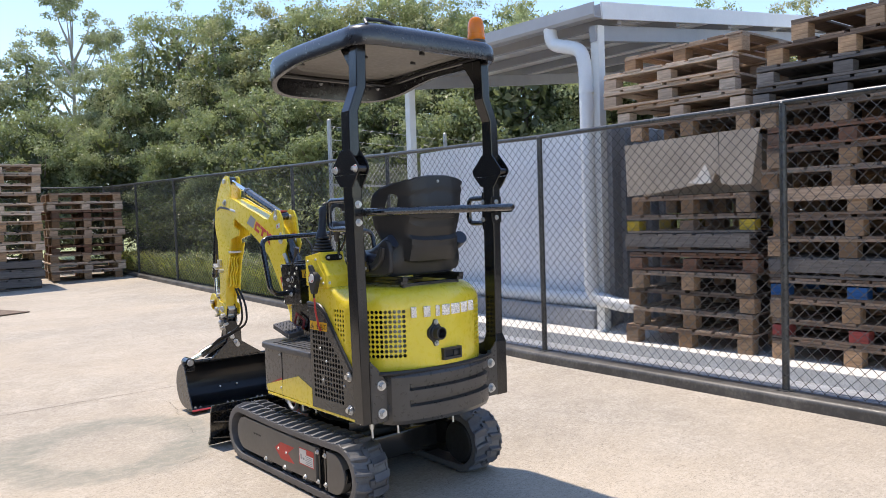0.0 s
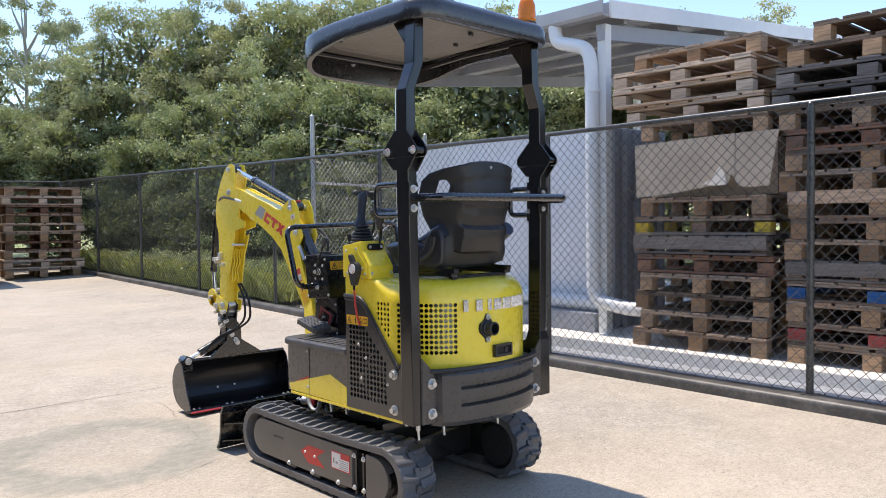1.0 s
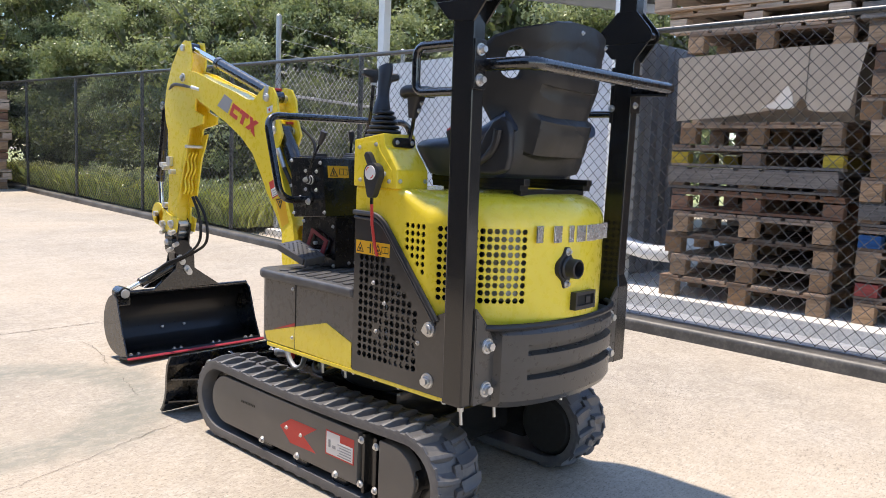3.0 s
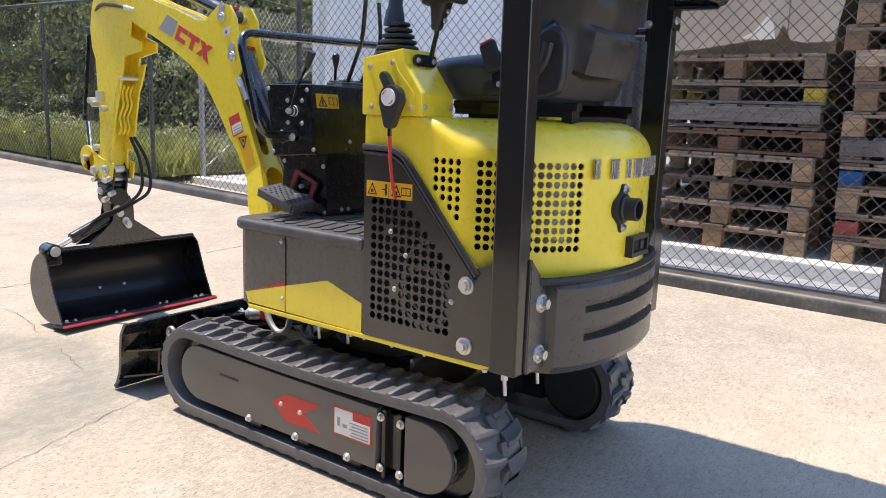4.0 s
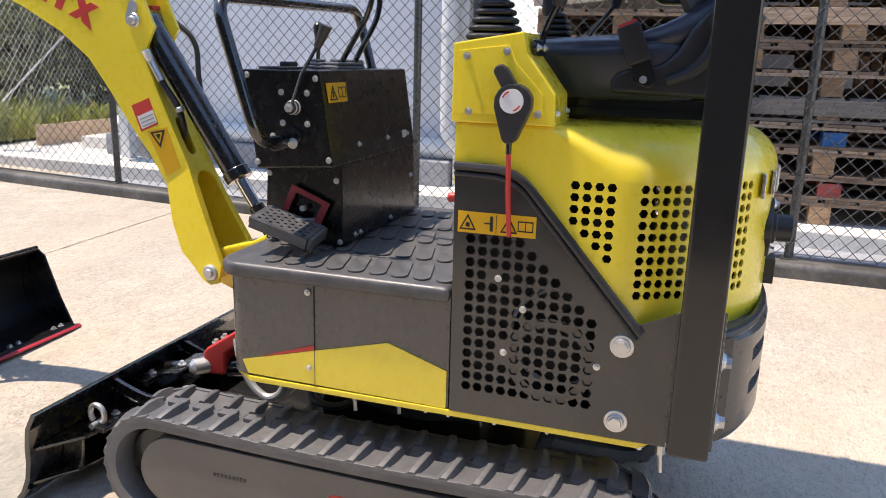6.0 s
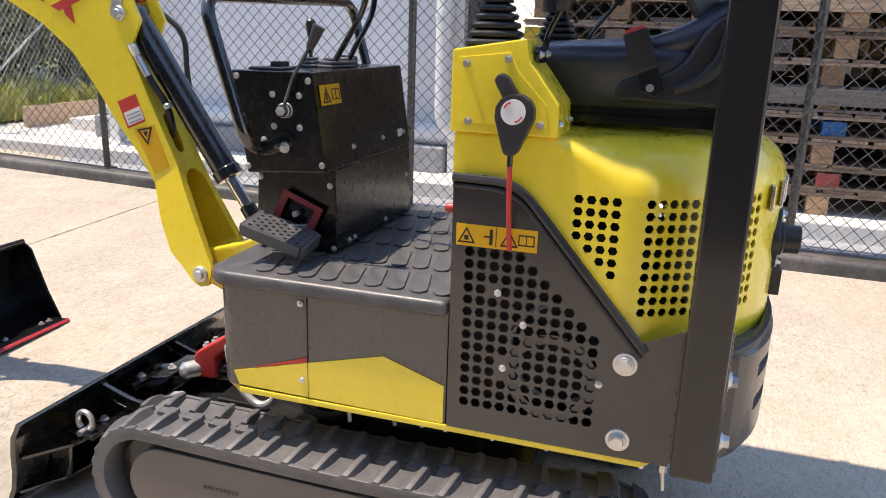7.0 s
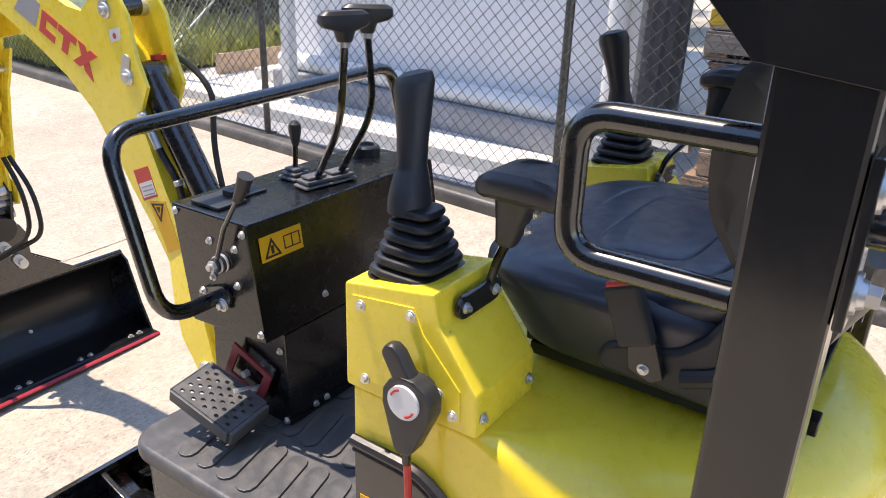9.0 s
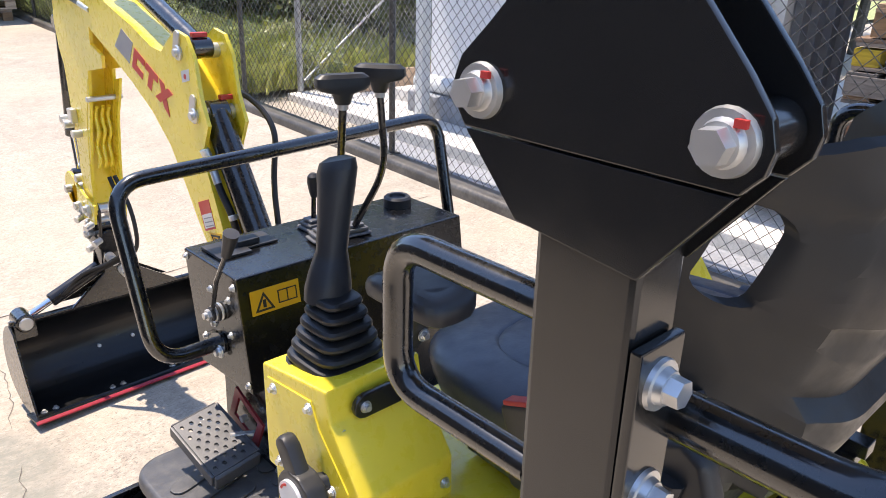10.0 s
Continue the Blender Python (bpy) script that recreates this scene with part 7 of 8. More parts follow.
bmesh.ops.bisect_plane(t, geom=t.verts[:] + t.edges[:] + t.faces[:], plane_co=(0, 0.345, 0), plane_no=(0, 1, 0))
for v in t.verts:
    p = TOP_R.lerp(LOW_R, v.co.y / LEN_R)
    wide = 1 + flare(p.x, p.y) / HW
    v.co = Vector((XM + (v.co.x - XM) * wide, p.x + 0.004 + v.co.z * 0.9, p.y - v.co.z * 0.4))
part("rear_plate", t, M_YELLOW, boom)
for (y, z), r in (((0.896, 0.512), 0.024), ((1.945, 1.477), 0.022), ((1.135, 1.207), 0.020), ((1.192, 1.355), 0.019)):
    bm = bm_new()
    f = flare(y, z)
    add_cyl(bm, (BX0 - 0.008 - f, y, z), (BX1 + 0.008 + f, y, z), r, seg=24, bev=0.003)
    add_cyl(bm, (BX0 - 0.016 - f, y, z), (BX1 + 0.016 + f, y, z), r * 0.55, seg=16, bev=0.002)
    part("pivot_pin", bm, M_ZINC, boom)
    if z > 1.15 and y < 1.5:
        bm = bm_new()
        add_prism(bm, slot(y + 0.006, z + 0.020, 0.040, 0.015, 1.9), "x", BX0 - 0.005, BX0, 0.001)
        part("pin_keeper", bm, M_ZINC, boom)
bm = bm_new()
add_prism(bm, [(1.166, 0.971), (1.104, 0.995), (1.077, 0.922), (1.138, 0.897)], "x", BX0 - 0.001, BX0 + 0.001)
lab = part("safety_label", bm, M_DECALRED, boom, "red and white safety sticker")
bm = bm_new()
add_prism(bm, [(1.148, 0.940), (1.093, 0.962), (1.080, 0.927), (1.134, 0.905)], "x", BX0 - 0.0018, BX0 + 0.001)
part("label_field", bm, M_DECALWHITE, lab)
bm = bm_new()
for k in range(3):
    add_prism(bm, [(1.138 - 0.004 * k, 0.934 - 0.010 * k), (1.094 - 0.004 * k, 0.951 - 0.010 * k), (1.0932 - 0.004 * k, 0.948 - 0.010 * k), (1.1372 - 0.004 * k, 0.931 - 0.010 * k)], "x", BX0 - 0.0024, BX0)
part("label_print", bm, M_DECALGREY, lab)
bm = bm_new()
add_prism(bm, [(1.118, 0.900), (1.050, 0.915), (1.010, 0.800), (1.060, 0.775)], "x", BX0 - 0.001, BX0 + 0.001)
lab = part("warning_label", bm, M_DECALYELLOW, boom, "amber warning sticker with triangle")
bm = bm_new()
add_perforated(bm, [(1.107, 0.897), (1.056, 0.908), (1.074, 0.855)], [[(1.099, 0.894), (1.064, 0.901), (1.076, 0.865)]], "x", BX0 - 0.002, BX0 - 0.0008)
add_prism(bm, [(1.088, 0.892), (1.072, 0.895), (1.078, 0.878)], "x", BX0 - 0.002, BX0 - 0.0008)
part("label_print", bm, M_DECALBLACK, lab)
# model mark as plain red blocks and a grey flash
bm = bm_new()
add_prism(bm, [(1.546, 1.380), (1.477, 1.348), (1.518, 1.288), (1.611, 1.326)], "x", BX0 - 0.001, BX0 + 0.001)
part("grey_flash", bm, M_DECALGREY, boom)
bm = bm_new()
o, u, w = Vector((1.470, 1.336)), Vector((-0.92, -0.40)) * 0.80, Vector((0.50, -0.86)) * 0.78
def mark(pts, lift=0.0):
    add_prism(bm, [(o + u * a + w * b)[:] for a, b in pts], "x", BX0 - 0.0012 - lift, BX0 + 0.001)
mark([(0.0, 0.0), (0.085, 0.0), (0.085, 0.026), (0.028, 0.026), (0.028, 0.056), (0.085, 0.056), (0.085, 0.082), (0.0, 0.082)])
mark([(0.092, 0.0), (0.187, 0.0), (0.187, 0.027), (0.156, 0.027), (0.156, 0.082), (0.124, 0.082), (0.124, 0.027), (0.092, 0.027)])
mark([(0.192, 0.0), (0.230, 0.0), (0.292, 0.082), (0.300, 0.096), (0.252, 0.082)])
mark([(0.258, 0.0), (0.296, 0.0), (0.226, 0.082), (0.188, 0.082)], 0.0005)
part("model_mark", bm, M_DECALRED, boom, "red block mark on the boom")
bm = bm_new()
add_prism(bm, [(1.191, 1.310), (1.146, 1.321), (1.148, 1.292), (1.188, 1.282)], "x", BX0 - 0.001, BX0 + 0.001)
lab = part("round_sticker", bm, M_DECALWHITE, boom, "small white sticker with a red spot")
bm = bm_new()
add_prism(bm, ngon(1.170, 1.299, 0.007, 10), "x", BX0 - 0.0016, BX0)
part("sticker_print", bm, M_DECALRED, lab)


def ram(parent, a, b, c, r0, r1):
    """Hydraulic cylinder: barrel from a to b, chrome rod on to c."""
    bm = bm_new()
    add_cyl(bm, a, b, r0, seg=22, bev=0.004)
    a, b, c = Vector(a), Vector(b), Vector(c)
    w = (c - a).normalized()
    add_cyl(bm, b - w * 0.02, b + w * 0.012, r0 * 1.12, seg=22, bev=0.003)
    cyl = part("hydraulic_cylinder", bm, M_GLOSS, parent, "gloss black hydraulic cylinder")
    bm = bm_new()
    add_cyl(bm, b, c, r1, seg=18)
    part("piston_rod", bm, M_CHROME, cyl)
    for p in (a, c):
        bm = bm_new()
        add_cyl(bm, p - Vector((0.028, 0, 0)), p + Vector((0.028, 0, 0)), r0 * 0.95, seg=20, bev=0.003)
        part("rod_eye", bm, M_GLOSS, cyl)
    return cyl


bcyl = ram(boom, (0.116, 1.135, 1.207), (0.116, 0.857, 0.782), (0.116, 0.720, 0.573), 0.036, 0.017)
bm = bm_new()
add_cyl(bm, (0.116, 0.803, 0.700), (0.116, 0.722, 0.576), 0.023, seg=20, bev=0.004)
part("rod_end", bm, M_GLOSS, bcyl)
bm = bm_new()
add_tube(bm, rounded([(0.070, 1.098, 1.100), (0.072, 1.060, 1.030), (0.078, 1.020, 0.975), (0.084, 1.012, 0.930), (0.104, 1.020, 0.885), (0.112, 1.060, 0.865)], 0.05), 0.0095, 12)
part("hydraulic_hose", bm, M_HOSE, bcyl)
for p, q, r in (((0.060, 1.105, 1.128), (0.070, 1.097, 1.098), 0.0125), ((0.070, 1.097, 1.098), (0.0715, 1.066, 1.042), 0.0105), ((0.0785, 1.0185, 0.972), (0.080, 1.014, 0.958), 0.0115)):
    bm = bm_new()
    add_cyl(bm, p, q, r, seg=12, bev=0.002)
    part("hose_fitting", bm, M_ZINC, bcyl)
ram(boom, (0.116, 1.192, 1.362), (0.116, 1.690, 1.540), (0.116, 1.945, 1.632), 0.027, 0.015)
for p in ((0.116, 1.192, 1.395), (0.150, 1.135, 1.245)):
    bm = bm_new()
    add_box(bm, p[0] - 0.02, p[0] + 0.02, p[1] - 0.008, p[1] + 0.010, p[2] - 0.006, p[2] + 0.006, 0.002)
    part("grease_cap", bm, M_RED, boom)
bm = bm_new()
add_tube(bm, rounded([(0.19, 1.20, 1.26), (0.24, 1.15, 1.22), (0.25, 1.07, 1.16), (0.22, 1.05, 1.02), (0.18, 0.95, 0.80)], 0.06), 0.008, 8)
part("hydraulic_hose", bm, M_HOSE, boom)
# rear view of the swing post
bm = bm_new()
add_prism(bm, [(0.50, 0.42), (0.50, 0.62), (0.72, 0.64), (0.80, 0.60), (0.94, 0.56), (0.94, 0.47), (0.80, 0.42)], "x", 0.078, 0.154, 0.012)
add_cyl(bm, (0.116, 0.70, 0.40), (0.116, 0.70, 0.66), 0.055, seg=24, bev=0.006)
part("swing_post", bm, M_YELLOW, EX, "yellow cast swing post")

# -- arm --
AX0, AX1 = 0.072, 0.160
arm_out = [(1.905, 1.660), (1.955, 1.668), (2.015, 1.635), (2.085, 1.550), (2.140, 1.445), (2.165, 1.345), (2.155, 1.260), (2.130, 1.205), (2.124, 1.040), (2.118, 0.900), (2.130, 0.780), (2.105, 0.690), (2.035, 0.690), (2.035, 0.780), (2.010, 0.880), (1.968, 1.010), (1.928, 1.120), (1.905, 1.215), (1.772, 1.240), (1.767, 1.278), (1.850, 1.305), (1.835, 1.400), (1.905, 1.480), (1.880, 1.560)]
arm = None
for x in (AX0, AX1 - 0.010):
    bm = bm_new()
    add_perforated(bm, arm_out, [], "x", x, x + 0.010)
    ob = part("arm_plate", bm, M_YELLOW, EX if arm is None else arm, "yellow steel dipper arm" if arm is None else "")
    arm = arm or ob
bm = bm_new()
add_prism(bm, [(2.160, 1.345), (2.148, 1.260), (2.123, 1.205), (2.117, 1.040), (2.110, 0.900), (2.12, 0.78), (2.10, 0.72), (2.06, 0.72), (2.055, 0.880), (2.04, 1.020), (2.00, 1.130), (1.96, 1.30), (1.95, 1.42), (2.07, 1.50)], "x", AX0 + 0.008, AX1 - 0.008, 0.004)
part("arm_web", bm, M_YELLOW, arm)
# fins with ribs at the back of the arm
for x, dy in ((AX0 - 0.002, 0.050), (AX1 - 0.008, 0.0)):
    bm = bm_new()
    add_prism(bm, [(y + dy, z) for y, z in ((1.862, 1.190), (1.905, 1.182), (1.965, 1.110), (2.015, 0.990), (2.045, 0.840), (2.030, 0.795), (1.980, 0.802), (1.955, 0.930), (1.922, 1.060), (1.890, 1.120))], "x", x, x + 0.010, 0.002)
    part("arm_fin", bm, M_YELLOW, arm)
for k in range(3):
    bm = bm_new()
    add_tube(bm, [(AX0 + 0.024 + 0.020 * k, 2.000 - 0.055 * f - 0.012 * math.sin(13 * f), 0.87 + 0.22 * f) for f in np.linspace(0, 1, 12)], 0.006, 8)
    part("steel_pipe", bm, M_YELLOW, arm)
for q, y, z, r in ((0.014, 1.918, 1.122, 0.009), (0.012, 1.965, 1.630, 0.018), (0.020, 1.945, 1.477, 0.020), (0.016, 2.155, 0.800, 0.016), (0.036, 2.222, 0.748, 0.015), (0.036, 2.150, 0.700, 0.015), (0.036, 2.060, 0.710, 0.013)):
    bm = bm_new()
    add_cyl(bm, (AX0 - q, y, z), (AX1 + q, y, z), r, seg=20, bev=0.002)
    part("pivot_pin", bm, M_ZINC, arm)
ram(arm, (0.116, 2.230, 1.340), (0.116, 2.300, 0.935), (0.116, 2.285, 0.780), 0.023, 0.013)
bm = bm_new()
add_tube(bm, rounded([(AX0 - 0.006, 1.800, 1.410), (AX0 - 0.010, 1.90, 1.430), (AX0 - 0.010, 2.06, 1.450), (AX0 + 0.02, 2.165, 1.400), (AX0 + 0.03, 2.20, 1.250), (AX0 + 0.03, 2.235, 1.10)], 0.05), 0.008, 8)
part("hydraulic_hose", bm, M_HOSE, arm)
bm = bm_new()
add_cyl(bm, (AX0 - 0.007, 1.785, 1.410), (AX0 - 0.010, 1.86, 1.424), 0.010, seg=10)
part("hose_fitting", bm, M_ZINC, arm)
bm = bm_new()
add_box(bm, AX0 - 0.022, AX0, 2.070, 2.110, 1.015, 1.065, 0.004)
part("valve_block", bm, M_ZINC, arm, "zinc plated valve block")
for y, z in ((2.122, 1.005), (2.050, 0.985), (2.150, 1.020)):
    bm = bm_new()
    add_cyl(bm, (AX0 - 0.034, y, z), (AX0 - 0.001, y, z), 0.014, seg=12)
    part("hose_fitting", bm, M_ZINC, arm)
for x in (AX0 - 0.014, AX1 + 0.004):
    bm = bm_new()
    add_prism(bm, ngon(2.222, 0.748, 0.062, 20), "x", x, x + 0.010, 0.002)
    add_prism(bm, [(2.170, 0.785), (2.265, 0.705), (2.14, 0.655), (2.02, 0.660), (2.00, 0.735), (2.10, 0.755)], "x", x, x + 0.009, 0.002)
    part("bucket_link", bm, M_YELLOW, arm, "yellow rounded bucket link")

# -- tilting grading bucket --
MBK = Matrix.Translation((0.155, 2.03, 0.36)) @ Matrix.Rotation(radians(1.4), 4, "Y") @ Matrix.Rotation(radians(3.8), 4, "Z") @ Matrix.Translation((-0.155, -2.03, -0.36))
BW0, BW1 = -0.258, 0.556
base = [(1.925, 0.034), (1.985, 0.030), (2.055, 0.036), (2.110, 0.062), (2.150, 0.105), (2.172, 0.165), (2.174, 0.225), (2.155, 0.285), (2.118, 0.328), (2.078, 0.343)]
curve = rounded([(0.0, y, z) for y, z in base], 0.05, 3)
curve = [(p[1], p[2]) for p in curve]
inside = [(y + (2.05 - y) * 0.055, z + (0.19 - z) * 0.065) for y, z in curve]
bm = bm_new()
add_prism(bm, curve + inside[::-1], "x", BW0, BW1, 0, MBK)
bucket = part("bucket_shell", bm, M_BUCKET, EX, "wide gloss black grading bucket", angle=0.35)
cheek = [(1.932, 0.036)] + curve[1:] + [(2.045, 0.318), (1.985, 0.150)]
for x in (BW0 - 0.008, BW1):
    bm = bm_new()
    add_prism(bm, cheek, "x", x, x + 0.008, 0.0015, MBK)
    part("bucket_cheek", bm, M_GLOSS, bucket)
bm = bm_new()
add_prism(bm, [(1.908, 0.040), (2.000, 0.029), (2.000, 0.020), (1.908, 0.030)], "x", BW0 - 0.02, BW1 + 0.012, 0.001, MBK)
part("cutting_blade", bm, M_BUCKET, bucket)
bm = bm_new()
add_prism(bm, [(1.899, 0.034), (1.909, 0.0405), (1.911, 0.033), (1.900, 0.028)], "x", BW0 - 0.02, BW1 + 0.012, 0.001, MBK)
part("red_edge", bm, M_EDGERED, bucket, "red painted cutting edge")
for x in (-0.215, 0.03, 0.27, 0.49):
    for dx in (-0.02, 0.02):
        p = MBK @ Vector((x + dx, 1.950, 0.041))
        bolt(p, "z", bucket)
bm = bm_new()
add_cyl(bm, MBK @ Vector((BW0 - 0.004, 2.082, 0.344)), MBK @ Vector((BW1 + 0.004, 2.082, 0.344)), 0.010, seg=12)
part("top_tube", bm, M_GLOSS, bucket)
for x in (0.055, 0.190):
    bm = bm_new()
    add_cyl(bm, MBK @ Vector((x, 2.158, 0.122)), MBK @ Vector((x, 2.140, 0.126)), 0.007, seg=10)
    part("drain_bolt", bm, M_DECALWHITE, bucket)
# ears, tilt cylinder, head bracket
bm = bm_new()
add_prism(bm, [(-0.055, 0.345), (0.075, 0.455), (0.090, 0.545), (0.115, 0.575), (0.170, 0.575), (0.190, 0.540), (0.195, 0.455), (0.360, 0.352)], "y", 2.060, 2.075, 0.003, MBK)
add_prism(bm, [(-0.055, 0.345), (0.075, 0.455), (0.090, 0.545), (0.115, 0.575), (0.170, 0.575), (0.190, 0.540), (0.195, 0.455), (0.360, 0.352)], "y", 2.150, 2.162, 0.003, MBK)
part("tilt_bracket", bm, M_GLOSS, bucket)
bm = bm_new()
for x in (0.078, 0.146):
    add_prism(bm, [(2.065, 0.560), (2.045, 0.640), (2.030, 0.700), (2.060, 0.735), (2.165, 0.725), (2.185, 0.660), (2.160, 0.560)], "x", x, x + 0.012, 0.003)
add_cyl(bm, (0.118, 2.055, 0.570), (0.118, 2.170, 0.570), 0.048, seg=24, bev=0.006)
add_box(bm, 0.082, 0.154, 2.075, 2.150, 0.440, 0.600, 0.008)
add_box(bm, 0.064, 0.172, 2.070, 2.155, 0.618, 0.636, 0.004)
part("quick_hitch", bm, M_LEG, bucket, "black quick hitch block")
for y, z, r in ((2.060, 0.702, 0.017), (2.150, 0.692, 0.017), (2.075, 0.655, 0.011), (2.110, 0.600, 0.013)):
    bm = bm_new()
    add_cyl(bm, (0.044, y, z), (0.186, y, z), r, seg=16, bev=0.002)
    add_cyl(bm, (0.050, y, z), (0.062, y, z), r * 1.5, seg=6, bev=0.002)
    part("pivot_pin", bm, M_ZINC, bucket)
for x, z in ((0.110, 0.505), (0.150, 0.445)):
    bm = bm_new()
    add_prism(bm, slot(x, z, 0.028, 0.018, -1.0), "y", 2.050, 2.060, 0.002)
    add_cyl(bm, (x, 2.035, z), (x, 2.18, z), 0.012, seg=14)
    part("pivot_pin", bm, M_ZINC, bucket)
bm = bm_new()
add_cyl(bm, (0.072, 2.092, 0.470), (-0.115, 2.080, 0.392), 0.026, seg=20, bev=0.004)
tilt = part("hydraulic_cylinder", bm, M_LEG, bucket, "black tilt cylinder")
bm = bm_new()
add_cyl(bm, (-0.110, 2.080, 0.394), (-0.195, 2.075, 0.358), 0.013, seg=14)
part("piston_rod", bm, M_CHROME, tilt)
bm = bm_new()
add_cyl(bm, (-0.216, 2.030, 0.352), (-0.216, 2.115, 0.352), 0.033, seg=24, bev=0.004)
add_box(bm, -0.255, -0.180, 2.045, 2.10, 0.285, 0.350, 0.006)
part("cylinder_ear", bm, M_GLOSS, tilt)
bm = bm_new()
add_cyl(bm, (-0.216, 2.022, 0.352), (-0.216, 2.030, 0.352), 0.024, seg=20, bev=0.003)
part("pin_head", bm, M_ZINC, tilt)
for k, dx in enumerate((0.0, 0.018)):
    bm = bm_new()
    add_tube(bm, rounded([(0.09 + dx, 1.90, 0.86), (0.10 + dx, 1.84 - 0.03 * k, 0.76), (0.10 + dx, 1.83 - 0.04 * k, 0.62), (0.06 + dx, 1.93, 0.54), (-0.02, 2.00, 0.50 - 0.02 * k), (-0.075, 2.055, 0.41), (-0.080, 2.07, 0.40)], 0.06), 0.0075, 8)
    part("hydraulic_hose", bm, M_HOSE, bucket, "looping black hydraulic hose")
for p in ((0.07, 2.02, 0.60), (0.06, 2.06, 0.57), (0.05, 2.02, 0.665), (0.06, 2.14, 0.66)):
    bm = bm_new()
    add_cyl(bm, p, (p[0] - 0.03, p[1] - 0.012, p[2] - 0.008), 0.012, seg=10)
    part("hose_fitting", bm, M_ZINC, bucket)


# ---- trees, shrubs and grass beyond the fence ----
def leaf_quads(rs, p, out, size, lift):
    """Pointed leaves at p, leaning outwards and to the sky."""
    n = len(p)
    nrm = rs.normal(size=(n, 3)) * 0.70 + out * 0.55 + np.array([0, 0, lift])
    nrm /= np.linalg.norm(nrm, axis=1)[:, None]
    a = np.cross(nrm, rs.normal(size=(n, 3)))
    a /= np.linalg.norm(a, axis=1)[:, None]
    b = np.cross(nrm, a)
    ln = size * rs.uniform(0.55, 1.4, n)[:, None]
    wd = ln * rs.uniform(0.20, 0.36, n)[:, None]
    droop = np.zeros((n, 3))
    droop[:, 2] = ln[:, 0] * 0.18
    verts = np.stack([p - a * ln * 0.5, p + b * wd, p + a * ln * 0.5 - droop, p - b * wd], axis=1).reshape(-1, 3)
    return verts, np.arange(n * 4).reshape(-1, 4)


def leaf_cloud(seed, clumps, count, size, lift=0.22):
    """Leaves gathered in twigs on the upper and outer sides of uneven clumps."""
    rs = np.random.RandomState(seed)
    c, r = np.array([q[:3] for q in clumps]), np.array([q[3] for q in clumps])
    w = r ** 2.2
    pick = rs.choice(len(clumps), count, p=w / w.sum())
    d = rs.normal(size=(count, 3))
    d /= np.linalg.norm(d, axis=1)[:, None]
    d[:, 2] = np.where(d[:, 2] < -0.25, -d[:, 2], d[:, 2])
    # twigs: every clump has a fixed set of directions that the leaves draw near to
    twig = rs.normal(size=(len(clumps), 26, 3))
    twig /= np.linalg.norm(twig, axis=2)[:, :, None]
    twig[:, :, 2] = np.abs(twig[:, :, 2]) * 0.9 - 0.12
    near = twig[pick, rs.randint(0, 26, count)]
    way = d * 0.38 + near * 0.80
    rad = r[pick] * rs.uniform(0.12, 1.0, count) ** 0.5
    p = c[pick] + way * rad[:, None] * np.array([1.0, 1.0, 1.05])
    p += rs.normal(size=(count, 3)) * size * 0.45
    return leaf_quads(rs, p, way, size, lift)


def mesh_from(name, verts, faces, material):
    me = bpy.data.meshes.new(name)
    me.from_pydata([tuple(v) for v in verts], [], [tuple(int(i) for i in f) for f in faces])
    me.materials.append(material)
    return me


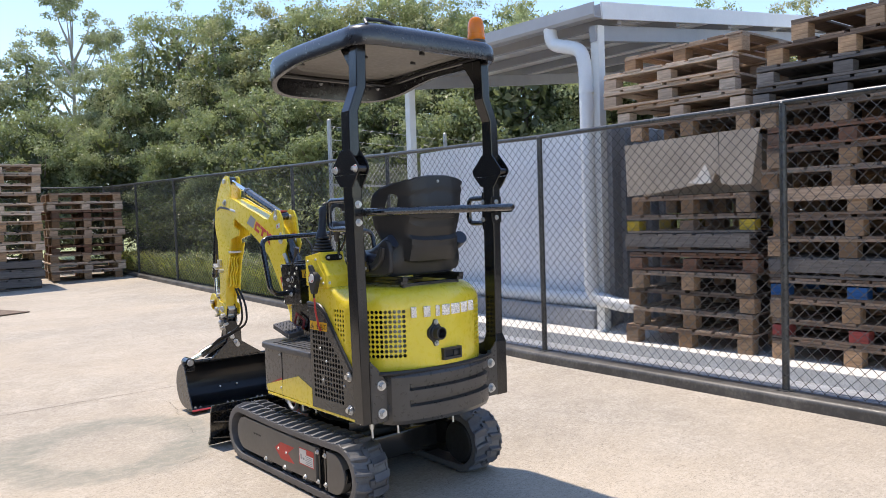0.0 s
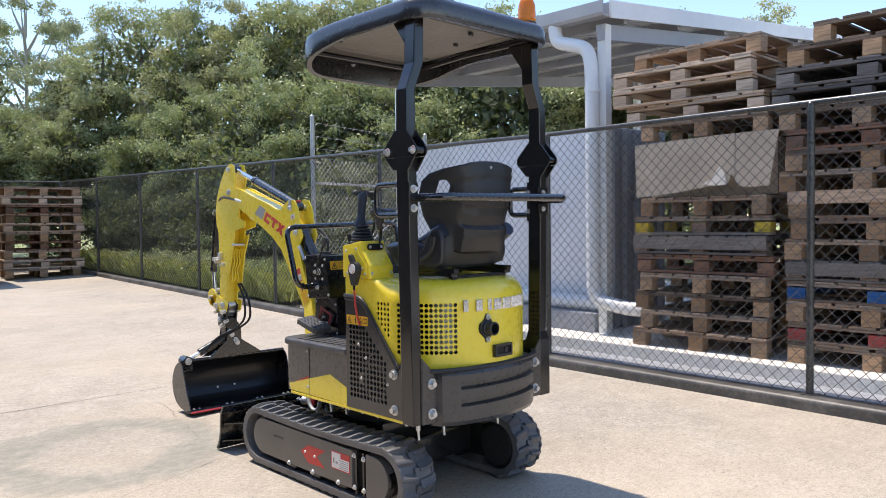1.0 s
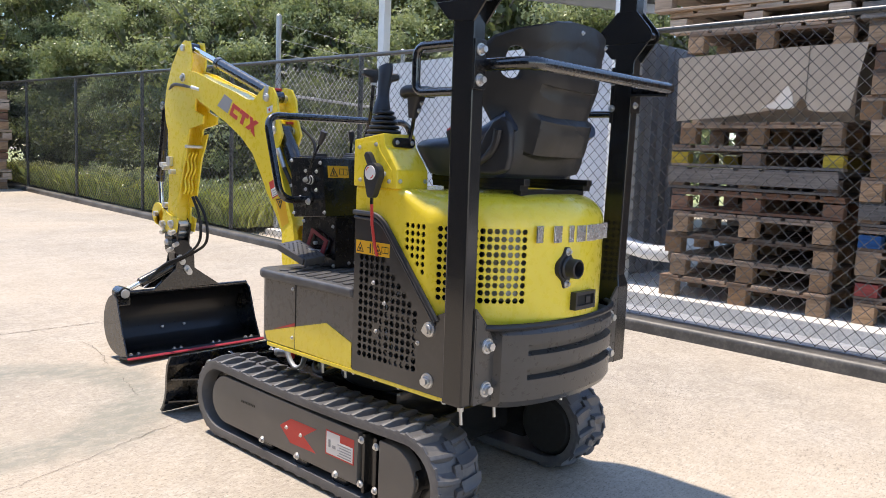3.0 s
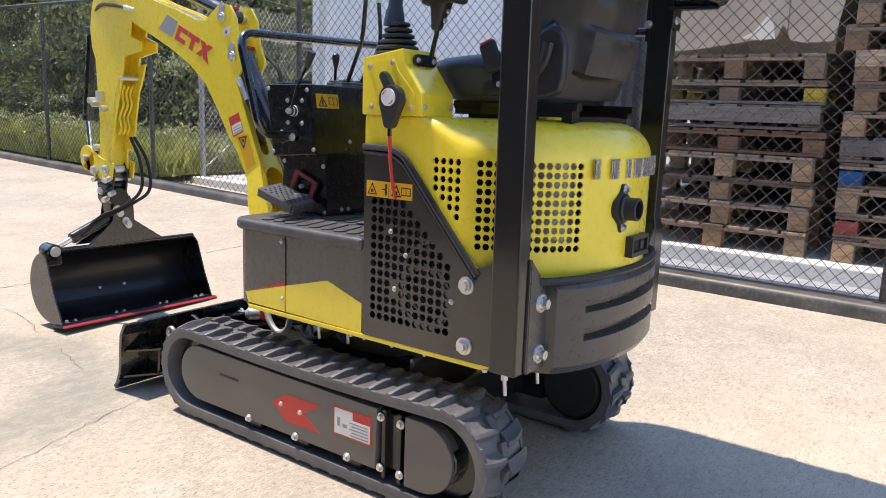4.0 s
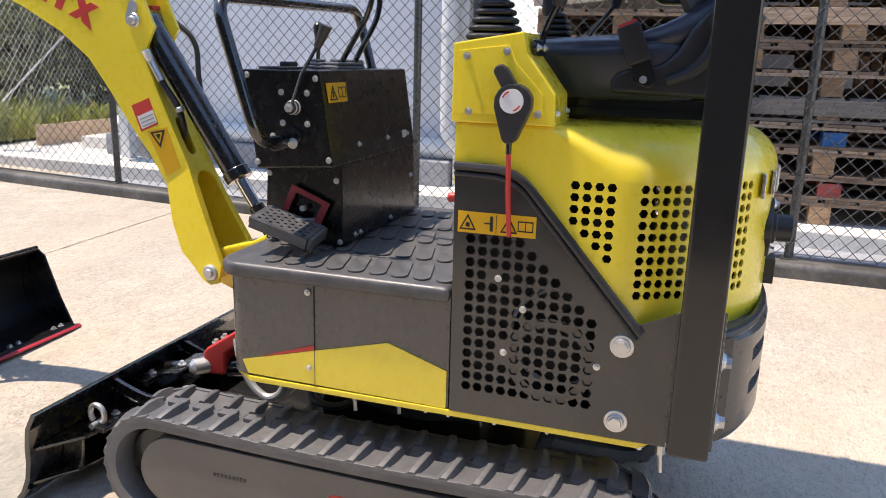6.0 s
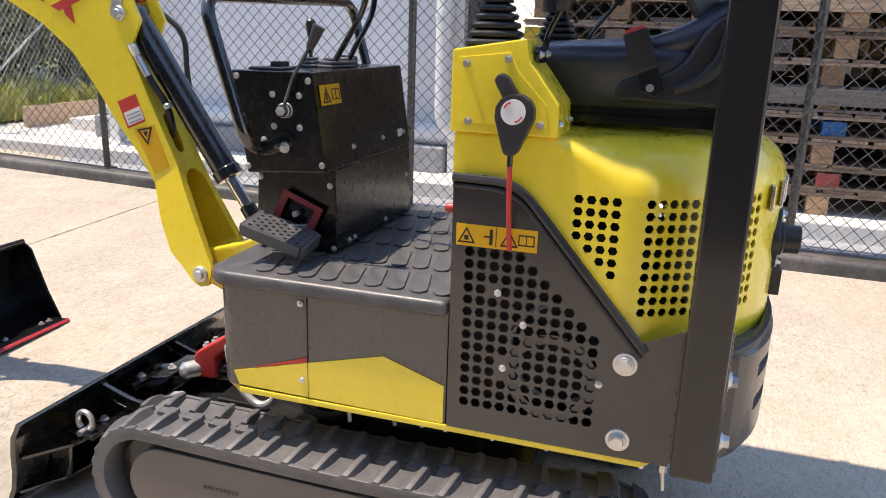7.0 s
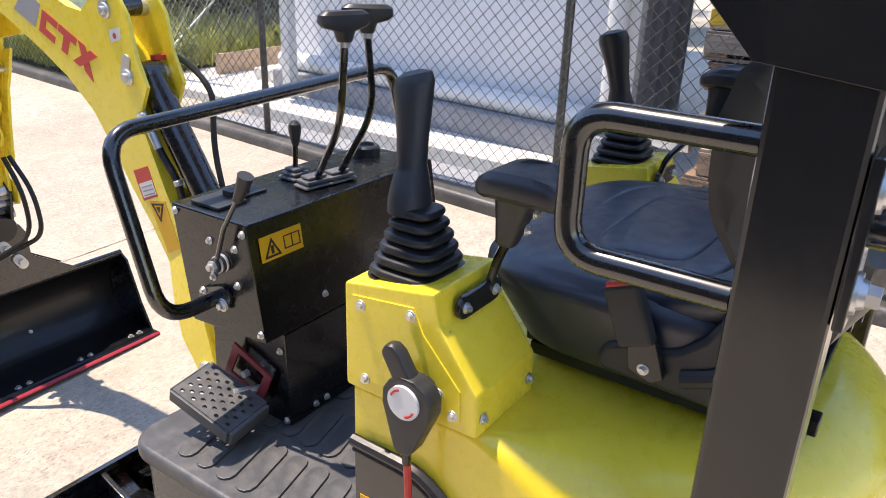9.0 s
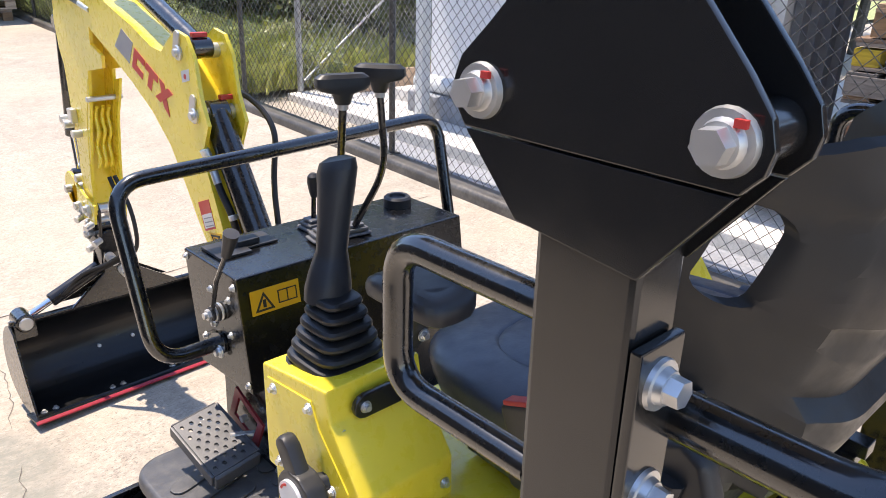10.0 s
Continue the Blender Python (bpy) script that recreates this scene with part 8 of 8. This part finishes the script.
def tree_kind(seed, height, spread, crown_from, clumps, clump, leaves, leaf, material, bark, core=2600):
    """Trunk with limbs, the crown of leaf clumps, and dark leaves that stand for the shade inside it."""
    rnd, rs = random.Random(seed), np.random.RandomState(seed)
    bm = bm_new()
    lean = Vector((rnd.uniform(-0.06, 0.06), rnd.uniform(-0.06, 0.06), 0)) * height
    spine = [Vector((0, 0, -0.2)), Vector((lean.x * 0.2, lean.y * 0.2, height * 0.3)), Vector((lean.x * 0.6, lean.y * 0.6, height * 0.6)), Vector((lean.x, lean.y, height * 0.92))]
    add_tube(bm, rounded(spine, height * 0.15, 4), 0.012 * height + 0.03, 8, 0.015)
    out = []
    for k in range(clumps):
        g = rnd.random() ** 0.85
        f = crown_from + (0.95 - crown_from) * g
        wide = math.sin(math.pi * min(0.97, 0.16 + 0.74 * g)) ** 0.75
        a = k * 2.4 + rnd.uniform(-0.6, 0.6)
        reach = spread * wide * rnd.uniform(0.30, 1.0) ** 0.5 * rnd.uniform(0.85, 1.15)
        base = spine[1].lerp(spine[3], max(0.0, (f - 0.34) / 0.62))
        tip = Vector((base.x + math.cos(a) * reach, base.y + math.sin(a) * reach, height * f))
        out.append((*tip, clump * rnd.uniform(0.65, 1.3) * (1.0 - 0.35 * g)))
        if k % 4 == 0:
            root = spine[0].lerp(spine[1], 0.7) if f < 0.4 else base - Vector((0, 0, 0.12 * height))
            add_tube(bm, rounded([root, root.lerp(tip, 0.55) + Vector((0, 0, -0.12)), tip], 0.3, 3), 0.0045 * height + 0.01, 6, 0.008)
    # leaders make the outline uneven
    for k in range(5):
        a = rnd.uniform(0, math.tau)
        out.append((spine[3].x + math.cos(a) * spread * 0.35 * k / 4, spine[3].y + math.sin(a) * spread * 0.35 * k / 4, height * (1.0 - 0.05 * k), clump * 0.55))
    trunk = finish(bm, "trunk", bark)
    crown = mesh_from("crown", *leaf_cloud(seed, out, leaves, leaf), material)
    inner = None
    # core leaves in the darkened green, shade of the crown's depth as colour
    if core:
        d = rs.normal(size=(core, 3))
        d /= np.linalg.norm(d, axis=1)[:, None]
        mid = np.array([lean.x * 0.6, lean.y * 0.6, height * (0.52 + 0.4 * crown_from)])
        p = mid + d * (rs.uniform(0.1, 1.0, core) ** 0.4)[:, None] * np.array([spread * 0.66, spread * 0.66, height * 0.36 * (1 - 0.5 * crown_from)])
        inner = mesh_from("inner_foliage", *leaf_quads(rs, p, d, 0.15, 0.0), M_LEAFSHADE)
    return trunk, crown, inner


KINDS = [tree_kind(41, 6.5, 1.75, 0.16, 74, 0.52, 30000, 0.066, M_LEAF, M_BARK), tree_kind(42, 6.3, 1.55, 0.16, 66, 0.48, 27000, 0.064, M_LEAFOLIVE, M_BARK),
         tree_kind(43, 4.0, 1.50, 0.10, 54, 0.46, 24000, 0.060, M_LEAF, M_BARK), tree_kind(44, 8.6, 1.65, 0.36, 60, 0.50, 20000, 0.078, M_LEAFGREY, M_BARKPALE, 0),
         tree_kind(45, 6.0, 1.20, 0.14, 50, 0.44, 17000, 0.066, M_LEAFGREY, M_BARK, 1400)]
TALL = [6.5, 6.3, 4.0, 8.6, 6.0]
LABELS = ["dense green eucalypt behind the fence", "broad olive green tree behind the fence", "bushy bright green tree behind the fence", "tall sparse pale-trunked gum tree", "slender grey green tree at the boundary"]


def tree(kind, x, y, top, turn):
    z = ground_z(3, y) + 0.03
    t = thing("tree", LABELS[kind], "tree", "trees along the boundary", m=pose(x, y, z, 0, 0, turn) @ Matrix.Scale((top - z) / TALL[kind], 4))
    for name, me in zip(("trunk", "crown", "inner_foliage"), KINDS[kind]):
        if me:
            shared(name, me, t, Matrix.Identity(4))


rnd = random.Random(5)
SPOTS = [(4, 2.6, 20.3, 6.7), (3, 4.55, 22.9, 9.1), (3, 5.1, 20.8, 7.4), (2, 2.4, 17.2, 4.3), (2, 3.6, 16.4, 3.9), (4, 4.2, 18.2, 5.7), (1, 4.6, 17.4, 6.1), (0, 5.4, 16.4, 7.0),
         (1, 5.7, 14.7, 6.1), (2, 4.9, 14.3, 4.0), (0, 6.7, 14.8, 6.8), (1, 7.0, 13.3, 7.1), (0, 7.3, 12.0, 6.5), (1, 7.9, 11.5, 6.7), (0, 8.2, 10.3, 6.4), (1, 8.5, 9.4, 6.1),
         (2, 5.3, 12.6, 4.1), (2, 5.7, 11.2, 4.3), (2, 6.0, 9.8, 4.1), (2, 6.6, 8.6, 4.1), (0, 8.9, 8.4, 5.9), (2, 9.0, 7.4, 5.3), (0, 9.8, 6.9, 5.2), (1, 9.9, 5.9, 5.0), (2, 10.4, 5.3, 4.9),
         (0, 11.6, 5.2, 5.3), (1, 12.6, 4.0, 5.4), (4, 1.3, 19.6, 6.4), (1, -0.6, 20.2, 6.2), (0, -3.0, 21.0, 6.4)]
for kind, x, y, top in SPOTS:
    tree(kind, x, y, top, rnd.uniform(0, 360))

# shrubs filling the space under the crowns; most are coloured dark for the shade there
def shrub_mesh(seed, material, count=3600, leaf=0.085):
    r = random.Random(seed)
    clumps = [(r.uniform(-1.1, 1.1), r.uniform(-0.7, 0.7), r.uniform(0.1, 1.8), r.uniform(0.35, 0.65)) for _ in range(20)]
    return mesh_from("foliage", *leaf_cloud(seed, clumps, count, leaf), material)


SHRUBS = [shrub_mesh(61, M_LEAFSHADE), shrub_mesh(62, M_LEAFSHADE), shrub_mesh(63, M_LEAF)]


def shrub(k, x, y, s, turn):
    t = thing("shrub", "green leafy shrub with shade put into its dark leaf colour" if k < 2 else "green leafy shrub behind the fence", "shrub", "undergrowth", m=pose(x, y, ground_z(3, y) + 0.02, 0, 0, turn) @ Matrix.Scale(s, 4))
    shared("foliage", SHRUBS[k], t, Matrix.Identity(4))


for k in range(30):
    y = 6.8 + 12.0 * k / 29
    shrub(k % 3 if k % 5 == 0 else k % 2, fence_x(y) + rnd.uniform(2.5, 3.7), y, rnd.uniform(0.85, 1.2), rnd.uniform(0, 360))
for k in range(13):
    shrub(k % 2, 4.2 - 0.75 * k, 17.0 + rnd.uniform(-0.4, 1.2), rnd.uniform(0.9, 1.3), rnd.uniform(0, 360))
# low growth close to the far end of the fence, mostly in the shade-dark colour
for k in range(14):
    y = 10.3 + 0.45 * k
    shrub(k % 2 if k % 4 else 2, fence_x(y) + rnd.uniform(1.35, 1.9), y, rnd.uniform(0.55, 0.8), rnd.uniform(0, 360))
for k in range(9):
    shrub(k % 3, 7.2 + 1.1 * k, 6.4 + rnd.uniform(-0.2, 1.0), rnd.uniform(0.9, 1.25), rnd.uniform(0, 360))

# long grass along the fence
rs = np.random.RandomState(8)
tufts, blades = 4200, 13
n = tufts * blades
ty = rs.uniform(5.85, 15.2, tufts)
tx = 2.51 + 0.035 * (ty + 0.92) + 0.12 + 2.6 * rs.uniform(0, 1, tufts) ** 1.25
gx = np.repeat(tx, blades) + rs.normal(0, 0.045, n)
gy = np.repeat(ty, blades) + rs.normal(0, 0.045, n)
gx = np.maximum(gx, 2.51 + 0.035 * (gy + 0.92) + 0.05)
gz = 0.019 * np.clip(gy - 1.2, 0, 16) + 0.06 + 0.09
h = np.repeat(0.10 + 0.34 * rs.uniform(0, 1, tufts) ** 2.2, blades) * rs.uniform(0.4, 1.15, n)
a = rs.uniform(0, math.tau, n)
lean = rs.uniform(0.08, 0.75, n) ** 1.3 * h
w = rs.uniform(0.0025, 0.006, n)
root = np.stack([gx, gy, gz], 1)
side = np.stack([-np.sin(a) * w, np.cos(a) * w, np.zeros(n)], 1)
mid = root + np.stack([np.cos(a) * lean * 0.35, np.sin(a) * lean * 0.35, h * 0.62], 1)
tip = root + np.stack([np.cos(a) * lean, np.sin(a) * lean, h * 0.88], 1)
verts = np.stack([root - side, root + side, mid + side * 0.8, tip, mid - side * 0.8], 1).reshape(-1, 3)
faces = np.arange(n * 5).reshape(-1, 5)
grass = new("grass", mesh_from("grass", verts, faces, M_GRASS))
tagged(grass, "long pale green grass along the fence", "grass", kind="stuff")

# leafy weeds standing in the grass
WEEDS = [shrub_mesh(71, M_LEAF, 620, 0.20), shrub_mesh(72, M_LEAFOLIVE, 520, 0.22)]
for k in range(46):
    y = 5.9 + 8.6 * ((k * 0.618) % 1.0)
    x = fence_x(y) + 0.30 + 1.3 * rnd.random() ** 1.5
    t = thing("weed", "bright green leafy weed in the grass", "weed", "weeds along the fence", m=pose(x, y, ground_z(3, y) + 0.10, 0, 0, rnd.uniform(0, 360)) @ Matrix.Scale(rnd.uniform(0.13, 0.26), 4))
    shared("foliage", WEEDS[k % 2], t, Matrix.Identity(4))
